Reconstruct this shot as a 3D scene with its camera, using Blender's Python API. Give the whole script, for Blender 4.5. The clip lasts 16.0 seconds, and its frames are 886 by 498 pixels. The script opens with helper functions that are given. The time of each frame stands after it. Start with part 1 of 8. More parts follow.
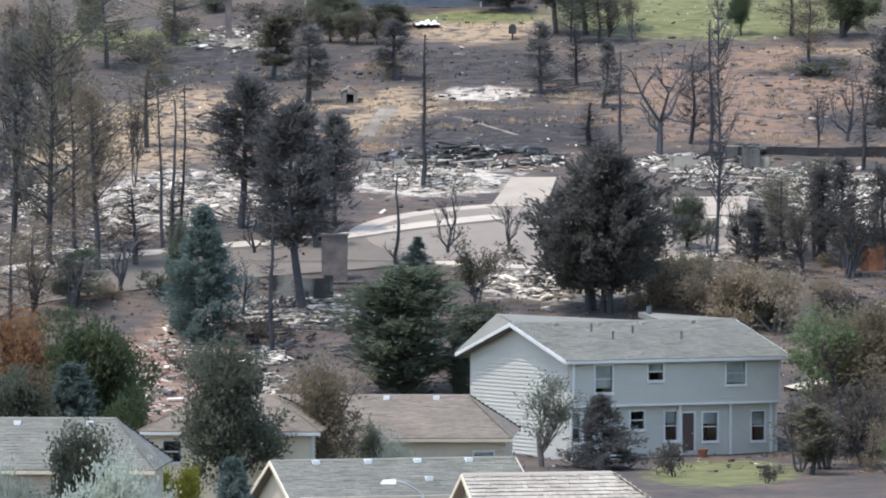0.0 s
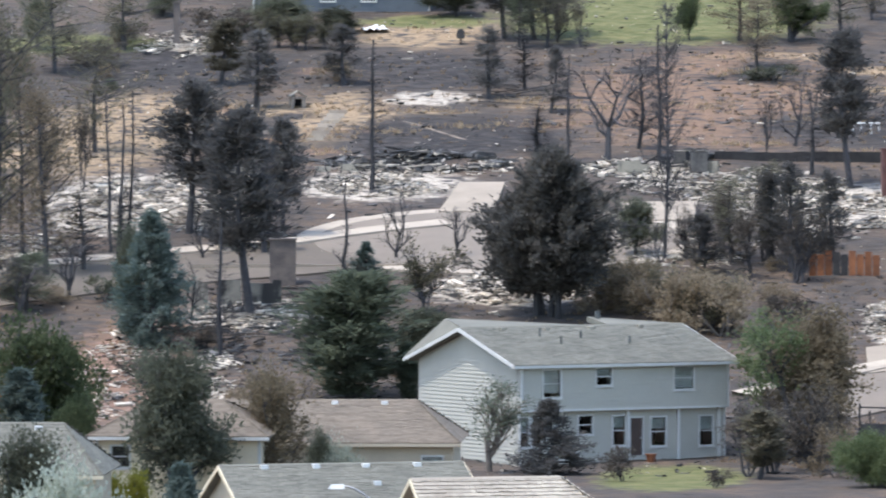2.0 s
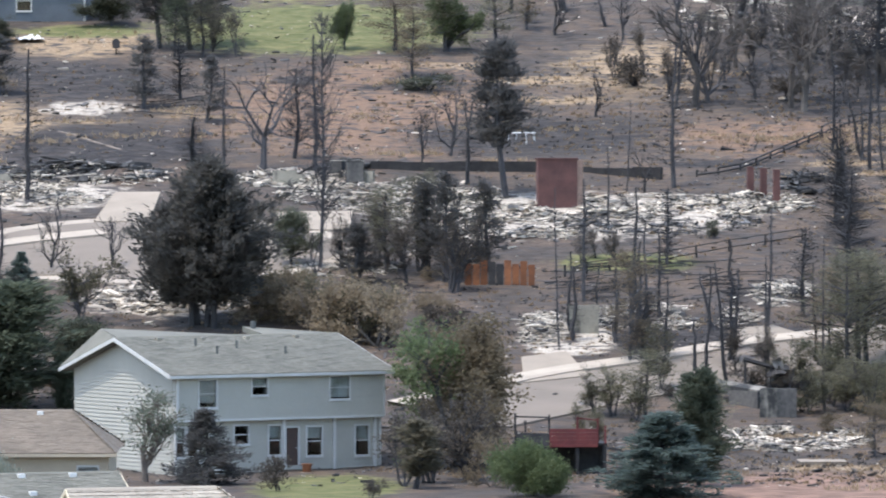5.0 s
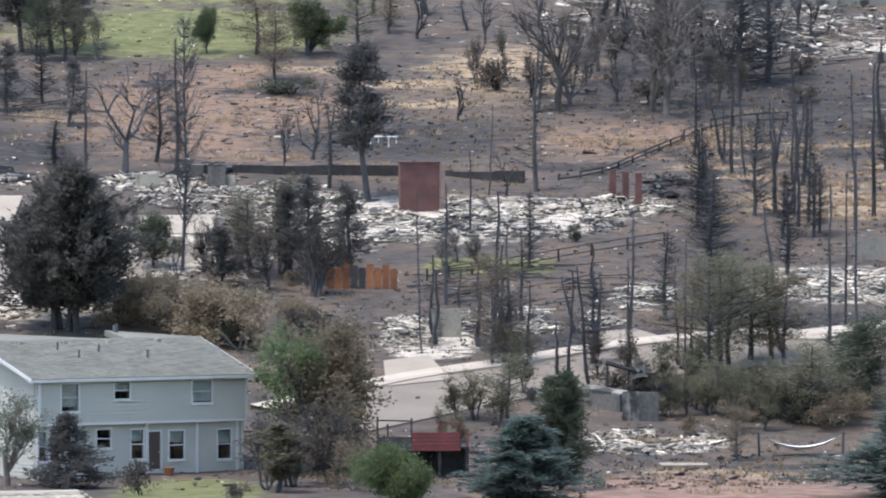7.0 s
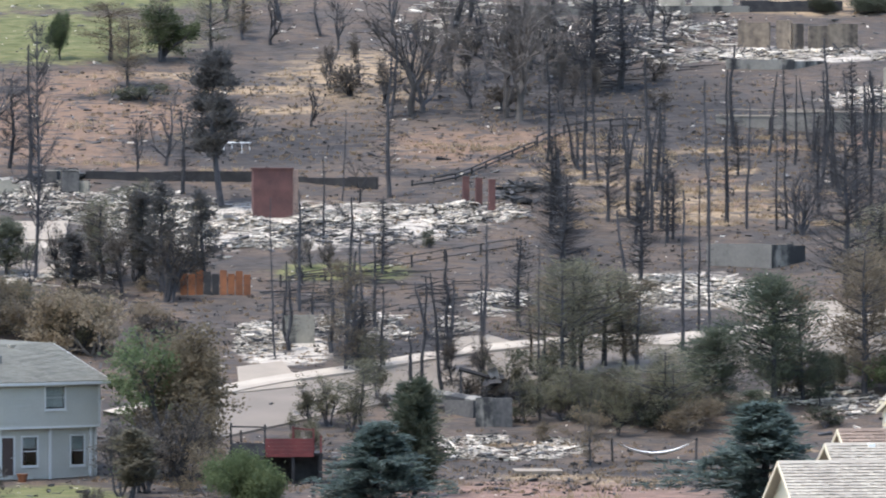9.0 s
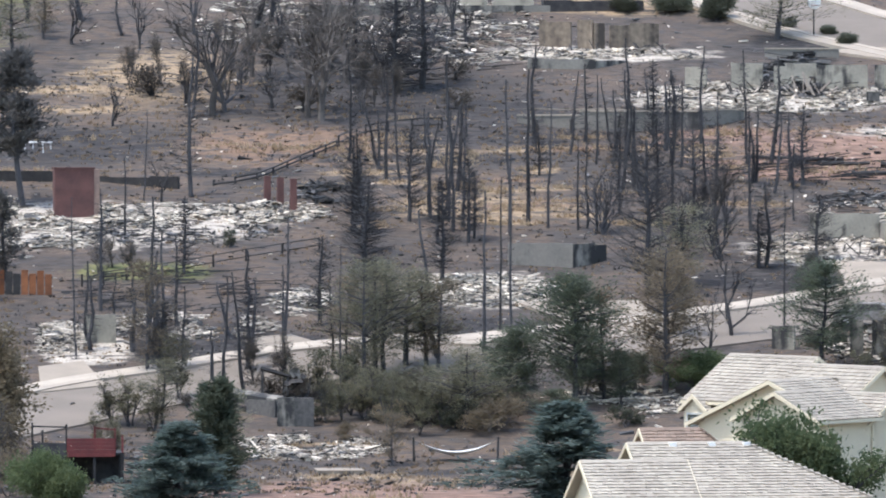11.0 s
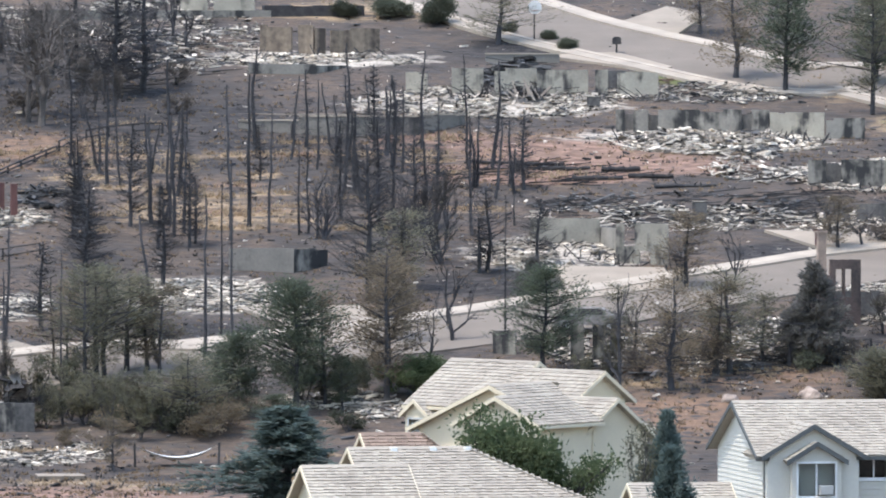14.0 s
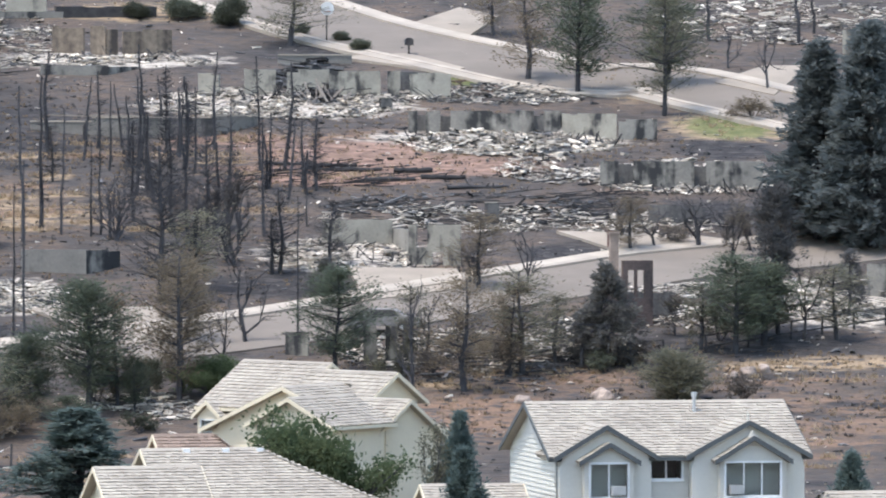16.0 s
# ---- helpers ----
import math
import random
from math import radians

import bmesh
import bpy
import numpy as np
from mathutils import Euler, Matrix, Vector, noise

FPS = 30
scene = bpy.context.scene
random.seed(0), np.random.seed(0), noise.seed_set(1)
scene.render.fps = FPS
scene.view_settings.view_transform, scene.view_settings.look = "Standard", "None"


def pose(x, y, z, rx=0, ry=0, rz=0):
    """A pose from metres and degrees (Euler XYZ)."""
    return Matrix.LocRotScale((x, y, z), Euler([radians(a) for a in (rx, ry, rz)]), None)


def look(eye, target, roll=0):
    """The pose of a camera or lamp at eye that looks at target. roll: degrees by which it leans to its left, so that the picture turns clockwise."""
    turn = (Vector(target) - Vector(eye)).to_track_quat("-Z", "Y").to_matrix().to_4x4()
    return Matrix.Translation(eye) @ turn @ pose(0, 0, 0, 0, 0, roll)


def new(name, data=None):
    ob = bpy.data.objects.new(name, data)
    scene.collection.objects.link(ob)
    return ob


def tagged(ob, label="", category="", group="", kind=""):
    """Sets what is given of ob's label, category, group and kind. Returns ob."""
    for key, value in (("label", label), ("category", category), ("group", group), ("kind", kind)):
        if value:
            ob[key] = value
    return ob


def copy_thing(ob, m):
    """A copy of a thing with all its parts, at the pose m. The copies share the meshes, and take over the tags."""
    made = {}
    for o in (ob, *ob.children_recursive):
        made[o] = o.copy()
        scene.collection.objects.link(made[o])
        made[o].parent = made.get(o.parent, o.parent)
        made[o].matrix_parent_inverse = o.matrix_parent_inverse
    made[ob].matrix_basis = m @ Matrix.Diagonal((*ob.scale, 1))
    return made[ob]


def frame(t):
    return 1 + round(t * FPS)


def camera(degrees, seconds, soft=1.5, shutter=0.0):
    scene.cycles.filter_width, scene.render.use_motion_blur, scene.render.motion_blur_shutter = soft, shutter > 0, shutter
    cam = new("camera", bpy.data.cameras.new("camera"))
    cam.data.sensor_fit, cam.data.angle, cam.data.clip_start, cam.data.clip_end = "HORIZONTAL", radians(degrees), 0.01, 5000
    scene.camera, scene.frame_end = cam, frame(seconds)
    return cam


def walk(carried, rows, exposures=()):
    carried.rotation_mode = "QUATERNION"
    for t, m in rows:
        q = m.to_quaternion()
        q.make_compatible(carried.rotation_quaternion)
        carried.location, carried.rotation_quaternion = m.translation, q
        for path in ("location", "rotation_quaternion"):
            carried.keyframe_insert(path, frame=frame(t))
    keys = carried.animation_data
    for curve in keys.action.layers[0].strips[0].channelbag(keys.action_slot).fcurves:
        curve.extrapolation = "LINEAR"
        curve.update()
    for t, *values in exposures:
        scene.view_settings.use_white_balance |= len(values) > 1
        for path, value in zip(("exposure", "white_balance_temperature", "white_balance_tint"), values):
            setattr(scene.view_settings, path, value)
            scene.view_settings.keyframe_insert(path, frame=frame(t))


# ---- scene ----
cam = camera(6.5, 16.0, soft=1.95, shutter=0.4)
walk(cam, [
    (0, pose(0, 0, 22, 88.5164, 0, 5.0133)),
    (0.5, pose(0, 0, 22, 88.5323, 0, 4.9485)),
    (1, pose(0, 0, 22, 88.5379, 0, 5.0576)),
    (1.5, pose(0, 0, 22, 88.5487, 0, 5.0775)),
    (2, pose(0, 0, 22, 88.5514, 0, 4.6332)),
    (2.5, pose(0, 0, 22, 88.5676, 0, 4.1572)),
    (3, pose(0, 0, 22, 88.5801, 0, 3.8117)),
    (3.5, pose(0, 0, 22, 88.5970, 0, 3.2698)),
    (4, pose(0, 0, 22, 88.6080, 0, 2.8148)),
    (4.5, pose(0, 0, 22, 88.6136, 0, 2.5064)),
    (5, pose(0, 0, 22, 88.6235, 0, 2.1044)),
    (5.2, pose(0, 0, 22, 88.6332, 0, 1.9357)),
    (7.3, pose(0, 0, 22, 88.6544, 0, 0.8847)),
    (7.5, pose(0, 0, 22, 88.6570, 0, 0.7235)),
    (8, pose(0, 0, 22, 88.6575, 0, 0.5167)),
    (8.5, pose(0, 0, 22, 88.6796, 0, 0.3338)),
    (9, pose(0, 0, 22, 88.6954, 0, 0.0154)),
    (9.5, pose(0, 0, 22, 88.7002, 0, -0.3974)),
    (9.7, pose(0, 0, 22, 88.6982, 0, -0.6156)),
    (11.8, pose(0, 0, 22, 88.6949, 0, -1.8260)),
    (12, pose(0, 0, 22, 88.7046, 0, -1.9704)),
    (12.5, pose(0, 0, 22, 88.7159, 0, -2.5292)),
    (13, pose(0, 0, 22, 88.7138, 0, -3.0401)),
    (13.5, pose(0, 0, 22, 88.7125, 0, -3.2986)),
    (14, pose(0, 0, 22, 88.7288, 0, -3.4917)),
    (14.5, pose(0, 0, 22, 88.7144, 0, -3.7064)),
    (15, pose(0, 0, 22, 88.7275, 0, -4.1357)),
    (15.5, pose(0, 0, 22, 88.7363, 0, -4.6520)),
    (16, pose(0, 0, 22, 88.7374, 0, -5.0157)),
])

# ---- light ----
SUN_WAY = Vector((-0.34, -0.17, 1.0)).normalized()
world = bpy.data.worlds.new("sky")
world.use_nodes = True
scene.world = world
sky = world.node_tree.nodes.new("ShaderNodeTexSky")
sky.sky_type = "NISHITA"
sky.sun_disc = False
sky.sun_elevation = math.asin(SUN_WAY.z)
sky.sun_rotation = math.atan2(SUN_WAY.x, SUN_WAY.y)
sky.air_density, sky.dust_density = 1.2, 1.6
background = world.node_tree.nodes["Background"]
background.inputs["Strength"].default_value = 0.15
world.node_tree.links.new(sky.outputs["Color"], background.inputs["Color"])
sun = new("sun", bpy.data.lights.new("sun", "SUN"))
sun.data.energy, sun.data.angle, sun.data.color = 1.4, radians(0.6), (1.0, 0.965, 0.925)
sun.matrix_world = look(SUN_WAY * 300, (0, 0, 0))
scene.view_settings.exposure = 1.37


# ---- materials ----
def shade(name, base, rough=0.85, other=None, scale=3.0, fine=40.0, bump=0.3, metal=0.0, vary=0.25, island=False, spec=0.3, stretch=None):
    """A matt material: two colours mixed by coarse and fine grain, a random tone for each piece, and fine relief."""
    m = bpy.data.materials.new(name)
    m.use_nodes = True
    n, l = m.node_tree.nodes, m.node_tree.links
    p = n["Principled BSDF"]
    p.inputs["Roughness"].default_value, p.inputs["Metallic"].default_value = rough, metal
    p.inputs["Specular IOR Level"].default_value = spec
    place = n.new("ShaderNodeNewGeometry")
    big, small = n.new("ShaderNodeTexNoise"), n.new("ShaderNodeTexNoise")
    big.inputs["Scale"].default_value, small.inputs["Scale"].default_value = scale, fine
    big.inputs["Detail"].default_value, small.inputs["Detail"].default_value = 6, 3
    if stretch:
        mapped = n.new("ShaderNodeMapping")
        mapped.inputs["Scale"].default_value = stretch
        l.new(place.outputs["Position"], mapped.inputs["Vector"])
        l.new(mapped.outputs["Vector"], big.inputs["Vector"])
    else:
        l.new(place.outputs["Position"], big.inputs["Vector"])
    l.new(place.outputs["Position"], small.inputs["Vector"])
    total = n.new("ShaderNodeMath")
    total.operation = "MULTIPLY_ADD"
    total.inputs[1].default_value = 0.45
    l.new(small.outputs["Fac"], total.inputs[0])
    l.new(big.outputs["Fac"], total.inputs[2])
    ramp = n.new("ShaderNodeMapRange")
    ramp.inputs["From Min"].default_value, ramp.inputs["From Max"].default_value = 0.52, 0.92
    l.new(total.outputs[0], ramp.inputs["Value"])
    mix = n.new("ShaderNodeMix")
    mix.data_type = "RGBA"
    dark = other or tuple(c * 0.6 for c in base)
    mix.inputs["A"].default_value, mix.inputs["B"].default_value = (*dark, 1), (*base, 1)
    l.new(ramp.outputs[0], mix.inputs["Factor"])
    tone = n.new("ShaderNodeHueSaturation")
    chance = n.new("ShaderNodeMapRange")
    chance.inputs["To Min"].default_value, chance.inputs["To Max"].default_value = 1 - vary, 1 + vary
    if island:
        l.new(place.outputs["Random Per Island"], chance.inputs["Value"])
    else:
        info = n.new("ShaderNodeObjectInfo")
        l.new(info.outputs["Random"], chance.inputs["Value"])
    l.new(chance.outputs[0], tone.inputs["Value"])
    l.new(mix.outputs["Result"], tone.inputs["Color"])
    l.new(tone.outputs["Color"], p.inputs["Base Color"])
    if bump:
        relief = n.new("ShaderNodeBump")
        relief.inputs["Strength"].default_value, relief.inputs["Distance"].default_value = bump, 0.04
        l.new(total.outputs[0], relief.inputs["Height"])
        l.new(relief.outputs["Normal"], p.inputs["Normal"])
    return m


def stained(name, base, other, soot, often):
    """Concrete with soot burnt into it in upright streaks and blots of uneven width."""
    m = shade(name, base, 0.9, other, 0.6, 6, 0.25, vary=0.1)
    n, l = m.node_tree.nodes, m.node_tree.links
    place, mapped = n.new("ShaderNodeNewGeometry"), n.new("ShaderNodeMapping")
    mapped.inputs["Scale"].default_value = (1, 1, 0.16)
    l.new(place.outputs["Position"], mapped.inputs["Vector"])
    streak, blot = n.new("ShaderNodeTexNoise"), n.new("ShaderNodeTexNoise")
    streak.inputs["Scale"].default_value, streak.inputs["Detail"].default_value = 0.75, 5
    blot.inputs["Scale"].default_value, blot.inputs["Detail"].default_value = 1.3, 5
    l.new(mapped.outputs["Vector"], streak.inputs["Vector"])
    l.new(place.outputs["Position"], blot.inputs["Vector"])
    total, ramp, mix = n.new("ShaderNodeMath"), n.new("ShaderNodeMapRange"), n.new("ShaderNodeMix")
    total.operation, total.inputs[1].default_value = "MULTIPLY_ADD", 0.35
    l.new(blot.outputs["Fac"], total.inputs[0])
    l.new(streak.outputs["Fac"], total.inputs[2])
    ramp.inputs["From Min"].default_value, ramp.inputs["From Max"].default_value = often + 0.14, often + 0.25
    l.new(total.outputs[0], ramp.inputs["Value"])
    mix.data_type = "RGBA"
    p = n["Principled BSDF"]
    l.new(p.inputs["Base Color"].links[0].from_socket, mix.inputs["A"])
    mix.inputs["B"].default_value = (*soot, 1)
    l.new(ramp.outputs[0], mix.inputs["Factor"])
    l.new(mix.outputs["Result"], p.inputs["Base Color"])
    return m


def leafy(name, base, other, vary=0.35, through_light=0.52):
    """Leaves: a random tone for each leaf between two colours, with some light let through."""
    m = bpy.data.materials.new(name)
    m.use_nodes = True
    n, l = m.node_tree.nodes, m.node_tree.links
    p = n["Principled BSDF"]
    p.inputs["Roughness"].default_value = 0.75
    p.inputs["Specular IOR Level"].default_value = 0.12
    place, info = n.new("ShaderNodeNewGeometry"), n.new("ShaderNodeObjectInfo")
    patch = n.new("ShaderNodeTexNoise")
    patch.inputs["Scale"].default_value = 0.7
    l.new(place.outputs["Position"], patch.inputs["Vector"])
    total = n.new("ShaderNodeMath")
    total.operation = "MULTIPLY_ADD"
    total.inputs[1].default_value = 0.35
    l.new(place.outputs["Random Per Island"], total.inputs[0])
    l.new(patch.outputs["Fac"], total.inputs[2])
    ramp = n.new("ShaderNodeMapRange")
    ramp.inputs["From Min"].default_value, ramp.inputs["From Max"].default_value = 0.4, 0.95
    l.new(total.outputs[0], ramp.inputs["Value"])
    mix = n.new("ShaderNodeMix")
    mix.data_type = "RGBA"
    mix.inputs["A"].default_value, mix.inputs["B"].default_value = (*base, 1), (*other, 1)
    l.new(ramp.outputs[0], mix.inputs["Factor"])
    tone = n.new("ShaderNodeHueSaturation")
    chance = n.new("ShaderNodeMapRange")
    chance.inputs["To Min"].default_value, chance.inputs["To Max"].default_value = 1 - vary, 1 + vary
    l.new(info.outputs["Random"], chance.inputs["Value"])
    l.new(chance.outputs[0], tone.inputs["Value"])
    l.new(mix.outputs["Result"], tone.inputs["Color"])
    l.new(tone.outputs["Color"], p.inputs["Base Color"])
    glow = n.new("ShaderNodeBsdfTranslucent")
    l.new(tone.outputs["Color"], glow.inputs["Color"])
    both = n.new("ShaderNodeMixShader")
    both.inputs["Fac"].default_value = through_light
    l.new(p.outputs["BSDF"], both.inputs[1])
    l.new(glow.outputs["BSDF"], both.inputs[2])
    l.new(both.outputs["Shader"], n["Material Output"].inputs["Surface"])
    return m


def glass(name):
    m = bpy.data.materials.new(name)
    m.use_nodes = True
    p = m.node_tree.nodes["Principled BSDF"]
    p.inputs["Base Color"].default_value = (0.8, 0.85, 0.85, 1)
    p.inputs["Transmission Weight"].default_value = 1.0
    p.inputs["Roughness"].default_value, p.inputs["IOR"].default_value = 0.03, 1.45
    return m


def earth(name):
    """The hillside: charred soil, broken up by the covers laid on its vertices (lawn, dry grass, ash, red earth)."""
    m = bpy.data.materials.new(name)
    m.use_nodes = True
    n, l = m.node_tree.nodes, m.node_tree.links
    p = n["Principled BSDF"]
    p.inputs["Roughness"].default_value, p.inputs["Specular IOR Level"].default_value = 0.95, 0.15
    place = n.new("ShaderNodeNewGeometry")

    def noise_of(scale, detail=6, stretch=None):
        t = n.new("ShaderNodeTexNoise")
        t.inputs["Scale"].default_value, t.inputs["Detail"].default_value = scale, detail
        if stretch:
            mp = n.new("ShaderNodeMapping")
            mp.inputs["Scale"].default_value = stretch
            l.new(place.outputs["Position"], mp.inputs["Vector"])
            l.new(mp.outputs["Vector"], t.inputs["Vector"])
        else:
            l.new(place.outputs["Position"], t.inputs["Vector"])
        return t.outputs["Fac"]

    def mixed(fac, a, b):
        x = n.new("ShaderNodeMix")
        x.data_type = "RGBA"
        l.new(fac, x.inputs["Factor"])
        for key, value in (("A", a), ("B", b)):
            if isinstance(value, tuple):
                x.inputs[key].default_value = (*value, 1)
            else:
                l.new(value, x.inputs[key])
        return x.outputs["Result"]

    def spread(value, low, high):
        r = n.new("ShaderNodeMapRange")
        r.inputs["From Min"].default_value, r.inputs["From Max"].default_value = low, high
        l.new(value, r.inputs["Value"])
        return r.outputs[0]

    def masked(name_of, grain, edge=0.22):
        a = n.new("ShaderNodeAttribute")
        a.attribute_name = name_of
        x = n.new("ShaderNodeMath")
        x.operation = "ADD"
        l.new(a.outputs["Fac"], x.inputs[0])
        l.new(grain, x.inputs[1])
        return spread(x.outputs[0], 0.95 - edge, 0.95 + edge)

    wide, mid, fine = noise_of(0.16, 8), noise_of(0.9, 8), noise_of(6.0, 5)
    rows = noise_of(0.45, 8, (0.6, 1.3, 1.0))
    specks = noise_of(1.5, 10, (0.6, 1.0, 1.0))
    straw = noise_of(1.1, 10, (0.55, 1.2, 1.0))
    black = mixed(spread(mid, 0.35, 0.7), (0.045, 0.04, 0.037), (0.1, 0.083, 0.071))
    brown = mixed(spread(fine, 0.3, 0.7), (0.08, 0.062, 0.05), (0.155, 0.115, 0.087))
    soil = mixed(spread(wide, 0.42, 0.62), black, brown)
    dry = mixed(spread(fine, 0.3, 0.7), (0.215, 0.155, 0.1), (0.365, 0.272, 0.175))
    red = mixed(spread(fine, 0.3, 0.7), (0.135, 0.088, 0.064), (0.245, 0.16, 0.108))
    ash = mixed(spread(fine, 0.3, 0.7), (0.24, 0.215, 0.185), (0.6, 0.53, 0.44))
    lawn = mixed(spread(mid, 0.35, 0.7), (0.092, 0.104, 0.042), (0.178, 0.168, 0.08))
    clay = mixed(spread(specks, 0.35, 0.65), (0.13, 0.086, 0.067), (0.29, 0.187, 0.142))
    # burnt ground; some of its patches paint cast shadows
    char_and_shade = mixed(spread(fine, 0.35, 0.7), (0.024, 0.023, 0.024), (0.055, 0.05, 0.048))
    colour = mixed(masked("dry", rows), soil, dry)
    colour = mixed(masked("red", rows), colour, red)
    colour = mixed(masked("char_and_shade", mid), colour, char_and_shade)
    colour = mixed(masked("ash", mid, 0.15), colour, ash)
    bare = mixed(spread(straw, 0.52, 0.66), colour, (0.195, 0.143, 0.1))
    dust = n.new("ShaderNodeMath")
    dust.operation, dust.use_clamp = "MULTIPLY", True
    dust.inputs[1].default_value = 0.42
    l.new(masked("open", straw, 0.4), dust.inputs[0])
    colour = mixed(dust.outputs[0], colour, bare)
    colour = mixed(spread(specks, 0.5, 0.62), colour, (0.07, 0.063, 0.06))
    colour = mixed(masked("clay", mid, 0.2), colour, clay)
    colour = mixed(masked("lawn", mid, 0.15), colour, lawn)
    l.new(colour, p.inputs["Base Color"])
    relief = n.new("ShaderNodeBump")
    relief.inputs["Strength"].default_value, relief.inputs["Distance"].default_value = 0.9, 0.3
    l.new(specks, relief.inputs["Height"])
    l.new(relief.outputs["Normal"], p.inputs["Normal"])
    return m


EARTH = earth("burnt_hillside")
ASPHALT = shade("asphalt", (0.192, 0.161, 0.131), 0.9, (0.152, 0.128, 0.105), 0.3, 12, 0.15)
CONCRETE = shade("pale_concrete", (0.33, 0.278, 0.22), 0.9, (0.25, 0.212, 0.17), 0.35, 9, 0.2, vary=0.08)
KERB = shade("weathered_kerb_concrete", (0.42, 0.36, 0.29), 0.9, (0.32, 0.275, 0.225), 0.5, 9, 0.2, vary=0.08)
SCORCHED = stained("scorched_concrete", (0.38, 0.35, 0.285), (0.26, 0.24, 0.2), (0.05, 0.048, 0.048), 0.58)
SOOTED = stained("sooty_concrete", (0.29, 0.268, 0.228), (0.17, 0.158, 0.14), (0.04, 0.04, 0.04), 0.5)
WEATHERED = stained("weathered_grey_wall", (0.23, 0.212, 0.185), (0.15, 0.14, 0.125), (0.06, 0.058, 0.056), 0.62)
BOARDED = shade("scorched_brown_boards", (0.27, 0.215, 0.16), 0.9, (0.06, 0.05, 0.043), 1.1, 3, 0.4, vary=0.12, stretch=(1, 1, 0.08))
TAN_BRICK = shade("tan_brick", (0.33, 0.25, 0.2), 0.9, (0.2, 0.155, 0.125), 1.2, 9, 0.4, vary=0.12)
RUBBLE = shade("ash_and_rubble", (0.64, 0.565, 0.465), 0.9, (0.34, 0.3, 0.255), 0.4, 5, 0.4, vary=0.7, island=True)
DARK_RUBBLE = shade("charred_debris", (0.12, 0.115, 0.11), 0.9, (0.045, 0.045, 0.048), 0.7, 5, 0.4, vary=0.9, island=True)
RED_RUBBLE = shade("broken_red_brick", (0.29, 0.2, 0.16), 0.9, (0.16, 0.12, 0.1), 0.7, 5, 0.4, vary=0.6, island=True)
CHAR = shade("charred_wood", (0.058, 0.054, 0.053), 0.85, (0.025, 0.025, 0.027), 2, 20, 0.4, vary=0.3)
BLACKENED = shade("blackened_concrete", (0.15, 0.14, 0.13), 0.9, (0.05, 0.05, 0.05), 0.8, 5, 0.3, stretch=(1, 1, 0.3))
BARK = shade("scorched_bark", (0.068, 0.065, 0.068), 0.9, (0.036, 0.036, 0.04), 2, 15, 0.4, vary=0.35)
GREY_BARK = shade("fire_greyed_bark", (0.115, 0.1, 0.09), 0.9, (0.06, 0.054, 0.051), 2, 15, 0.4, vary=0.3)
PALE_BARK = shade("grey_bark", (0.2, 0.17, 0.145), 0.9, (0.1, 0.085, 0.075), 2, 15, 0.4, vary=0.2)
SIDING = shade("blue_grey_siding", (0.42, 0.41, 0.362), 0.75, (0.38, 0.37, 0.328), 0.6, 8, 0.05, vary=0.03)
TRIM = shade("white_trim", (0.56, 0.56, 0.54), 0.6, (0.5, 0.5, 0.48), 1, 9, 0.05, vary=0.03)
TAN = shade("tan_stucco", (0.5, 0.425, 0.32), 0.9, (0.43, 0.365, 0.28), 0.8, 12, 0.2, vary=0.05)
CREAM = shade("cream_siding", (0.69, 0.6, 0.44), 0.8, (0.63, 0.545, 0.4), 0.8, 9, 0.05, vary=0.05)
WHITE_SIDING = shade("white_siding", (0.58, 0.555, 0.49), 0.8, (0.52, 0.5, 0.44), 0.8, 9, 0.05, vary=0.05)
GREY_TRIM = shade("slate_grey_trim", (0.1, 0.108, 0.108), 0.7, (0.075, 0.082, 0.083), 1, 9, 0.05, vary=0.05)
GREY_SHINGLE = shade("grey_asphalt_shingle", (0.182, 0.178, 0.15), 0.9, (0.138, 0.136, 0.116), 0.8, 7, 0.2, vary=0.16, island=True)
TAN_SHINGLE = shade("tan_asphalt_shingle", (0.2, 0.165, 0.13), 0.9, (0.155, 0.13, 0.104), 0.5, 7, 0.2, vary=0.15, island=True)
SHAKE = shade("weathered_cedar_shake", (0.385, 0.345, 0.285), 0.9, (0.3, 0.265, 0.22), 0.5, 9, 0.3, vary=0.14, island=True)
BROWN_SHAKE = shade("brown_cedar_shake", (0.27, 0.2, 0.155), 0.9, (0.19, 0.14, 0.11), 0.6, 9, 0.3, vary=0.2, island=True)
GREY_BOX = shade("pale_grey_paint", (0.42, 0.42, 0.4), 0.6, (0.34, 0.34, 0.33), 2, 20, 0.1, vary=0.03)
METAL = shade("galvanised_metal", (0.7, 0.7, 0.7), 0.4, (0.5, 0.5, 0.5), 1, 9, 0.05, metal=0.7)
WHITE = shade("white_paint", (0.8, 0.8, 0.78), 0.6, (0.68, 0.68, 0.66), 1, 9, 0.1, vary=0.05)
BRICK = shade("red_brick", (0.13, 0.064, 0.057), 0.9, (0.085, 0.046, 0.043), 1.2, 9, 0.4, vary=0.12)
CHARRED_BRICK = shade("charred_red_brick", (0.16, 0.115, 0.098), 0.9, (0.055, 0.047, 0.045), 0.9, 7, 0.4, vary=0.12, stretch=(1, 1, 0.5))
GREY_BRICK = shade("sooty_brown_brick", (0.2, 0.165, 0.145), 0.9, (0.11, 0.095, 0.09), 1.2, 9, 0.4, vary=0.12)
RED_PAINT = shade("dark_red_boards", (0.17, 0.045, 0.042), 0.8, (0.1, 0.03, 0.03), 1.0, 9, 0.3, vary=0.12)
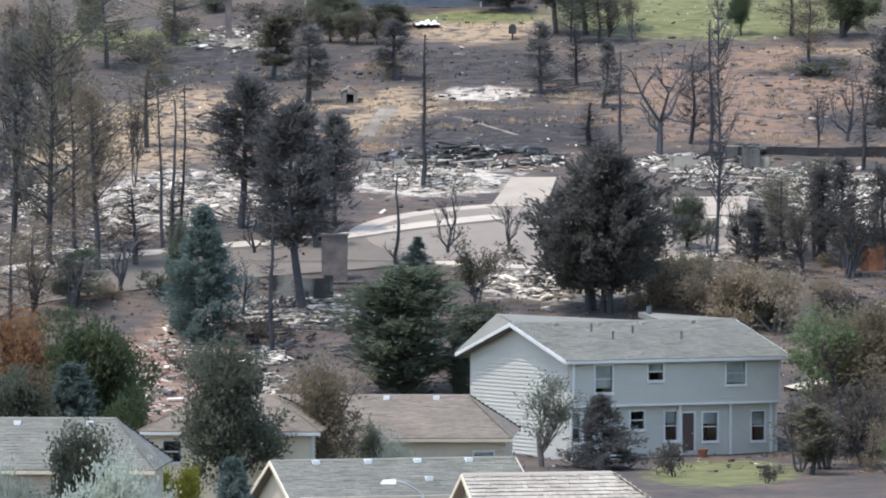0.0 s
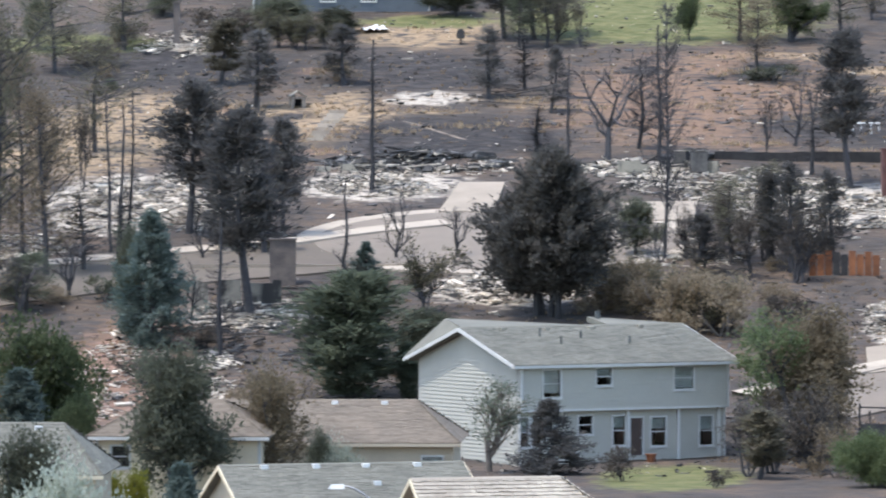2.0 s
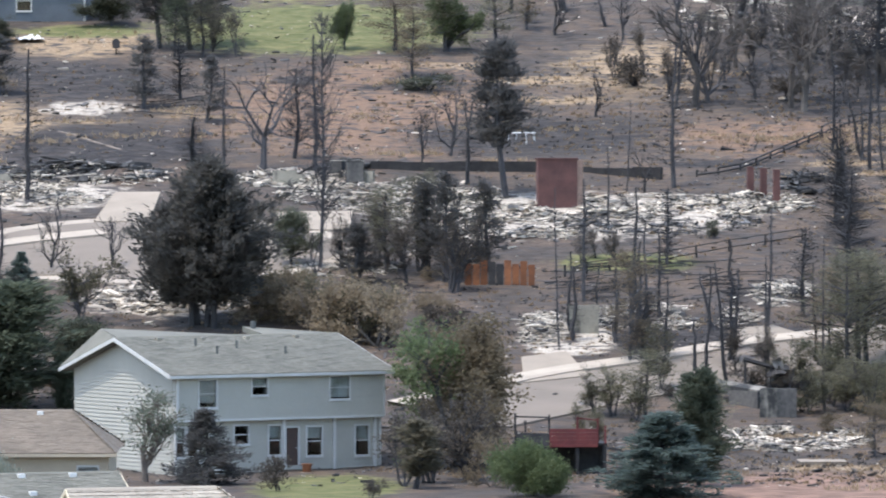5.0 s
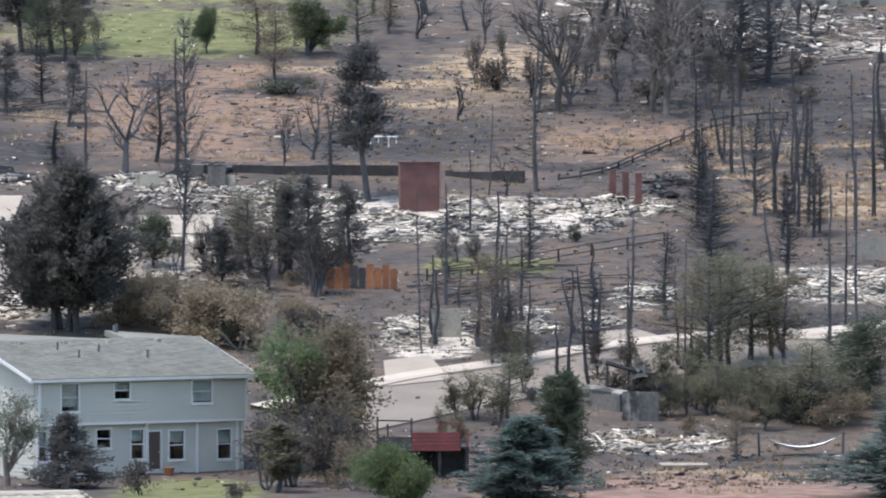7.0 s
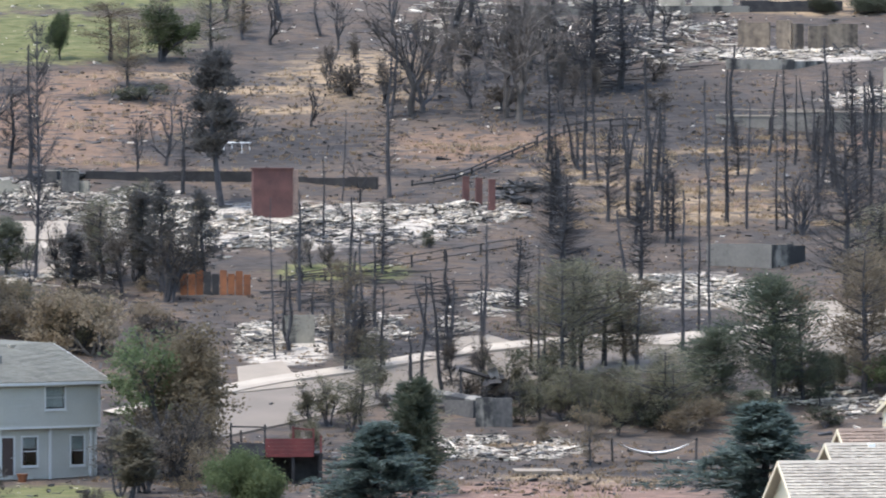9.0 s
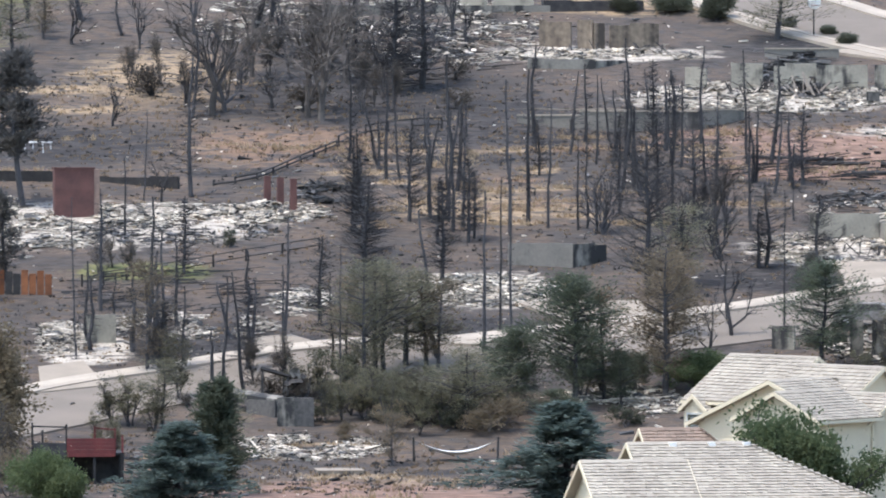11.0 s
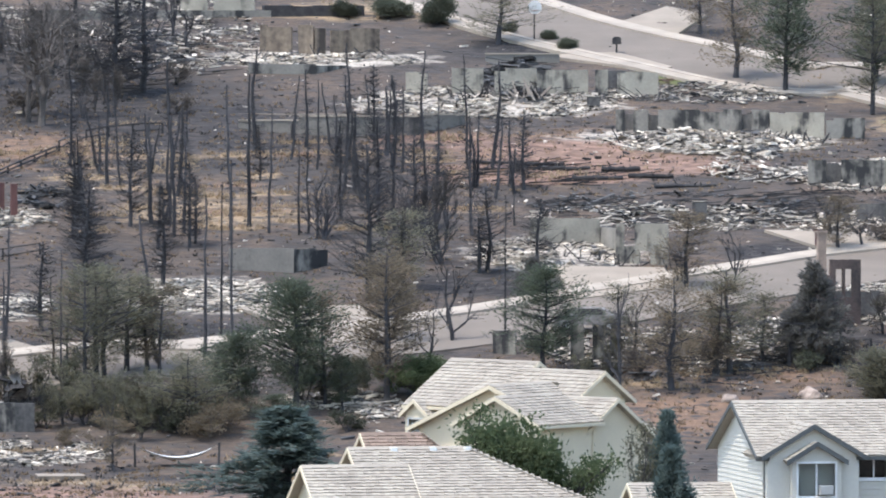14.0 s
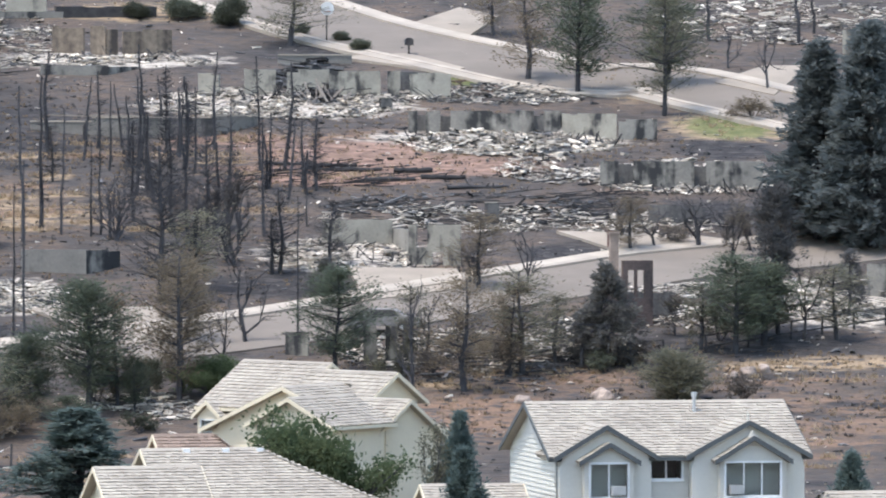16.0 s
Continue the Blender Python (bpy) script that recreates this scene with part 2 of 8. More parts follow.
RUST = shade("orange_rusted_boards", (0.28, 0.11, 0.05), 0.85, (0.14, 0.062, 0.036), 0.8, 6, 0.3, vary=0.25)
PALE_TIMBER = shade("sun_bleached_timber", (0.5, 0.43, 0.35), 0.9, (0.36, 0.3, 0.245), 1, 9, 0.3)
TIMBER = shade("weathered_timber", (0.38, 0.33, 0.28), 0.9, (0.24, 0.2, 0.17), 1, 9, 0.3)
PATH = shade("trodden_earth", (0.23, 0.185, 0.145), 0.95, (0.12, 0.1, 0.085), 0.8, 6, 0.4)
ROCK = shade("tan_boulder", (0.38, 0.3, 0.245), 0.9, (0.24, 0.195, 0.165), 1.2, 8, 0.5)
BLUE = shade("blue_siding", (0.12, 0.138, 0.155), 0.8, (0.09, 0.105, 0.12), 0.8, 9, 0.05)
CAR = shade("burnt_car_steel", (0.3, 0.285, 0.265), 0.75, (0.09, 0.08, 0.075), 1.6, 8, 0.2, metal=0.2)
BLIND = shade("pale_window_blind", (0.6, 0.6, 0.57), 0.8, None, 1, 9, 0.0, vary=0.1)
DOOR_WOOD = shade("dark_brown_door", (0.075, 0.05, 0.042), 0.6, (0.055, 0.04, 0.035), 1, 9, 0.1)
GLASS = glass("window_glass")
LEAF_GREEN = leafy("green_leaves", (0.08, 0.11, 0.055), (0.145, 0.172, 0.09))
LEAF_BRIGHT = leafy("bright_green_leaves", (0.095, 0.125, 0.06), (0.16, 0.19, 0.095))
LEAF_OLIVE = leafy("olive_leaves", (0.115, 0.112, 0.075), (0.19, 0.175, 0.12))
LEAF_DARK = leafy("dark_leaves", (0.08, 0.09, 0.066), (0.14, 0.146, 0.106))
LEAF_BROWN = leafy("heat_browned_leaves", (0.13, 0.105, 0.07), (0.2, 0.165, 0.112))
LEAF_TAN = leafy("withered_tan_leaves", (0.175, 0.14, 0.095), (0.275, 0.225, 0.16))
LEAF_SCORCH = leafy("scorched_grey_brown_leaves", (0.095, 0.084, 0.073), (0.165, 0.14, 0.115))
LEAF_ORANGE = leafy("orange_scorched_leaves", (0.16, 0.085, 0.045), (0.26, 0.15, 0.08))
LEAF_GREY = leafy("grey_green_leaves", (0.13, 0.15, 0.115), (0.21, 0.23, 0.18))
LEAF_SILVER = leafy("silver_grey_leaves", (0.24, 0.26, 0.2), (0.4, 0.42, 0.35))
LEAF_YELLOW = leafy("yellow_green_leaves", (0.2, 0.2, 0.03), (0.34, 0.33, 0.06))
NEEDLE_BLUE = leafy("blue_spruce_needles", (0.088, 0.122, 0.11), (0.168, 0.21, 0.19), 0.25)
NEEDLE_GREEN = leafy("green_needles", (0.078, 0.096, 0.07), (0.125, 0.142, 0.098), 0.22)
NEEDLE_OLIVE = leafy("olive_pine_needles", (0.14, 0.136, 0.096), (0.225, 0.21, 0.15), 0.25)
NEEDLE_TAN = leafy("heat_browned_needles", (0.15, 0.122, 0.088), (0.235, 0.19, 0.135), 0.25)
NEEDLE_GREY = leafy("dark_spruce_needles", (0.1, 0.116, 0.118), (0.15, 0.165, 0.158), 0.15)
NEEDLE_CHAR = leafy("scorched_needles", (0.088, 0.088, 0.089), (0.135, 0.13, 0.123), 0.25)
NEEDLE_BROWN = leafy("browned_needles", (0.09, 0.085, 0.066), (0.15, 0.133, 0.096), 0.3)
NEEDLE_JUNIPER = leafy("dark_juniper_foliage", (0.1, 0.098, 0.095), (0.158, 0.15, 0.132), 0.15)
GRASS_BURNT = leafy("half_burnt_grass", (0.16, 0.115, 0.075), (0.3, 0.22, 0.14))
GRASS_DRY = leafy("dry_grass", (0.3, 0.22, 0.14), (0.46, 0.36, 0.24))


# ---- makers ----
def ground_z(x, y):
    t = y - 428.0
    z = -0.3 + 0.09 * (t + math.sqrt(t * t + 36.0))
    t = y - 660.0
    z -= 0.07 * (t + math.sqrt(t * t + 400.0))
    k = min(max((200.0 - y) / 200.0, 0.0), 1.0)
    return z + 20.7 * k * k * (3 - 2 * k)


def mesh_of(name, verts, faces, material):
    me = bpy.data.meshes.new(name)
    me.from_pydata([tuple(v) for v in verts], [], [tuple(f) for f in faces])
    me.materials.append(material)
    return me


def part(name, data, material, parent, label=""):
    """One mesh object, from a bmesh or from (verts, faces), under a thing or a part."""
    if isinstance(data, tuple):
        me = mesh_of(name, data[0], data[1], material)
    elif isinstance(data, bpy.types.Mesh):
        me = data
    else:
        me = bpy.data.meshes.new(name)
        data.to_mesh(me)
        data.free()
        me.materials.append(material)
    ob = new(name, me)
    ob.parent = parent
    return tagged(ob, label)


def thing(name, m, label, category, group="", kind=""):
    ob = new(name)
    ob.matrix_world = m
    return tagged(ob, label, category, group, kind)


class Shape:
    """Collects boxes and prisms as vertices and faces."""

    def __init__(self):
        self.v, self.f = [], []

    def add(self, verts, faces):
        k = len(self.v)
        self.v += [tuple(p) for p in verts]
        self.f += [tuple(i + k for i in q) for q in faces]
        return self

    def box(self, x0, x1, y0, y1, z0, z1):
        return self.add([(x0, y0, z0), (x1, y0, z0), (x1, y1, z0), (x0, y1, z0), (x0, y0, z1), (x1, y0, z1), (x1, y1, z1), (x0, y1, z1)],
                        [(3, 2, 1, 0), (4, 5, 6, 7), (0, 1, 5, 4), (1, 2, 6, 5), (2, 3, 7, 6), (3, 0, 4, 7)])

    def hexa(self, bottom, top):
        return self.add([*bottom, *top], [(3, 2, 1, 0), (4, 5, 6, 7), (0, 1, 5, 4), (1, 2, 6, 5), (2, 3, 7, 6), (3, 0, 4, 7)])

    def turned(self, m, sx, sy, sz):
        c = [m @ Vector((a * sx / 2, b * sy / 2, d * sz / 2)) for d in (-1, 1) for a, b in ((-1, -1), (1, -1), (1, 1), (-1, 1))]
        return self.hexa(c[:4], c[4:])

    def beam(self, a, b, ra, rb, sides=4):
        a, b = Vector(a), Vector(b)
        d = (b - a).normalized()
        u = d.orthogonal().normalized()
        w = d.cross(u)
        ring = lambda c, r: [c + (u * math.cos(2 * math.pi * i / sides) + w * math.sin(2 * math.pi * i / sides)) * r for i in range(sides)]
        faces = [(i, (i + 1) % sides, sides + (i + 1) % sides, sides + i) for i in range(sides)]
        return self.add(ring(a, ra) + ring(b, rb), faces + [tuple(range(sides))[::-1], tuple(range(sides, 2 * sides))])

    def rod(self, a, b, ra, rb, sides=3):
        """A thin limb with open ends."""
        a, b = Vector(a), Vector(b)
        d = (b - a).normalized()
        u = d.orthogonal().normalized()
        w = d.cross(u)
        ring = lambda c, r: [c + (u * math.cos(2 * math.pi * i / sides) + w * math.sin(2 * math.pi * i / sides)) * r for i in range(sides)]
        return self.add(ring(a, ra) + ring(b, rb), [(i, (i + 1) % sides, sides + (i + 1) % sides, sides + i) for i in range(sides)])

    def tube(self, points, radii, sides=6):
        n = len(points)
        verts, faces = [], []
        for i, c in enumerate(points):
            c = Vector(c)
            d = (Vector(points[min(i + 1, n - 1)]) - Vector(points[max(i - 1, 0)])).normalized()
            u = d.cross(Vector((0.3, 0.9, 0.1))).normalized()
            w = d.cross(u)
            verts += [c + (u * math.cos(2 * math.pi * j / sides) + w * math.sin(2 * math.pi * j / sides)) * radii[i] for j in range(sides)]
        for i in range(n - 1):
            for j in range(sides):
                k = (j + 1) % sides
                faces.append((i * sides + j, i * sides + k, (i + 1) * sides + k, (i + 1) * sides + j))
        faces += [tuple(range(sides))[::-1], tuple(range((n - 1) * sides, n * sides))]
        return self.add(verts, faces)

    def data(self):
        return self.v, self.f


# ---- ground ----
covers = []


def cover(kind, x, y, rx, ry, strength=1.0, turn=0.0):
    covers.append((kind, x, y, rx, ry, strength, radians(turn)))


cover("dry", -64.3, 522.4, 4.2, 14.1, 1.0)
cover("dry", -55.2, 530.6, 6.2, 2.9, 0.9)
cover("dry", -49.9, 527.5, 3.5, 9.2, 0.8)
cover("dry", -69.1, 517.3, 5.3, 13.8, 0.6)
cover("lawn", -30.0, 566.0, 10.7, 9.9, 1.0)
cover("dry", -46.5, 560.6, 5.3, 6.0, 0.95)
cover("lawn", -46.8, 564.8, 5.3, 2.8, 0.75)
cover("lawn", -71.3, 555.6, 6.1, 4.1, 0.8)
cover("lawn", -28.2, 586.8, 17.0, 10.2, 0.7)
cover("char_and_shade", -63.2, 545.5, 8.8, 8.3, 0.9)
cover("char_and_shade", -42.0, 520.5, 7.2, 7.6, 0.9)
cover("char_and_shade", -45.1, 544.4, 7.9, 7.6, 0.75)
cover("ash", -44.1, 534.8, 3.1, 2.7, 0.8)
cover("ash", -44.8, 504.5, 5.1, 5.2, 0.95)
cover("ash", -34.0, 472.7, 4.8, 5.3, 0.95)
cover("ash", -61.4, 498.4, 4.7, 9.2, 0.95)
cover("ash", -49.0, 464.4, 4.1, 4.1, 0.95)
cover("red", -25.2, 535.0, 9.3, 17.9, 0.9)
cover("dry", -5.6, 550.1, 6.4, 11.1, 0.7)
cover("char_and_shade", -13.0, 524.7, 8.7, 6.5, 0.95)
# shadow patch beside the tree, painted in the char colour
cover("char_and_shade", -21.4, 544.6, 2.4, 4.8, 1.0)
cover("ash", -10.5, 498.0, 11.9, 6.9, 0.95)
cover("lawn", -6.3, 483.0, 4.6, 3.0, 0.78)
cover("red", 3.5, 524.4, 7.6, 7.2, 0.8)
cover("dry", 10.2, 520.8, 5.7, 2.8, 0.8)
cover("dry", 15.0, 503.1, 5.5, 4.1, 0.9)
cover("clay", 4.2, 407.6, 9.7, 11.9, 1.0)
cover("clay", -55.3, 448.7, 3.9, 15.2, 0.6)
cover("clay", 32.1, 528.9, 4.2, 1.8, 0.9)
cover("clay", 40.3, 525.4, 7.3, 2.8, 0.8)
cover("clay", 38.0, 514.8, 7.5, 2.3, 0.75)
cover("ash", 14.6, 477.6, 4.8, 5.0, 0.95)
cover("ash", -9.6, 460.7, 2.7, 4.4, 0.95)
cover("char_and_shade", -1.0, 462.3, 3.0, 5.5, 1.0)
cover("char_and_shade", 14.2, 466.2, 3.7, 3.5, 0.95)
cover("char_and_shade", 7.5, 543.2, 10.2, 13.0, 0.85)
cover("char_and_shade", 15.4, 535.1, 7.8, 8.4, 0.8)
cover("red", 40.5, 522.7, 7.6, 8.0, 1.0)
cover("red", 32.1, 528.9, 4.2, 2.1, 1.0)
cover("ash", 36.0, 541.5, 9.0, 4.7, 0.95)
cover("ash", 49.6, 528.2, 8.6, 4.4, 0.95)
cover("clay", 45.5, 519.5, 7.0, 3.4, 0.85)
cover("char_and_shade", 15.5, 527.5, 6.5, 3.6, 0.9)
cover("char_and_shade", 14.5, 519.5, 4.0, 2.4, 0.85)
cover("ash", 25.0, 559.3, 8.1, 3.2, 0.95)
cover("char_and_shade", 32.7, 480.4, 4.2, 3.7, 1.0)
cover("lawn", 52.4, 551.3, 5.2, 2.7, 0.95)
cover("dry", 28.5, 579.5, 6.7, 4.0, 0.8)
cover("lawn", 66.6, 533.3, 3.5, 4.6, 0.75)
cover("dry", 66.6, 533.3, 4.3, 5.9, 0.8)
cover("char_and_shade", 65.2, 525.1, 3.8, 3.7, 0.9)
cover("ash", 36.9, 489.9, 5.3, 5.3, 0.95)
cover("dry", 64.3, 458.3, 5.0, 1.9, 0.8)
cover("red", 60.5, 443.1, 8.4, 9.0, 0.5)
cover("lawn", -21.0, 407.1, 3.8, 11.0, 1.0)
cover("red", -55.3, 448.7, 3.9, 15.2, 0.7)
cover("dry", 60.9, 549.6, 2.4, 6.7, 0.7)
cover("ash", 65.9, 474.4, 5.2, 6.7, 0.95)
cover("char_and_shade", 58.2, 463.1, 8.5, 3.5, 0.9)
cover("open", -64.5, 523.4, 7.6, 16.2, 0.8)
cover("open", -49.9, 531.7, 9.7, 12.5, 0.7)
cover("open", -23.0, 537.1, 17.5, 19.1, 0.85)
cover("open", 3.5, 524.4, 15.2, 16.1, 0.75)
cover("open", 14.4, 506.9, 9.5, 11.3, 0.8)
cover("open", 39.1, 519.8, 11.3, 11.9, 0.8)
cover("open", 2.8, 418.4, 15.2, 19.2, 0.9)
cover("open", 61.4, 449.1, 11.5, 13.7, 0.4)
cover("open", -49.5, 456.5, 13.3, 9.3, 0.6)
# strips on the wood's floor; the char streaks paint in the trunks' shadows
cover("dry", 16.6, 508.6, 1.4, 0.6, 0.91)
cover("dry", 7.9, 514.9, 3.0, 1.2, 0.76)
cover("dry", 19.8, 503.3, 2.2, 0.9, 0.85)
cover("dry", 18.3, 523.0, 2.3, 0.6, 0.93)
cover("red", 17.8, 503.9, 3.2, 0.9, 0.92)
cover("red", 6.5, 524.2, 2.1, 1.2, 0.95)
cover("dry", 4.8, 510.5, 1.7, 0.4, 0.85)
cover("dry", 7.8, 497.7, 1.2, 1.1, 0.98)
cover("char_and_shade", 10.2, 520.0, 3.4, 1.2, 0.84)
cover("char_and_shade", 13.2, 500.0, 1.9, 0.9, 0.74)
cover("dry", 14.5, 509.5, 3.3, 1.0, 0.85)
cover("dry", 14.6, 519.8, 2.0, 1.2, 0.79)
cover("dry", 21.4, 500.5, 1.6, 0.7, 0.77)
cover("dry", 13.8, 510.3, 1.6, 0.8, 0.71)
cover("red", 41.0, 444.5, 5.0, 7.0, 0.7)
cover("dry", 40.0, 452.2, 3.6, 1.1, 0.72)
cover("dry", 46.0, 455.6, 5.0, 1.4, 0.62)
cover("red", 47.0, 453.5, 7.0, 4.0, 0.55)
cover("red", 16.9, 512.4, 3.1, 1.0, 0.75)
cover("char_and_shade", 7.2, 519.0, 3.3, 0.4, 0.76)
cover("dry", 14.3, 521.6, 1.1, 1.0, 0.80)
cover("dry", 19.3, 515.7, 1.4, 1.0, 0.87)
cover("char_and_shade", 18.9, 523.4, 2.5, 0.4, 0.79)
cover("dry", 4.0, 523.2, 2.7, 0.4, 0.93)
cover("red", 8.3, 502.4, 2.2, 0.6, 0.99)
cover("dry", 10.1, 526.6, 3.4, 0.6, 0.80)
cover("dry", 13.9, 509.9, 1.8, 0.8, 0.70)
cover("char_and_shade", 10.9, 524.4, 3.3, 1.2, 0.71)
cover("dry", 13.5, 517.7, 2.1, 1.0, 0.74)
cover("dry", 30.2, 523.4, 2.3, 1.0, 0.94)
cover("char_and_shade", 11.6, 529.5, 2.6, 1.0, 0.89)
cover("char_and_shade", 25.4, 498.9, 1.3, 0.9, 0.87)
cover("red", 24.4, 523.4, 1.3, 0.6, 0.71)
cover("dry", 10.9, 524.0, 2.9, 0.4, 0.91)
cover("dry", 31.7, 516.2, 3.1, 1.0, 0.86)
cover("dry", 26.2, 523.2, 1.9, 1.2, 0.82)
cover("dry", 6.9, 520.0, 2.6, 0.8, 0.97)
cover("red", 22.4, 523.4, 2.7, 0.8, 0.72)
cover("char_and_shade", 35.2, 516.0, 3.0, 0.8, 0.85)
cover("red", 17.5, 502.4, 3.1, 0.4, 0.76)
cover("red", 20.7, 505.6, 3.1, 0.7, 0.76)
cover("char_and_shade", 30.1, 515.3, 3.1, 1.2, 0.98)
cover("red", 31.8, 504.6, 2.5, 0.7, 0.90)
cover("dry", 25.0, 508.2, 2.3, 0.4, 0.78)
cover("dry", 24.8, 498.5, 3.1, 0.7, 1.00)
cover("dry", 30.8, 520.8, 1.8, 0.8, 0.94)
cover("red", 16.8, 503.3, 2.0, 0.6, 0.81)
cover("dry", 25.0, 497.8, 2.1, 0.5, 0.77)
cover("dry", 20.4, 509.7, 2.9, 0.4, 0.94)
cover("char_and_shade", 9.6, 502.3, 1.5, 1.1, 1.00)
cover("dry", 12.3, 534.1, 2.7, 0.6, 0.91)
cover("dry", 10.2, 511.5, 2.2, 0.8, 0.98)
cover("dry", 11.2, 504.5, 1.9, 0.4, 0.80)
cover("dry", 10.0, 527.9, 2.7, 0.8, 1.00)
cover("dry", 14.9, 498.9, 1.2, 1.1, 0.94)
cover("dry", 17.3, 498.0, 1.9, 0.7, 0.72)
cover("dry", 33.5, 504.2, 1.9, 0.9, 0.75)
cover("red", 22.0, 527.2, 2.2, 0.4, 0.73)
cover("clay", 30.5, 525.4, 3.4, 0.6, 0.80)
cover("clay", 31.3, 531.7, 1.3, 1.2, 0.94)
cover("clay", 31.8, 518.6, 2.6, 0.8, 0.79)
cover("clay", 38.3, 520.6, 1.4, 1.2, 0.92)
cover("clay", 30.8, 513.9, 1.4, 0.6, 0.80)
cover("red", 32.4, 528.7, 1.5, 1.0, 0.72)
cover("red", 39.5, 515.8, 2.6, 0.8, 0.82)
cover("red", 39.4, 515.4, 3.3, 0.8, 0.91)
cover("red", 56.3, 429.4, 3.4, 0.8, 0.71)
cover("red", 47.8, 422.9, 2.3, 2.2, 0.82)
cover("char_and_shade", 52.3, 436.6, 3.4, 0.9, 0.87)
cover("red", 63.2, 453.5, 2.6, 0.9, 0.61)
cover("char_and_shade", 63.3, 446.8, 2.7, 0.9, 0.84)
cover("red", 47.6, 455.5, 2.1, 0.9, 0.80)
cover("red", 59.2, 436.5, 3.8, 1.1, 0.94)
cover("dry", 57.7, 439.0, 1.4, 1.0, 0.85)
cover("char_and_shade", 59.2, 454.2, 2.7, 1.2, 0.64)
cover("red", 53.3, 440.0, 2.8, 1.0, 0.72)
cover("char_and_shade", 60.3, 443.9, 3.9, 1.2, 0.61)
cover("red", 57.9, 456.1, 1.5, 0.6, 0.78)
cover("red", 57.7, 440.0, 3.6, 0.6, 0.71)
cover("char_and_shade", 45.0, 427.2, 3.0, 2.0, 0.70)
cover("char_and_shade", 58.1, 421.6, 2.4, 2.0, 0.74)
cover("red", 59.4, 432.8, 3.8, 0.5, 0.77)
cover("red", 58.5, 453.1, 3.8, 1.2, 0.64)
cover("red", 57.5, 440.2, 3.6, 0.9, 0.67)
cover("red", 50.3, 439.0, 1.4, 0.4, 0.79)
cover("char_and_shade", 54.3, 452.8, 4.0, 0.9, 0.69)
cover("red", 51.4, 458.1, 1.5, 0.9, 0.85)
cover("red", 56.8, 446.2, 1.4, 0.4, 0.86)
cover("red", 54.8, 433.7, 2.5, 0.5, 0.62)
cover("red", 57.2, 446.0, 1.7, 0.9, 0.68)
cover("dry", 48.6, 438.6, 3.4, 0.6, 0.77)
cover("red", 49.5, 442.2, 3.4, 0.6, 0.63)
cover("char_and_shade", -0.2, 515.1, 5.2, 1.6, 0.81)
cover("char_and_shade", -10.8, 521.1, 1.7, 1.0, 0.72)
cover("char_and_shade", -21.3, 555.3, 3.1, 0.7, 0.83)
cover("red", -0.8, 547.7, 2.7, 0.7, 0.72)
cover("char_and_shade", -16.3, 542.0, 3.1, 1.5, 0.68)
cover("dry", -12.5, 545.1, 5.1, 1.7, 0.81)
cover("dry", -21.5, 550.6, 5.5, 1.8, 0.90)
cover("red", -21.5, 518.2, 3.0, 0.8, 0.80)
cover("dry", -11.1, 537.6, 4.1, 1.5, 0.81)
cover("red", 6.0, 523.5, 3.3, 1.4, 0.64)
cover("dry", -10.0, 551.5, 2.7, 1.6, 0.84)
cover("char_and_shade", -21.6, 526.4, 2.7, 0.8, 0.73)
cover("char_and_shade", -4.7, 545.5, 3.3, 1.7, 0.64)
cover("red", -25.4, 532.3, 3.1, 1.5, 0.64)
cover("dry", 0.2, 524.4, 3.4, 0.6, 0.88)
cover("red", -13.7, 515.6, 3.0, 0.6, 0.64)
cover("char_and_shade", 5.5, 520.8, 3.7, 1.2, 0.78)
cover("red", -14.7, 526.8, 5.0, 0.8, 0.60)
cover("dry", -0.4, 523.8, 4.9, 1.4, 0.70)
cover("char_and_shade", -9.0, 525.2, 2.0, 1.4, 0.65)
cover("dry", -38.0, 533.8, 1.9, 1.5, 0.61)
cover("dry", -23.6, 544.7, 1.9, 1.1, 0.70)
cover("red", -47.5, 522.7, 4.4, 0.8, 0.89)
cover("red", -49.8, 515.5, 1.8, 1.2, 0.85)
cover("red", -52.4, 519.8, 1.8, 1.4, 0.83)
cover("red", -40.8, 524.7, 4.0, 1.2, 0.86)
cover("red", -61.7, 542.2, 4.5, 1.5, 0.75)
cover("red", -59.5, 530.8, 3.0, 1.5, 0.76)
cover("char_and_shade", -24.1, 542.5, 3.8, 1.5, 0.65)
cover("dry", -44.6, 529.6, 4.1, 0.6, 0.80)
cover("red", -52.6, 544.9, 2.8, 1.5, 0.85)
cover("red", -35.3, 525.1, 2.9, 1.6, 0.88)
cover("char_and_shade", -30.4, 545.3, 1.9, 1.7, 0.85)
cover("dry", -58.3, 527.3, 2.0, 1.4, 0.64)
cover("dry", -34.6, 531.3, 4.3, 0.8, 0.81)
cover("char_and_shade", -53.0, 528.1, 1.7, 1.4, 0.70)
cover("dry", 10.1, 420.1, 3.1, 3.0, 0.61)
cover("dry", 7.2, 407.0, 2.6, 2.5, 0.71)
cover("dry", -3.2, 431.3, 3.2, 1.0, 0.80)
cover("dry", 15.6, 432.6, 1.3, 0.8, 0.64)
cover("char_and_shade", 3.9, 411.1, 3.2, 4.0, 0.75)
cover("dry", 18.4, 426.2, 3.1, 2.2, 0.82)
cover("dry", 18.4, 433.6, 2.0, 0.6, 0.76)
cover("char_and_shade", 12.5, 417.8, 3.8, 1.8, 0.67)
cover("clay", -6.4, 427.8, 2.7, 0.7, 0.88)
cover("clay", 3.6, 418.0, 2.8, 3.7, 0.71)
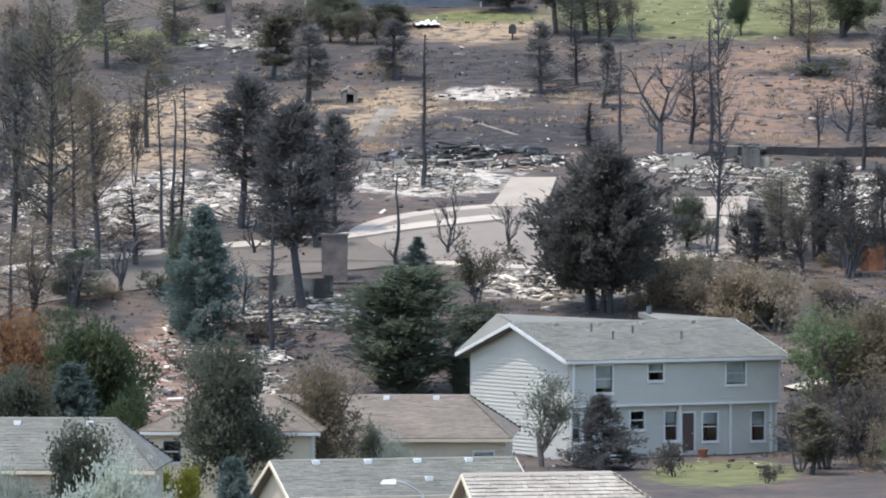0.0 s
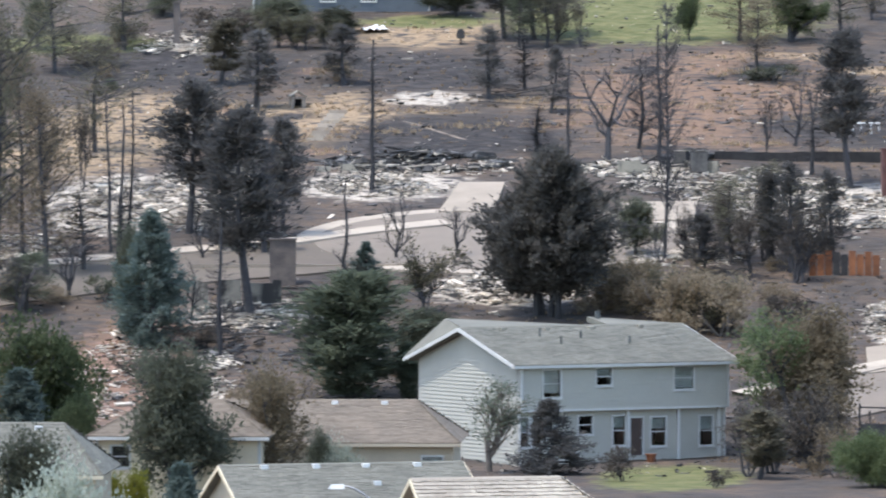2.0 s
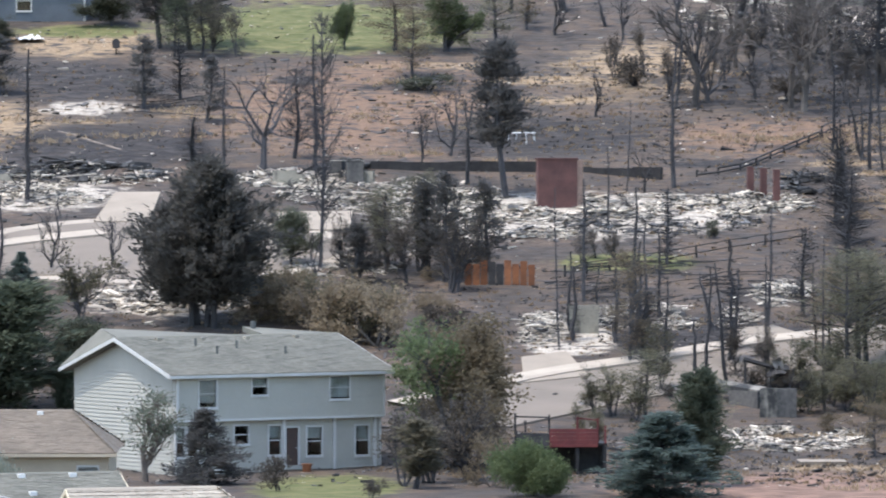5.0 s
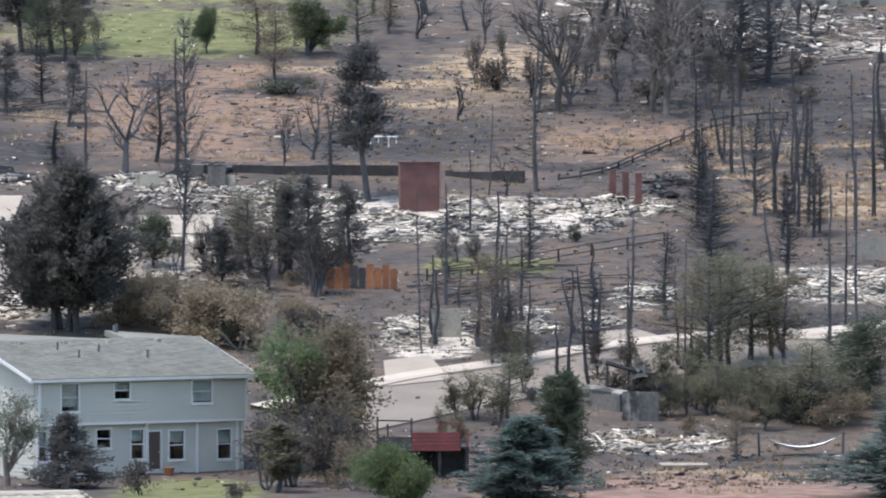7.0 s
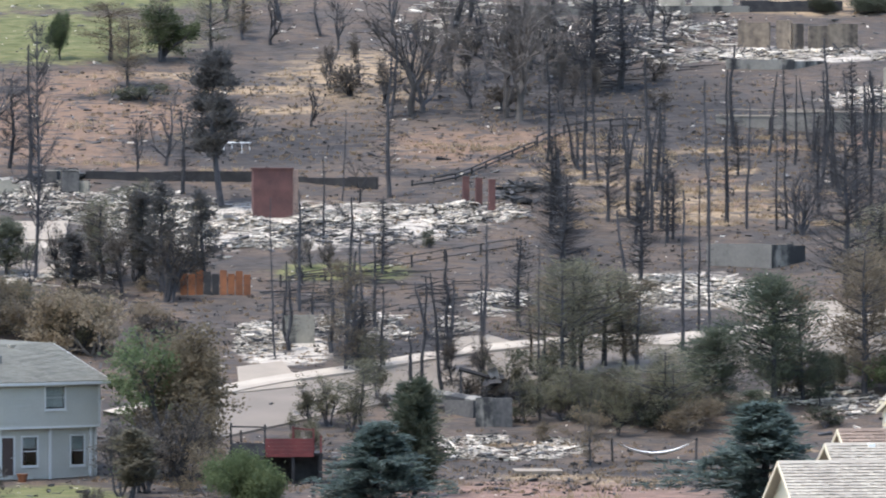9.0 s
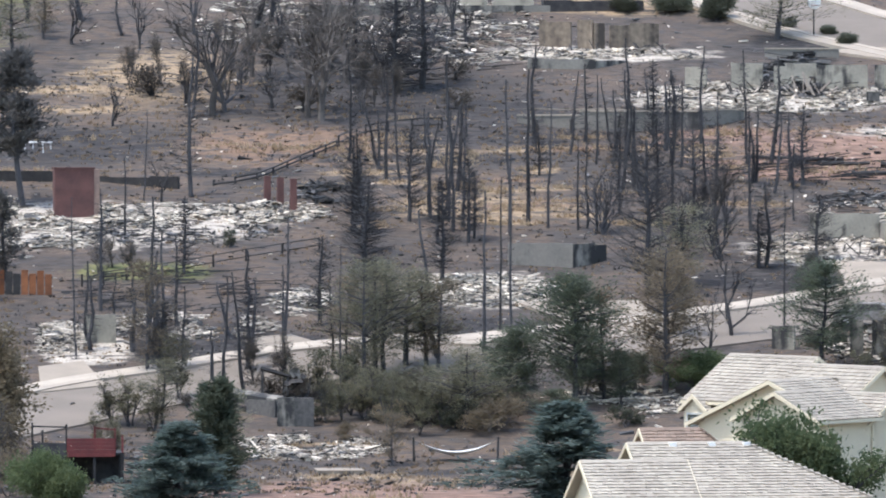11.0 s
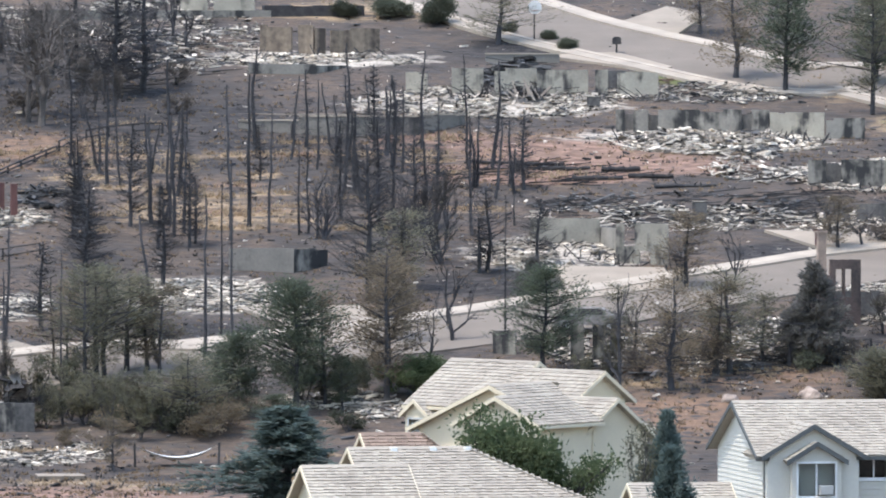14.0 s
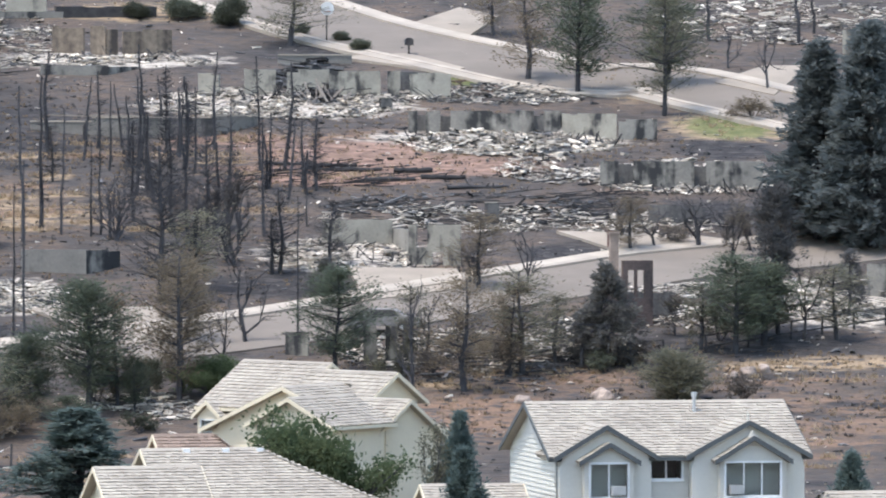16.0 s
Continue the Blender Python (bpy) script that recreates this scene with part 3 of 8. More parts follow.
cover("dry", 5.6, 435.0, 3.6, 0.5, 0.92)
cover("dry", -4.2, 404.5, 1.8, 4.1, 0.65)
cover("char_and_shade", 10.7, 426.1, 1.6, 1.6, 0.85)
cover("dry", 5.7, 424.0, 3.2, 2.0, 0.72)
cover("dry", 61.4, 457.1, 5.3, 1.2, 1.0, 0)
cover("dry", 50.6, 447.1, 2.9, 1.2, 0.9)
cover("char_and_shade", 50.7, 489.2, 2.8, 3.9, 0.95)
# a cast shadow on the red earth, painted in the char colour
cover("char_and_shade", 38.2, 526.7, 4.2, 1.6, 0.95)
cover("char_and_shade", 38.8, 562.4, 3.6, 3.6, 0.95)
cover("lawn", 51.6, 554.6, 3.6, 2.0, 0.95)
cover("clay", 40.0, 519.6, 6.0, 2.6, 0.95)
cover("char_and_shade", 62.4, 502.7, 5.1, 4.8, 0.95)
cover("dry", 67.0, 533.3, 4.7, 2.9, 0.8)


def axis(fine0, fine1, step, low, high):
    out = list(np.arange(fine0, fine1 + 0.01, step))
    s, v = step, fine0
    while v > low:
        s *= 1.35
        v -= s
        out.insert(0, max(v, low))
    s, v = step, fine1
    while v < high:
        s *= 1.35
        v += s
        out.append(min(v, high))
    return out


def build_ground():
    xs, ys = axis(-92, 92, 0.85, -3000, 3000), axis(404, 600, 0.95, -1500, 4000)
    nx, ny = len(xs), len(ys)
    verts = []
    for y in ys:
        for x in xs:
            near = 1.0 if -95 < x < 95 and 400 < y < 610 else 0.0
            rough = (noise.noise((x * 0.35, y * 0.35, 0)) * 0.07 + noise.noise((x * 1.1, y * 1.1, 5)) * 0.04) * near
            verts.append((x, y, ground_z(x, y) + rough - 0.02))
    faces = [(j * nx + i, j * nx + i + 1, (j + 1) * nx + i + 1, (j + 1) * nx + i) for j in range(ny - 1) for i in range(nx - 1)]
    me = mesh_of("ground", verts, faces, EARTH)
    for p in me.polygons:
        p.use_smooth = True
    co = np.array(verts)
    for kind in ("lawn", "dry", "ash", "red", "char_and_shade", "open", "clay"):
        total = np.zeros(len(verts))
        for k, x, y, rx, ry, strength, turn in covers:
            if k == kind:
                dx, dy = co[:, 0] - x, co[:, 1] - y
                a, b = dx * math.cos(turn) + dy * math.sin(turn), -dx * math.sin(turn) + dy * math.cos(turn)
                r = np.sqrt((a / rx) ** 2 + (b / ry) ** 2)
                total = np.maximum(total, strength * np.clip(1.6 - r * 1.1, 0, 1))
        me.attributes.new(kind, "FLOAT", "POINT").data.foreach_set("value", total.astype(np.float32))
    tagged(new("ground", me), "charred brown hillside with patches of dry grass", "ground", kind="structure")


build_ground()


def smooth_line(points, step=1.2):
    pts = [Vector((p[0], p[1])) for p in points]
    pts = [pts[0] * 2 - pts[1]] + pts + [pts[-1] * 2 - pts[-2]]
    out = []
    for i in range(1, len(pts) - 2):
        a, b, c, d = pts[i - 1:i + 3]
        n = max(2, int((c - b).length / step))
        for k in range(n):
            t = k / n
            out.append(0.5 * (2 * b + (c - a) * t + (2 * a - 5 * b + 4 * c - d) * t * t + (3 * b - a - 3 * c + d) * t ** 3))
    return out + [pts[-2]]


def strip(line, low, high, lift, cells=6, depth=0.3):
    """A band along a line between two offsets to its left, laid on the ground, with sides."""
    verts, faces = [], []
    n = len(line)
    for i, p in enumerate(line):
        d = (line[min(i + 1, n - 1)] - line[max(i - 1, 0)]).normalized()
        side = Vector((-d.y, d.x))
        row = []
        for k in range(cells + 1):
            q = p + side * (low + (high - low) * k / cells)
            row.append((q.x, q.y, ground_z(q.x, q.y) + lift))
        row = [(row[0][0], row[0][1], row[0][2] - depth)] + row + [(row[-1][0], row[-1][1], row[-1][2] - depth)]
        verts += row
    w = cells + 3
    for i in range(n - 1):
        for k in range(w - 1):
            faces.append((i * w + k + 1, i * w + k, (i + 1) * w + k, (i + 1) * w + k + 1))
    return verts, faces


def road(name, label, points, width, left=True, right=True):
    line = smooth_line(points)
    tagged(new(name, mesh_of(name, *strip(line, -width / 2, width / 2, 0.10), ASPHALT)), label, "road", kind="structure")
    for on, sign in ((left, 1), (right, -1)):
        if on:
            a, b = sorted((sign * width / 2, sign * (width / 2 + 0.55)))
            tagged(new("kerb", mesh_of("kerb", *strip(line, a, b, 0.24, 2), KERB)), "pale concrete kerb and gutter beside the road", "kerb", kind="structure")
            a, b = sorted((sign * (width / 2 + 0.56), sign * (width / 2 + 1.75)))
            tagged(new("pavement", mesh_of("pavement", *strip(line, a, b, 0.21, 3), KERB)), "pale concrete pavement beside the road", "pavement", kind="structure")


def slab(name, label, corners, lift=0.17, material=None, cells=12):
    """A four-cornered slab of concrete laid on the ground."""
    a, b, c, d = [Vector(p) for p in corners]
    verts, faces = [], []
    for j in range(cells + 1):
        for i in range(cells + 1):
            s, t = i / cells, j / cells
            q = (a * (1 - s) + b * s) * (1 - t) + (d * (1 - s) + c * s) * t
            verts.append((q.x, q.y, ground_z(q.x, q.y) + lift))
    w = cells + 1
    faces = [(j * w + i, j * w + i + 1, (j + 1) * w + i + 1, (j + 1) * w + i) for j in range(cells) for i in range(cells)]
    rim = [i for i in range(w)] + [j * w + cells for j in range(1, w)] + [cells * w + i for i in range(cells - 1, -1, -1)] + [j * w for j in range(cells - 1, 0, -1)]
    k = len(verts)
    verts += [(verts[i][0], verts[i][1], verts[i][2] - 0.35) for i in rim]
    n = len(rim)
    faces += [(rim[(i + 1) % n], rim[i], k + i, k + (i + 1) % n) for i in range(n)]
    tagged(new(name, mesh_of(name, verts, faces, material or CONCRETE)), label, name.replace("_", " "), kind="structure")


def disc(name, label, x, y, rx, ry, lift, material, inner=0.0, turn=0.0):
    """A round of road or kerb laid on the ground."""
    verts, faces = [], []
    rings, arcs = 8, 64
    ct, st = math.cos(radians(turn)), math.sin(radians(turn))
    for r in range(rings + 2):
        k = inner + (1 - inner) * min(r, rings) / rings
        for i in range(arcs):
            a, b = rx * k * math.cos(2 * math.pi * i / arcs), ry * k * math.sin(2 * math.pi * i / arcs)
            px, py = x + a * ct - b * st, y + a * st + b * ct
            verts.append((px, py, ground_z(px, py) + lift - (0.3 if r > rings else 0)))
    for r in range(rings + 1):
        for i in range(arcs):
            j = (i + 1) % arcs
            faces.append((r * arcs + i, (r + 1) * arcs + i, (r + 1) * arcs + j, r * arcs + j))
    tagged(new(name, mesh_of(name, verts, faces, material)), label, name.replace("_", " "), kind="structure")


# ---- houses ----
def lapped_wall(length, outline, openings, board=0.21, thick=0.16):
    """Boards one over another along x, face towards -y, from z 0 up to the outline; openings (x0, x1, z0, z1) are left free."""
    s = Shape()
    top = max(z for _, z in outline)
    cuts = sorted({round(k * board, 3) for k in range(int(top / board) + 2)} | {round(z, 3) for o in openings for z in o[2:]} | {0.0})
    xs = [p[0] for p in outline]
    zs = [p[1] for p in outline]

    def reach(z):
        inside = [x for x in np.linspace(0, length, 161) if np.interp(x, xs, zs) >= z - 1e-6]
        return (inside[0], inside[-1]) if inside else None

    for z0, z1 in zip(cuts, cuts[1:]):
        if z1 - z0 < 0.01 or z0 >= top:
            continue
        low, high = reach(z0), reach(min(z1, top)) or reach(z0)
        if not low:
            continue
        blocks = sorted((o[0], o[1]) for o in openings if o[2] < z1 - 0.005 and o[3] > z0 + 0.005)
        spans, x = [], low[0]
        for a, b in blocks:
            spans.append((x, a))
            x = b
        spans.append((x, low[1]))
        g0 = max(0.0, z0 / board - math.floor(z0 / board + 0.01))
        g1 = g0 + (z1 - z0) / board
        f0, f1 = 0.04 * (1 - g0), 0.04 * max(0.0, 1 - g1)
        for a, b in spans:
            if b - a < 0.005:
                continue
            a1, b1 = max(a, high[0]) if a == low[0] else a, min(b, high[1]) if b == low[1] else b
            s.hexa([(a, -f0, z0), (b, -f0, z0), (b, thick, z0), (a, thick, z0)],
                   [(a1, -f1, z1), (max(b1, a1 + 0.002), -f1, z1), (max(b1, a1 + 0.002), thick, z1), (a1, thick, z1)])
    return welded(s)


def welded(s):
    """The shape's vertices with those in one place joined."""
    seen, index = {}, []
    for v in s.v:
        index.append(seen.setdefault((round(v[0], 4), round(v[1], 4), round(v[2], 4)), len(seen)))
    faces = [q for q in ([index[i] for i in f] for f in s.f) if len(set(q)) == len(q)]
    return list(seen), faces


def shingles(width, run, rise, course, wide, thick=0.03, seed=0, trim_left=None, trim_right=None):
    """Shingles on a slope that starts at the eave (z 0, y 0) and climbs over run and rise; one mesh. trim_*: how far in the side lies at the slope's top."""
    rng = random.Random(seed)
    s = Shape()
    length = math.hypot(run, rise)
    cy, cz = run / length, rise / length
    rows = max(2, int(length / course))
    tl, tr = trim_left or 0.0, trim_right or 0.0
    at = lambda x, d, up: (x, d * cy - up * cz, d * cz + up * cy)
    for r in range(rows):
        d0, d1 = r * length / rows, min((r + 1.25) * length / rows, length)
        k = d0 / length
        x, end = tl * k - rng.random() * wide * 0.5, width - tr * k
        left = tl * k
        while x < end:
            w = wide * rng.uniform(0.6, 1.4)
            a, b = max(x, left), min(x + w - 0.008, end)
            if b - a > 0.02:
                e, up = d0 - rng.random() * course * 0.12, thick * rng.uniform(0.7, 1.5)
                s.hexa([at(a, e, 0.0), at(b, e, 0.0), at(b, d1, -0.01), at(a, d1, -0.01)],
                       [at(a, e, up), at(b, e, up), at(b, d1, 0.006), at(a, d1, 0.006)])
            x += w
    return s.data()


def put(ob, m):
    ob.matrix_local = m
    return ob


def roof_slope(parent, m, width, run, rise, material, course=0.14, wide=0.33, thick=0.02, seed=1, tl=0.0, tr=0.0, name="roof_slope"):
    """A sheathed slope with its shingles: eave along x at the pose m, climbing along y."""
    length = math.hypot(run, rise)
    cy, cz = run / length, rise / length
    s = Shape()
    at = lambda x, d, up: (x, d * cy - up * cz, d * cz + up * cy)
    s.hexa([at(0, 0, -0.16), at(width, 0, -0.16), at(width - tr, length, -0.16), at(tl, length, -0.16)],
           [at(0, 0, -0.004), at(width, 0, -0.004), at(width - tr, length, -0.004), at(tl, length, -0.004)])
    base = put(part(name, s.data(), material, parent), m)
    sh = part("shingles", shingles(width, run, rise, course, wide, thick, seed, tl, tr), material, base)
    tagged(sh, kind="stuff")
    return base


def window(parent, x, z0, w, h, trim=None, sash=1, mullion=0, blind=0.0, y=0.0, name="window"):
    """A window in a wall whose face is at y: casing, sash bars, pane and sill; x, z0 is the lower left of its opening."""
    trim = trim or TRIM
    win = new(name)
    win.parent = parent
    win.matrix_local = pose(x, y, z0)
    f = Shape()
    c = 0.09
    f.box(-c, 0, -0.06, 0.10, -c, h + c).box(w, w + c, -0.06, 0.10, -c, h + c).box(0, w, -0.06, 0.10, h, h + c).box(0, w, -0.06, 0.10, -c, 0)
    part("frame", f.data(), trim, win)
    b = Shape()
    for k in range(sash):
        zz = h * (k + 1) / (sash + 1)
        b.box(0.002, w - 0.002, 0.0, 0.07, zz - 0.03, zz + 0.03)
    for k in range(mullion):
        xx = w * (k + 1) / (mullion + 1)
        b.box(xx - 0.03, xx + 0.03, -0.004, 0.074, 0.002, h - 0.002)
    if sash or mullion:
        part("sash", b.data(), trim, win)
    part("pane", Shape().box(0.004, w - 0.004, 0.03, 0.042, 0.004, h - 0.004).data(), GLASS, win)
    part("sill", Shape().box(-c - 0.03, w + c + 0.03, -0.1, -0.062, -c - 0.05, -c + 0.01).data(), trim, win)
    if blind:
        part("blind", Shape().box(0.02, w - 0.02, 0.115, 0.13, h * (1 - blind), h - 0.02).data(), BLIND, win, "pale window blind drawn part way")
    # black sheet that paints the room's darkness behind the glass
    part("room_lining", Shape().box(-0.1, w + 0.1, 1.2, 1.22, -0.1, h + 0.1).data(), CHAR, win, "black panel standing in for the unlit room behind the pane")
    return win


# ---- plants ----
def blades(at, way, length, width, rng):
    """Slim triangles, one island each, from points along ways, with random twist."""
    at, way = np.array(at), np.array(way)
    n = len(at)
    way = way + rng.normal(0, 0.45, (n, 3))
    way /= np.linalg.norm(way, axis=1)[:, None] + 1e-9
    side = np.cross(way, rng.normal(0, 1, (n, 3)))
    side /= np.linalg.norm(side, axis=1)[:, None] + 1e-9
    ln = length * rng.uniform(0.6, 1.4, (n, 1))
    wd = width * rng.uniform(0.6, 1.4, (n, 1))
    v = np.stack([at - side * wd, at + side * wd, at + way * ln], 1).reshape(-1, 3)
    f = np.arange(3 * n).reshape(n, 3)
    return v.tolist(), f.tolist()


def conifer(seed, name, label, needle, bark, h=10.0, w=4.0, base=0.12, levels=26, arms=6, tufts=5, per=5, ragged=0.25, lift=0.1, blunt=0.75, size=0.42, wide=0.075, trunks=1, bare_low=0.0, uneven=0.35, inner=0.3, fluff=0.14, reach_by=1.0):
    """A trunk with whorls of limbs that carry needle tufts."""
    rng = np.random.default_rng(seed)
    wood, at, way = Shape(), [], []
    for tr in range(trunks):
        off = rng.normal(0, 0.09 * w, 2) if trunks > 1 else np.zeros(2)
        th = h * (1 if tr == 0 else rng.uniform(0.7, 0.95))
        bend = rng.normal(0, 0.012 * h, (5, 2)).cumsum(0)
        line = [(off[0] + bend[i, 0] * (i > 0), off[1] + bend[i, 1] * (i > 0), th * i / 4 - (0.3 if i == 0 else 0)) for i in range(5)]
        r0 = 0.017 * h + 0.03
        lobe = rng.uniform(0, 6.28, 4)
        wood.tube(line, [r0 * (1 - 0.22 * i) + 0.01 for i in range(5)], 7)
        for k in range(levels):
            q = base + (1 - base) * (k + rng.uniform(0, 0.8)) / levels
            z = q * th
            i = min(int(q * 4), 3)
            t = q * 4 - i
            c = Vector(line[i]).lerp(Vector(line[i + 1]), t)
            c.z = z
            s = (q - base) / (1 - base)
            reach = reach_by * w / 2 * min(1.0, (1 - s) ** blunt + 0.06) * min(1, 0.45 + s * 3)
            for a in range(arms):
                if rng.random() < ragged:
                    continue
                g = rng.uniform(0, 2 * math.pi)
                ln = reach * rng.uniform(0.5, 1.2) * (1 + uneven * (math.sin(2 * g + lobe[0] + 5 * q) * 0.5 + math.sin(3 * g + lobe[1] - 9 * q) * 0.4 + math.sin(23 * q + lobe[2]) * 0.35))
                d = np.array([math.cos(g), math.sin(g), lift + rng.normal(0, 0.16)])
                tip = np.array(c) + d * ln
                wood.rod(c, tip, 0.016 + 0.012 * ln, 0.008, 3)
                if s < bare_low:
                    continue
                for j in range(tufts):
                    u = inner + (1 - inner) * (j + rng.random()) / tufts
                    p = np.array(c) + d * ln * u
                    for _ in range(per):
                        at.append(p + rng.normal(0, fluff, 3))
                        way.append(d + np.array([0, 0, 0.25]))
    root = new(name)
    part("trunk", wood.data(), bark, root)
    part("crown", blades(at, way, size, wide, rng), needle, root)
    return tagged(root, label, "tree")


def bare_conifer(seed, name, label, bark, h=10.0, w=2.4, base=0.15, levels=28, arms=5, up=0.2, power=0.7, twigs=2, thick=1.0):
    """A burnt trunk with thin bare limbs and twigs."""
    rng = np.random.default_rng(seed)
    wood, limbs = Shape(), Shape()
    bend = rng.normal(0, 0.008 * h, (7, 2)).cumsum(0)
    line = [(bend[i, 0] * (i > 0), bend[i, 1] * (i > 0), h * i / 6 - (0.3 if i == 0 else 0)) for i in range(7)]
    wood.tube(line, [(0.012 * h + 0.04) * thick * (1 - i / 7.6) + 0.02 for i in range(7)], 7)
    for k in range(levels):
        q = base + (0.98 - base) * (k + rng.random()) / levels
        i = min(int(q * 6), 5)
        c = Vector(line[i]).lerp(Vector(line[i + 1]), q * 6 - i)
        s = (q - base) / (1 - base)
        for a in range(arms):
            if rng.random() < 0.3:
                continue
            g = rng.uniform(0, 2 * math.pi)
            ln = w / 2 * ((1 - s) ** power + 0.08) * rng.uniform(0.25, 1.2)
            d = Vector((math.cos(g), math.sin(g), up + rng.normal(0, 0.2)))
            mid = c + d * ln * 0.55
            tip = mid + (d + Vector((0, 0, 0.25))) * ln * 0.5
            limbs.rod(c, mid, (0.02 + 0.01 * ln) * thick, 0.015 * thick, 3)
            limbs.rod(mid, tip, 0.015 * thick, 0.007, 3)
            for _ in range(twigs):
                e = Vector(rng.normal(0, 0.6, 3)) + d
                b = c.lerp(mid, rng.uniform(0.3, 1))
                limbs.rod(b, b + e * ln * 0.38, 0.012 * thick, 0.006, 3)
    root = new(name)
    part("trunk", wood.data(), bark, root)
    tagged(part("bare_crown", limbs.data(), bark, root), kind="stuff")
    return tagged(root, label, "tree")


def broadleaf(seed, name, label, leaf, bark, h=7.0, w=5.0, stem=0.22, leaves=50, size=0.25, forks=4, spread=0.55, bare=False, second=None, lean=0.0, clump=0.42, levels=3, full=0, uneven=0.55, stems=1, along=0):
    """A forked trunk with branching limbs; leaves in clumps round the tips."""
    rng = np.random.default_rng(seed)
    wood, tips = Shape(), []

    def grow(p, d, ln, r, level):
        d = d.normalized()
        mid = p + d * ln * 0.5 + Vector(rng.normal(0, 0.05 * ln, 3))
        end = p + d * ln + Vector(rng.normal(0, 0.08 * ln, 3))
        r = max(r, 0.0065)
        grow_part = wood.beam if level < 1 else wood.rod
        if level < levels:
            grow_part(p, mid, r, r * 0.85, 6 if level < 1 else 4 if level < 2 else 3)
            grow_part(mid, end, r * 0.85, r * 0.66, 6 if level < 1 else 4 if level < 2 else 3)
        else:
            grow_part(p, end, r, r * 0.6, 3)
        if level >= levels:
            tips.append(end)
            for q in range(along):
                tips.append(p.lerp(end, rng.random()))
            if rng.random() < 0.5:
                tips.append(mid)
            return
        for _ in range(forks if level else forks + 1):
            nd = d + Vector(rng.normal(0, spread, 3)) + Vector((0, 0, 0.12))
            grow(end if rng.random() < 0.6 else mid, nd, ln * rng.uniform(0.55, 0.85), r * 0.55, level + 1)

    for k in range(stems):
        tilt = rng.normal(0, 0.28, 2) if stems > 1 else (lean, 0.05)
        foot = rng.normal(0, 0.06, 2) if stems > 1 else (0, 0)
        grow(Vector((foot[0], foot[1], -0.25)), Vector((tilt[0], tilt[1], 1)), rng.uniform(0.7, 1.1) if stems > 1 else 1.0, 0.085 if stems == 1 else 0.06, 0)
    pts = np.array([tuple(t) for t in tips])
    vv = np.array([tuple(v) for v in wood.v])
    zt = pts[:, 2].max()
    half = np.quantile(np.hypot(pts[:, 0], pts[:, 1]), 0.8)
    sx, sz = w / 2 / half * 0.9, h / (zt + 0.15)
    vv[:, 0] *= sx
    vv[:, 1] *= sx
    vv[:, 2] = np.where(vv[:, 2] > 0, vv[:, 2] * sz, vv[:, 2])
    pts = pts * np.array([sx, sx, sz])
    root = new(name)
    part("trunk", (vv.tolist(), wood.f), bark, root)
    if not bare:
        at, out = [], []
        for p in pts:
            n = int(leaves * rng.uniform(0.4, 1.5))
            c = rng.normal(0, clump * rng.uniform(0.6, 1.3), (n, 3)) * np.array([1, 1, 0.7])
            at += list(p + c)
            out += list(c + np.array([0, 0, 0.2]))
        for _ in range(full):
            d = rng.normal(0, 1, 3)
            d /= np.linalg.norm(d)
            lump = 0.72 + uneven * noise.noise(Vector(d) * 2.2 + Vector((seed, 0, 0)))
            p = np.array([0, 0, 0.54 * h]) + d * np.array([w * 0.46, w * 0.46, h * 0.46]) * lump * rng.random() ** 0.35
            n = int(leaves * rng.uniform(0.4, 1.3))
            c = rng.normal(0, clump * rng.uniform(0.5, 1.1), (n, 3)) * np.array([1, 1, 0.7])
            at += list(p + c)
            out += list(c + d * 0.3 + np.array([0, 0, 0.1]))
        keep = [i for i, a in enumerate(at) if a[2] > 0.15]
        at, out = [at[i] for i in keep], [out[i] for i in keep]
        if second:
            s = [i for i, a in enumerate(at) if a[0] > -0.12 * w + 0.16 * w * math.sin(a[2] * 1.6 + a[1]) or (a[2] < 0.45 * h and a[0] > -0.3 * w)]
            r = set(s)
            o = [i for i in range(len(at)) if i not in r]
            part("crown", blades([at[i] for i in o], [out[i] for i in o], size, size * 0.45, rng), leaf, root)
            part("crown", blades([at[i] for i in s], [out[i] for i in s], size, size * 0.45, rng), second, root, "heat-browned side of the crown")
        else:
            part("crown", blades(at, out, size, size * 0.42, rng), leaf, root)
    return tagged(root, label, "tree")


class Kind:
    def __init__(self, make, h, w, variants=2, category="tree", **given):
        self.make, self.h, self.w, self.variants, self.given, self.category = make, h, w, variants, given, category
        self.built = []


plant_rng = random.Random(11)


def plant(kind, x, y, h, w):
    """A plant of a kind at a place, with its height and the width of its crown."""
    if kind is B and w < 1.75:
        kind = BN
    m = Matrix.Translation((x, y, ground_z(x, y) - 0.05)) @ Matrix.Rotation(0.0 if "second" in kind.given else plant_rng.uniform(0, 6.283), 4, "Z") @ Matrix.Diagonal((w / kind.w, w / kind.w, h / kind.h, 1))
    if len(kind.built) < kind.variants:
        ob = kind.make(seed=len(kind.built) * 7 + 3 + int(kind.h * 10 + kind.w), h=kind.h, w=kind.w, **kind.given)
        ob.matrix_world = m
        tagged(ob, category=kind.category, group=kind.given["name"].replace("_", " ") + "s")
        kind.built.append((ob, m))
        return ob
    ob, _ = kind.built[plant_rng.randrange(kind.variants)]
    keep = ob.matrix_basis.copy()
    ob.matrix_basis = Matrix.Identity(4)
    made = copy_thing(ob, m)
    ob.matrix_basis = keep
    return made


B = Kind(bare_conifer, 10, 2.6, 4, name="burnt_tree", label="burnt bare conifer with a black trunk and thin limbs", bark=BARK, twigs=4, thick=0.85)
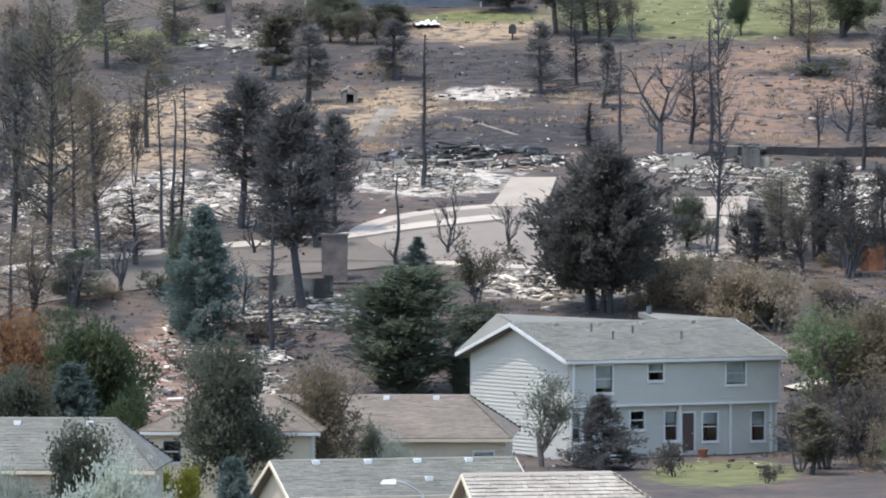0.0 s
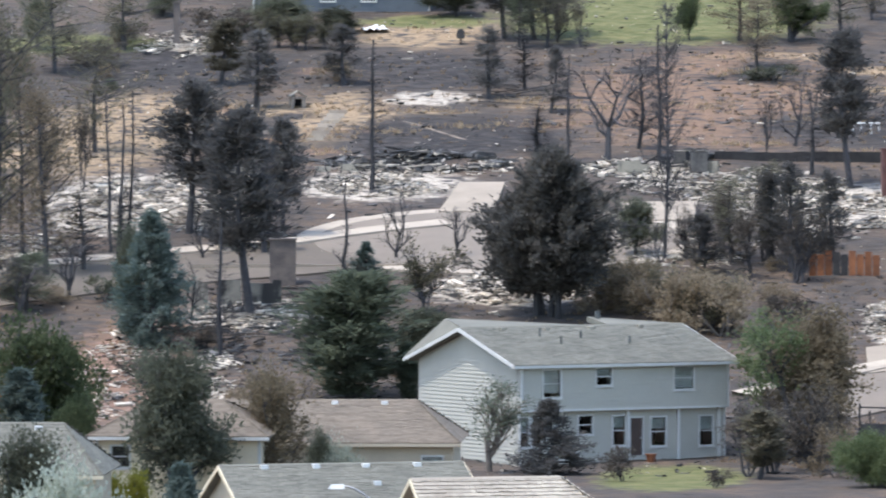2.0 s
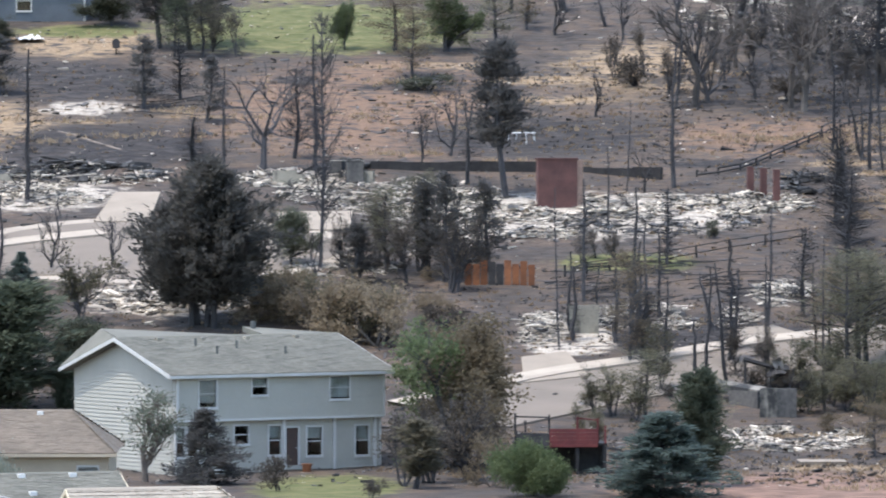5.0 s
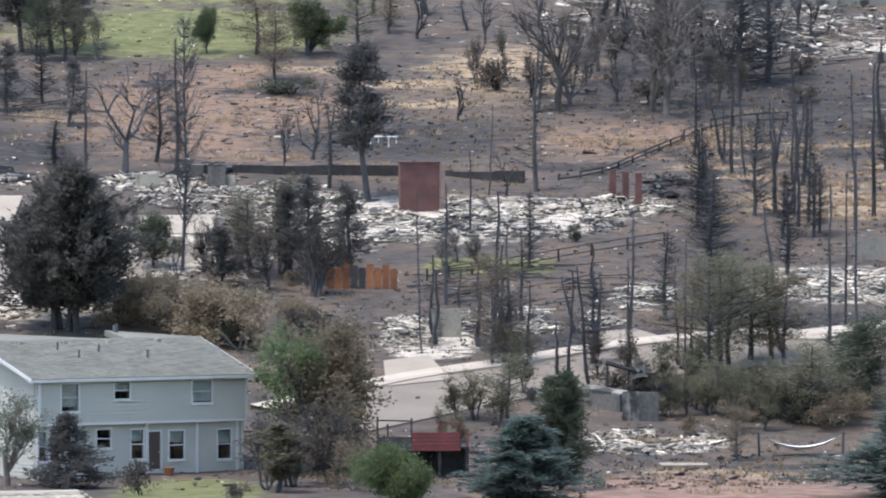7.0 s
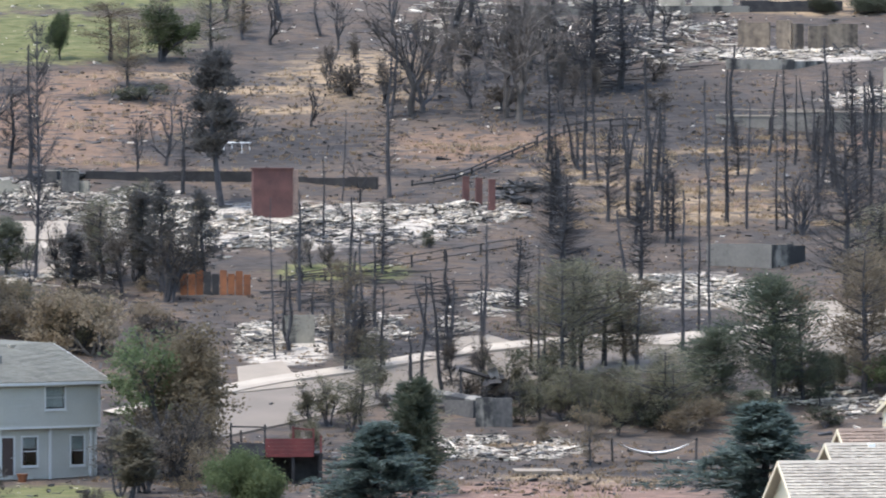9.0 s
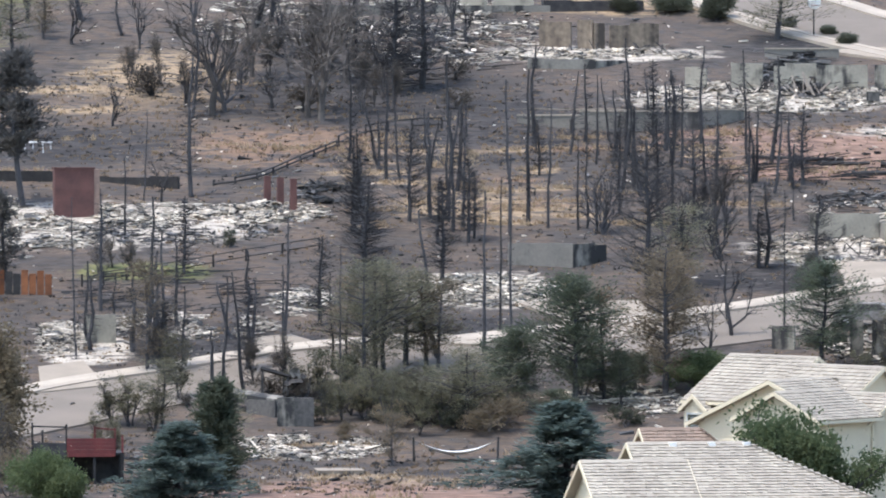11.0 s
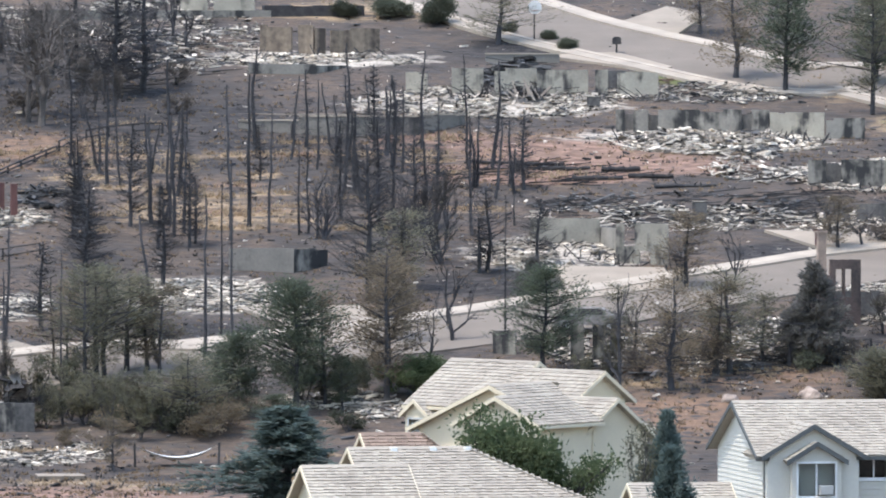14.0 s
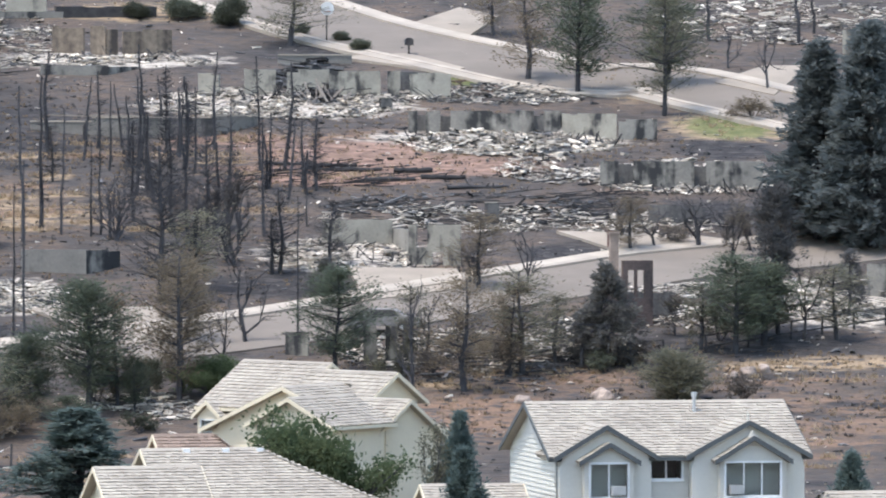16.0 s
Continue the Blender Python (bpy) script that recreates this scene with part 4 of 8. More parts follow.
BN = Kind(bare_conifer, 10, 1.2, 4, name="burnt_tree", label="slim burnt bare conifer with a black trunk and short limbs", bark=BARK, levels=26, arms=4, twigs=3, thick=0.6, up=0.1)
C = Kind(bare_conifer, 8, 3.8, 3, name="burnt_tree", label="burnt conifer with dense black bare limbs", bark=BARK, base=0.12, levels=38, arms=7, up=0.22, power=0.5, twigs=3, thick=1.3)
P = Kind(conifer, 9, 3.1, 4, name="pine_tree", label="scorched pine with dark brown needles on a black trunk", needle=NEEDLE_CHAR, bark=BARK, base=0.18, levels=20, ragged=0.45, arms=6, per=11, tufts=4, size=0.32, wide=0.055, uneven=0.5, inner=0.4, lift=0.2, blunt=0.6, fluff=0.2)
Q = Kind(conifer, 9, 3.1, 3, name="pine_tree", label="half-scorched pine with olive brown needles", needle=NEEDLE_BROWN, bark=BARK, base=0.2, levels=20, ragged=0.3, arms=6, per=9, tufts=5, wide=0.08, uneven=0.45, inner=0.4, fluff=0.2, lift=0.3, blunt=0.5)
V = Kind(conifer, 9, 4.2, 3, name="pine_tree", label="green pine with a full rounded crown", needle=NEEDLE_GREEN, bark=BARK, base=0.07, levels=26, ragged=0.2, arms=9, tufts=6, per=13, lift=0.35, blunt=0.4, wide=0.06, size=0.34, uneven=0.5, fluff=0.22)
S = Kind(conifer, 6, 2.5, 3, name="spruce_tree", label="blue-green spruce with dense layered boughs", needle=NEEDLE_BLUE, bark=BARK, base=0.03, levels=26, ragged=0.12, arms=8, tufts=6, per=12, blunt=0.9, size=0.24, wide=0.05, uneven=0.3, fluff=0.12, lift=0.0, reach_by=1.9)
SB = Kind(conifer, 5, 3.4, 1, name="spruce_tree", label="grey-brown heat-scorched spruce with dense boughs", needle=NEEDLE_CHAR, bark=BARK, base=0.0, levels=24, ragged=0.12, arms=8, tufts=6, per=10, blunt=1.1, size=0.22, wide=0.045, uneven=0.3, fluff=0.12, lift=-0.05, reach_by=1.75)
SD = Kind(conifer, 12, 4.6, 2, name="spruce_tree", label="tall dark grey-green spruce with dense layered boughs", needle=NEEDLE_GREY, bark=BARK, base=0.03, levels=44, ragged=0.12, arms=9, tufts=6, per=12, blunt=0.85, size=0.36, lift=-0.08, uneven=0.35, fluff=0.16, wide=0.075, reach_by=1.35)
SK = Kind(conifer, 5, 3.6, 1, name="spruce_tree", label="dark fire-blackened spruce with drooping boughs", needle=NEEDLE_JUNIPER, bark=BARK, base=0.08, levels=22, ragged=0.25, arms=8, tufts=6, per=9, blunt=0.8, size=0.3, wide=0.055, uneven=0.5, fluff=0.14, lift=-0.1, reach_by=1.5)
J = Kind(conifer, 9.5, 7.5, 1, name="juniper_tree", label="large dark juniper tree on several trunks", needle=NEEDLE_JUNIPER, bark=BARK, base=0.2, levels=26, ragged=0.2, arms=10, tufts=8, per=13, lift=0.3, blunt=0.62, trunks=4, size=0.34, wide=0.075, uneven=0.6, fluff=0.2)
G = Kind(broadleaf, 5.5, 6, 2, name="leafy_tree", label="green broadleaf tree with a full crown", leaf=LEAF_GREEN, bark=BARK, leaves=56, size=0.17, full=170, uneven=0.35, clump=0.33)
O = Kind(broadleaf, 5, 4.5, 2, name="leafy_tree", label="broadleaf tree with orange heat-scorched leaves", leaf=LEAF_ORANGE, bark=BARK, leaves=34, size=0.19, full=60)
K = Kind(broadleaf, 7, 4.5, 2, name="leafy_tree", label="dark green dense broadleaf tree", leaf=LEAF_DARK, bark=BARK, leaves=64, size=0.17, full=190, uneven=0.55, clump=0.36)
KB = Kind(broadleaf, 7, 4.5, 1, name="leafy_tree", label="dense broadleaf tree with heat-browned olive leaves", leaf=LEAF_BROWN, bark=BARK, leaves=42, size=0.16, full=120, uneven=0.5, clump=0.36)
M = Kind(broadleaf, 8.5, 6.0, 2, name="leafy_tree", label="broadleaf tree half green and half heat-browned", leaf=LEAF_GREEN, second=LEAF_BROWN, bark=BARK, leaves=42, size=0.16, full=330, uneven=0.75, stems=3, clump=0.36)
X = Kind(broadleaf, 8, 3.6, 3, name="thin_leaf_tree", label="sparse tree with thin olive brown leaves", leaf=LEAF_OLIVE, bark=BARK, leaves=11, size=0.17, clump=0.24, stems=3, forks=3, along=1, spread=0.5)
XD = Kind(broadleaf, 9, 4, 3, name="thin_leaf_tree", label="tall sparse tree with few scorched brown leaves", leaf=LEAF_SCORCH, bark=BARK, leaves=9, size=0.16, clump=0.26, stems=3, forks=3, along=1, spread=0.42)
PO = Kind(broadleaf, 5.5, 3, 2, name="leafy_tree", label="slender young tree with fine grey-green leaves", leaf=LEAF_GREY, bark=PALE_BARK, leaves=13, size=0.12, clump=0.26, forks=4, spread=0.4, along=1, full=40, uneven=0.4)
R = Kind(broadleaf, 4, 4.5, 2, name="thin_leaf_tree", label="low spreading tree with brown withered leaves", leaf=LEAF_TAN, bark=PALE_BARK, leaves=11, size=0.16, clump=0.25, stems=3, forks=3, along=1, spread=0.6)
NB = Kind(broadleaf, 9, 6, 2, name="bare_tree", label="large bare burnt tree with a dense crown of grey twigs", leaf=None, bark=GREY_BARK, bare=True, spread=0.5, levels=5, forks=3)
BP = Kind(bare_conifer, 9.5, 5.6, 2, name="burnt_tree", label="large burnt pine with a wide crown of bare black limbs", bark=BARK, base=0.14, levels=34, arms=5, up=0.48, power=0.45, twigs=7, thick=1.1)
PH = Kind(conifer, 9, 3.4, 3, name="pine_tree", label="scorched pine with dark needles high on a bare trunk", needle=NEEDLE_CHAR, bark=BARK, base=0.34, levels=24, ragged=0.35, arms=7, per=12, tufts=5, size=0.3, wide=0.055, uneven=0.4, inner=0.3, lift=0.3, blunt=0.5, fluff=0.19, reach_by=1.15)
T = Kind(conifer, 9, 4.4, 4, name="pine_tree", label="airy pine with olive needles high on a bare trunk", needle=NEEDLE_OLIVE, bark=BARK, base=0.18, levels=22, ragged=0.45, arms=6, per=9, tufts=5, size=0.24, wide=0.04, uneven=0.8, inner=0.3, lift=0.35, blunt=0.45, reach_by=1.4, fluff=0.3)
TB = Kind(conifer, 9, 4.4, 3, name="pine_tree", label="airy pine with heat-browned needles on a bare trunk", needle=NEEDLE_TAN, bark=BARK, base=0.16, levels=18, ragged=0.45, arms=6, per=13, tufts=5, size=0.22, wide=0.04, uneven=0.5, inner=0.35, lift=0.35, blunt=0.4, reach_by=1.35, fluff=0.3)
TD = Kind(conifer, 9, 4.8, 3, name="pine_tree", label="open green pine with a rounded crown and visible trunk", needle=NEEDLE_GREEN, bark=BARK, base=0.2, levels=21, ragged=0.3, arms=7, per=13, tufts=5, size=0.25, wide=0.045, uneven=0.55, inner=0.3, lift=0.3, blunt=0.42, reach_by=1.35, fluff=0.3)
JB = Kind(conifer, 2.8, 4.0, 1, category="shrub", name="juniper_shrub", label="olive green juniper shrub with upright boughs", needle=NEEDLE_OLIVE, bark=BARK, base=0.0, levels=13, ragged=0.2, arms=8, tufts=5, per=11, lift=0.42, blunt=0.5, trunks=4, size=0.2, wide=0.035, uneven=0.45, fluff=0.14, inner=0.15)
N = Kind(broadleaf, 6, 4, 3, name="bare_tree", label="bare burnt broadleaf tree with forked limbs", leaf=None, bark=BARK, bare=True, spread=0.46, levels=4, forks=3)
GS = Kind(broadleaf, 2.8, 3.8, 1, category="shrub", name="leafy_shrub", label="bright green rounded shrub in full leaf", leaf=LEAF_BRIGHT, bark=BARK, leaves=46, size=0.13, full=170, uneven=0.4, clump=0.28, stems=4)
RB = Kind(broadleaf, 1.6, 2.0, 2, category="shrub", name="round_shrub", label="dark green clipped round shrub", leaf=LEAF_DARK, bark=BARK, leaves=30, size=0.11, full=90, uneven=0.25, clump=0.2, stems=3)
NM = Kind(broadleaf, 6, 4, 2, name="bare_tree", label="bare burnt tree with several upright black stems", leaf=None, bark=BARK, bare=True, spread=0.34, levels=4, forks=3, stems=4)
W = Kind(broadleaf, 2.6, 5.5, 1, category="shrub", name="silver_shrub", label="pale silver-green shrub in full leaf", leaf=LEAF_SILVER, bark=PALE_BARK, leaves=70, size=0.13, full=60)
Y = Kind(broadleaf, 1.6, 1.6, 1, category="shrub", name="yellow_shrub", label="yellow-green garden shrub beside a fence", leaf=LEAF_YELLOW, bark=PALE_BARK, leaves=26, size=0.1, clump=0.2)
H = Kind(broadleaf, 1.6, 2.2, 2, category="shrub", name="shrub", label="small dark green shrub", leaf=LEAF_DARK, bark=BARK, leaves=8, size=0.14, clump=0.15, stems=3, forks=3, spread=0.6)
HB = Kind(broadleaf, 1.8, 2.4, 2, category="shrub", name="shrub", label="small brown withered shrub", leaf=LEAF_SCORCH, bark=BARK, leaves=7, size=0.14, clump=0.16, stems=3, forks=3, spread=0.6)


# ---- ruins ----
def rubble(label, x, y, rx, ry, count, material=None, size=0.5, heap=0.5, turn=0.0, seed=0, name="rubble", flat=0.16, mixed_in=True):
    """Broken pieces heaped over an oval of ground; one mesh."""
    rng = np.random.default_rng(seed + int(abs(x * 13 + y * 7)))
    s = Shape()
    ct, st = math.cos(radians(turn)), math.sin(radians(turn))
    for _ in range(int(count * 1.25)):
        r, g = math.sqrt(rng.random()), rng.uniform(0, 2 * math.pi)
        a, b = rx * r * math.cos(g), ry * r * math.sin(g)
        px, py = x + a * ct - b * st, y + a * st + b * ct
        if noise.noise((px * 0.33, py * 0.22, 9)) + 0.45 * noise.noise((px * 1.1, py * 0.7, 2)) < -0.2:
            continue
        k = min(size * rng.lognormal(-0.75, 0.65), 1.9 * size)
        thin = rng.random() < 0.4
        long = k * (rng.uniform(2.5, 5) if thin else rng.uniform(1, 2.2))
        if thin:
            k *= 0.5
        hill = heap * (1 - r * r) * max(0.0, 0.45 + noise.noise((px * 0.45, py * 0.45, 3)))
        m = Matrix.Translation((px, py, ground_z(px, py) + hill * rng.random() + 0.02)) @ Euler((rng.normal(0, flat), rng.normal(0, flat), rng.uniform(0, 6.3))).to_matrix().to_4x4()
        s.turned(m, long, k * rng.uniform(0.25, 0.9), k * rng.uniform(0.06, 0.4))
        del s.f[-6]
    ob = new(name, mesh_of(name, *s.data(), material or RUBBLE))
    if not material and mixed_in:
        # black pieces mixed in to paint the shadows between the pale ones
        rubble("black charred scraps that also put dark shadows in the pale rubble", x, y, rx, ry, int(count * 0.28), DARK_RUBBLE, size, heap, turn, seed + 5, "charred_scraps")
    return tagged(ob, label, "rubble", kind="stuff")


def timbers(label, x, y, rx, ry, count, length=2.2, seed=0, material=None, name="fallen_timbers", turn=0.0):
    """Fallen charred beams and sticks; one mesh."""
    rng = np.random.default_rng(seed + int(abs(x * 11 + y * 3)))
    s = Shape()
    for _ in range(count):
        r, g = math.sqrt(rng.random()), rng.uniform(0, 2 * math.pi)
        px, py = x + rx * r * math.cos(g), y + ry * r * math.sin(g)
        d = Vector((math.cos(a := rng.uniform(-0.7, 0.7) + radians(turn)), math.sin(a), rng.normal(0.03, 0.08))) * length * rng.uniform(0.4, 1.3)
        z = ground_z(px, py) + 0.1
        e = Vector((px + d.x, py + d.y, max(z + d.z, ground_z(px + d.x, py + d.y) + 0.05)))
        s.beam((px, py, z), e, 0.05 * rng.uniform(0.5, 1.4), 0.035, 4)
    ob = new(name, mesh_of(name, *s.data(), material or CHAR))
    return tagged(ob, label, "timbers", kind="stuff")


def ruin_wall(x0, y0, x1, y1, h, openings=(), material=None, thick=0.25, ragged=0.14, seed=0, label="scorched concrete foundation wall left standing", name="foundation_wall", sink=0.4):
    """A free-standing wall between two places, with a broken top and openings (from, to, sill, head) along it."""
    rng = random.Random(seed + int(abs(x0 * 5 + y0)))
    length = math.hypot(x1 - x0, y1 - y0)
    base = min(ground_z(x0, y0), ground_z(x1, y1))
    m = Matrix.Translation((x0, y0, base)) @ Matrix.Rotation(math.atan2(y1 - y0, x1 - x0), 4, "Z")
    cuts = sorted({0.0, length} | {v for o in openings for v in o[:2]} | {length * i / max(2, int(length / 0.5)) for i in range(max(2, int(length / 0.5)))})
    s = Shape()
    ends, fall = [], 0.0
    for _ in cuts:
        if rng.random() < 0.3:
            fall = 0.0 if rng.random() < 0.7 else rng.random() * min(2.0 * ragged, 0.5 * h)
        ends.append(h - fall - rng.random() * ragged * 0.2)
    for i in range(len(cuts) - 1):
        a, b = cuts[i], cuts[i + 1]
        if b - a < 0.01:
            continue
        mid = (a + b) / 2
        hole = next((o for o in openings if o[0] <= mid <= o[1]), None)

        def block(z0, za, zb):
            s.hexa([(a, 0, z0), (b, 0, z0), (b, thick, z0), (a, thick, z0)], [(a, 0, za), (b, 0, zb), (b, thick, zb), (a, thick, za)])

        if hole:
            if hole[2] > -sink + 0.05:
                block(-sink, hole[2], hole[2])
            if hole[3] < h - ragged * 4:
                block(hole[3], ends[i], ends[i] - 0.06 * ragged)
        else:
            block(-sink, ends[i], ends[i] - 0.2 * ragged * rng.random())
    ob = new(name, mesh_of(name, *welded(s), material or SCORCHED))
    ob.matrix_world = m
    return tagged(ob, label, "foundation wall")


def lean_boards(x0, y0, x1, y1, count, height=1.6, seed=0, label="charred boards leaning against a broken wall", material=None, stout=1.0):
    """Broken boards and studs that lean along a line, one end on the ground; one mesh."""
    rng = np.random.default_rng(seed + int(abs(x0 * 7 + y1)))
    s = Shape()
    for _ in range(int(count * 0.7)):
        q, k = rng.random(), rng.random()
        x, y = x0 + (x1 - x0) * q, y0 + (y1 - y0) * q - rng.uniform(0.3, 1.6)
        z = ground_z(x, y)
        d = Vector((rng.normal(0, 0.7), rng.uniform(0.1, 0.5), rng.uniform(0.1, 0.65) * height))
        s.beam((x, y, z - 0.1), Vector((x, y, z)) + d, (0.025 + 0.06 * k * k) * stout, (0.025 + 0.05 * k * k) * stout, 4)
    ob = new("leaning_boards", mesh_of("leaning_boards", *s.data(), material or CHAR))
    return tagged(ob, label, "boards", kind="stuff")


def chimney(name, label, x, y, w, d, h, material, turn=0.0, cap=True, pale_side=False):
    """A masonry stack with a corbelled cap and a hearth opening at its foot."""
    root = thing(name, Matrix.Translation((x, y, ground_z(x, y))) @ Matrix.Rotation(radians(turn), 4, "Z"), label, "chimney")
    s = Shape()
    steps = max(4, int(h / 0.4))
    rng = random.Random(int(x * 9))
    rings = []
    for i in range(steps + 1):
        e, z = rng.uniform(-0.012, 0.012), (-0.6 if i == 0 else h * i / steps)
        rings += [(-w / 2 - e, -d / 2 - e, z), (w / 2 + e, -d / 2 - e, z), (w / 2 + e, d / 2 + e, z), (-w / 2 - e, d / 2 + e, z)]
    s.add(rings, [(4 * i + j, 4 * i + (j + 1) % 4, 4 * i + 4 + (j + 1) % 4, 4 * i + 4 + j) for i in range(steps) for j in range(4)] + [(4 * steps, 4 * steps + 1, 4 * steps + 2, 4 * steps + 3)])
    part("shaft", s.data(), material, root)
    # a paler brick strip up the right side
    if pale_side:
        part("side_flue", Shape().box(w / 2 + 0.004, w / 2 + 0.36, -d / 2 + 0.05, d / 2 - 0.05, -0.5, h - 0.02).data(), RED_RUBBLE, root, "paler brick strip on one side")
    if cap:
        part("cap", Shape().box(-w / 2 - 0.07, w / 2 + 0.07, -d / 2 - 0.07, d / 2 + 0.07, h + 0.002, h + 0.12).data(), material, root)
    return root


def rail_fence(label, points, h=1.1, gap=2.4, rails=3, material=None, stout=0.045):
    """Posts with rails between them along a line."""
    line = smooth_line(points, gap)
    root = thing("fence", Matrix.Translation((line[0].x, line[0].y, ground_z(*line[0]))), label, "fence")
    o = root.matrix_world.translation
    tops = [Vector((p.x, p.y, ground_z(p.x, p.y))) - o for p in line]
    rng = random.Random(len(line))
    for i, p in enumerate(tops):
        lean = Vector((rng.uniform(-0.06, 0.06), rng.uniform(-0.06, 0.06), 0))
        part("post", Shape().beam(p - Vector((0, 0, 0.3)), p + lean + Vector((0, 0, h)), 0.075, 0.065, 6).data(), material or CHAR, root)
    for i in range(len(tops) - 1):
        for r in range(rails):
            z = Vector((0, 0, h * (0.35 + 0.6 * r / max(1, rails - 1)) if rails > 1 else h * 0.85))
            if rng.random() < 0.9:
                part("rail", Shape().beam(tops[i] + z, tops[i + 1] + z, stout, stout, 5).data(), material or CHAR, root)
    return root


def flat_wall(length, outline, openings, thick=0.16):
    """A plain rendered wall: the same as boards, in taller lifts with no lap."""
    v, f = lapped_wall(length, outline, openings, 0.6, thick)
    return [(x, max(y, 0.0), z) for x, y, z in v], f


def house(label, x, y, z, turn, length, depth, eave, rise, wall, roof, trim, hips=(0.0, 0.0), lap=True, over=0.45, course=0.14, wide=0.33, thick=0.02, front=(), seed=1, vents=(), left=(), right=(), vent=None):
    """A house with its front along x: four walls with openings, two slopes, gable or hipped ends, eave boards and gutters.
    front, left: openings (x0, x1, z0, z1, kind, blind)."""
    root = thing("house", Matrix.Translation((x, y, z)) @ Matrix.Rotation(radians(turn), 4, "Z"), label, "house")
    make = lapped_wall if lap else flat_wall
    holes = [o[:4] for o in front]
    part("wall", make(length, [(0, eave), (length, eave)], holes), wall, root)
    put(part("wall", make(length, [(0, eave), (length, eave)], []), wall, root), Matrix.Translation((length, depth, 0)) @ Matrix.Rotation(math.pi, 4, "Z"))
    for side in (0, 1):
        up = hips[side] == 0
        inner = depth - 0.34
        k = 0.17 / (depth / 2) * rise
        shape = [(0, eave + k), (inner / 2, eave + rise), (inner, eave + k)] if up else [(0, eave), (inner, eave)]
        spots = left if side == 0 else right
        w = part("wall", make(inner, shape, [o[:4] for o in spots]), wall, root)
        m = Matrix.Translation((0, depth - 0.17, 0)) @ Matrix.Rotation(-math.pi / 2, 4, "Z") if side == 0 else Matrix.Translation((length, 0.17, 0)) @ Matrix.Rotation(math.pi / 2, 4, "Z")
        put(w, m)
        for o in spots:
            window(w, o[0], o[2], o[1] - o[0], o[3] - o[2], trim, 1, 0, o[5] if len(o) > 5 else 0)
    part("foundation", Shape().box(0.02, length - 0.02, 0.02, depth - 0.02, -1.2, -0.003).data(), SOOTED, root)
    run = depth / 2 + over
    lift = rise * run / (depth / 2)
    drop = lift - rise
    w = length + 2 * over
    roof_slope(root, Matrix.Translation((-over, -over, eave - drop + 0.17)), w, run, lift, roof, course, wide, thick, seed, hips[0] + (over if hips[0] else 0), hips[1] + (over if hips[1] else 0))
    roof_slope(root, Matrix.Translation((length + over, depth + over, eave - drop + 0.17)) @ Matrix.Rotation(math.pi, 4, "Z"), w, run, lift, roof, 0.4, 0.9, thick, seed + 1, hips[1] + (over if hips[1] else 0), hips[0] + (over if hips[0] else 0))
    for side in (0, 1):
        if hips[side]:
            r = hips[side] + over
            m = Matrix.Translation((-over, depth + over, eave - drop + 0.17)) @ Matrix.Rotation(-math.pi / 2, 4, "Z") if side == 0 else Matrix.Translation((length + over, -over, eave - drop + 0.17)) @ Matrix.Rotation(math.pi / 2, 4, "Z")
            roof_slope(root, m, depth + 2 * over, r, lift, roof, course, wide, thick, seed + 2, run - 0.02, run - 0.02, "roof_hip")
        else:
            xx = -over if side == 0 else length + over
            for s in (0, 1):
                ya, yb = (-over, depth / 2) if s == 0 else (depth + over, depth / 2)
                za, zb = eave - drop + 0.17, eave + rise + 0.17
                b = Shape()
                e = 0.05 if side else -0.05
                b.hexa([(xx, ya, za - 0.19), (xx + e, ya, za - 0.19), (xx + e, yb, zb - 0.19), (xx, yb, zb - 0.19)],
                       [(xx, ya, za + 0.01), (xx + e, ya, za + 0.01), (xx + e, yb, zb + 0.01), (xx, yb, zb + 0.01)])
                part("rake_board", b.data(), trim, root)
    part("ridge_cap", Shape().add([(hips[0] - (over if not hips[0] else 0), depth / 2 - 0.16, eave + rise + 0.13), (length - hips[1] + (over if not hips[1] else 0), depth / 2 - 0.16, eave + rise + 0.13),
                                   (length - hips[1] + (over if not hips[1] else 0), depth / 2, eave + rise + 0.22), (hips[0] - (over if not hips[0] else 0), depth / 2, eave + rise + 0.22),
                                   (hips[0] - (over if not hips[0] else 0), depth / 2 + 0.16, eave + rise + 0.13), (length - hips[1] + (over if not hips[1] else 0), depth / 2 + 0.16, eave + rise + 0.13)],
                                  [(0, 1, 2, 3), (3, 2, 5, 4), (0, 4, 5, 1), (0, 3, 4), (1, 5, 2)]).data(), roof, root)
    g = Shape().box(-over, length + over, -over - 0.11, -over - 0.003, eave - drop - 0.02, eave - drop + 0.13)
    part("gutter", g.data(), trim, root)
    part("soffit", Shape().box(-over + 0.02, length + over - 0.02, -over, -0.04, eave - drop - 0.03, eave - drop + 0.002).data(), trim, root)
    for xx in (0.02, length - 0.1):
        part("downpipe", Shape().box(xx, xx + 0.08, -0.13, -0.05, 0.05, eave - drop - 0.03).data(), trim, root)
    for xx in (-0.02, length - 0.12):
        part("corner_board", Shape().box(xx, xx + 0.14, -0.05, -0.033, 0, eave - 0.02).data(), trim, root)
    for o in front:
        kind = o[4] if len(o) > 4 else "window"
        if kind == "hole":
            continue
        if kind == "door":
            d = new("door")
            d.parent = root
            d.matrix_local = pose(o[0], 0, o[2])
            ww, hh = o[1] - o[0], o[3] - o[2]
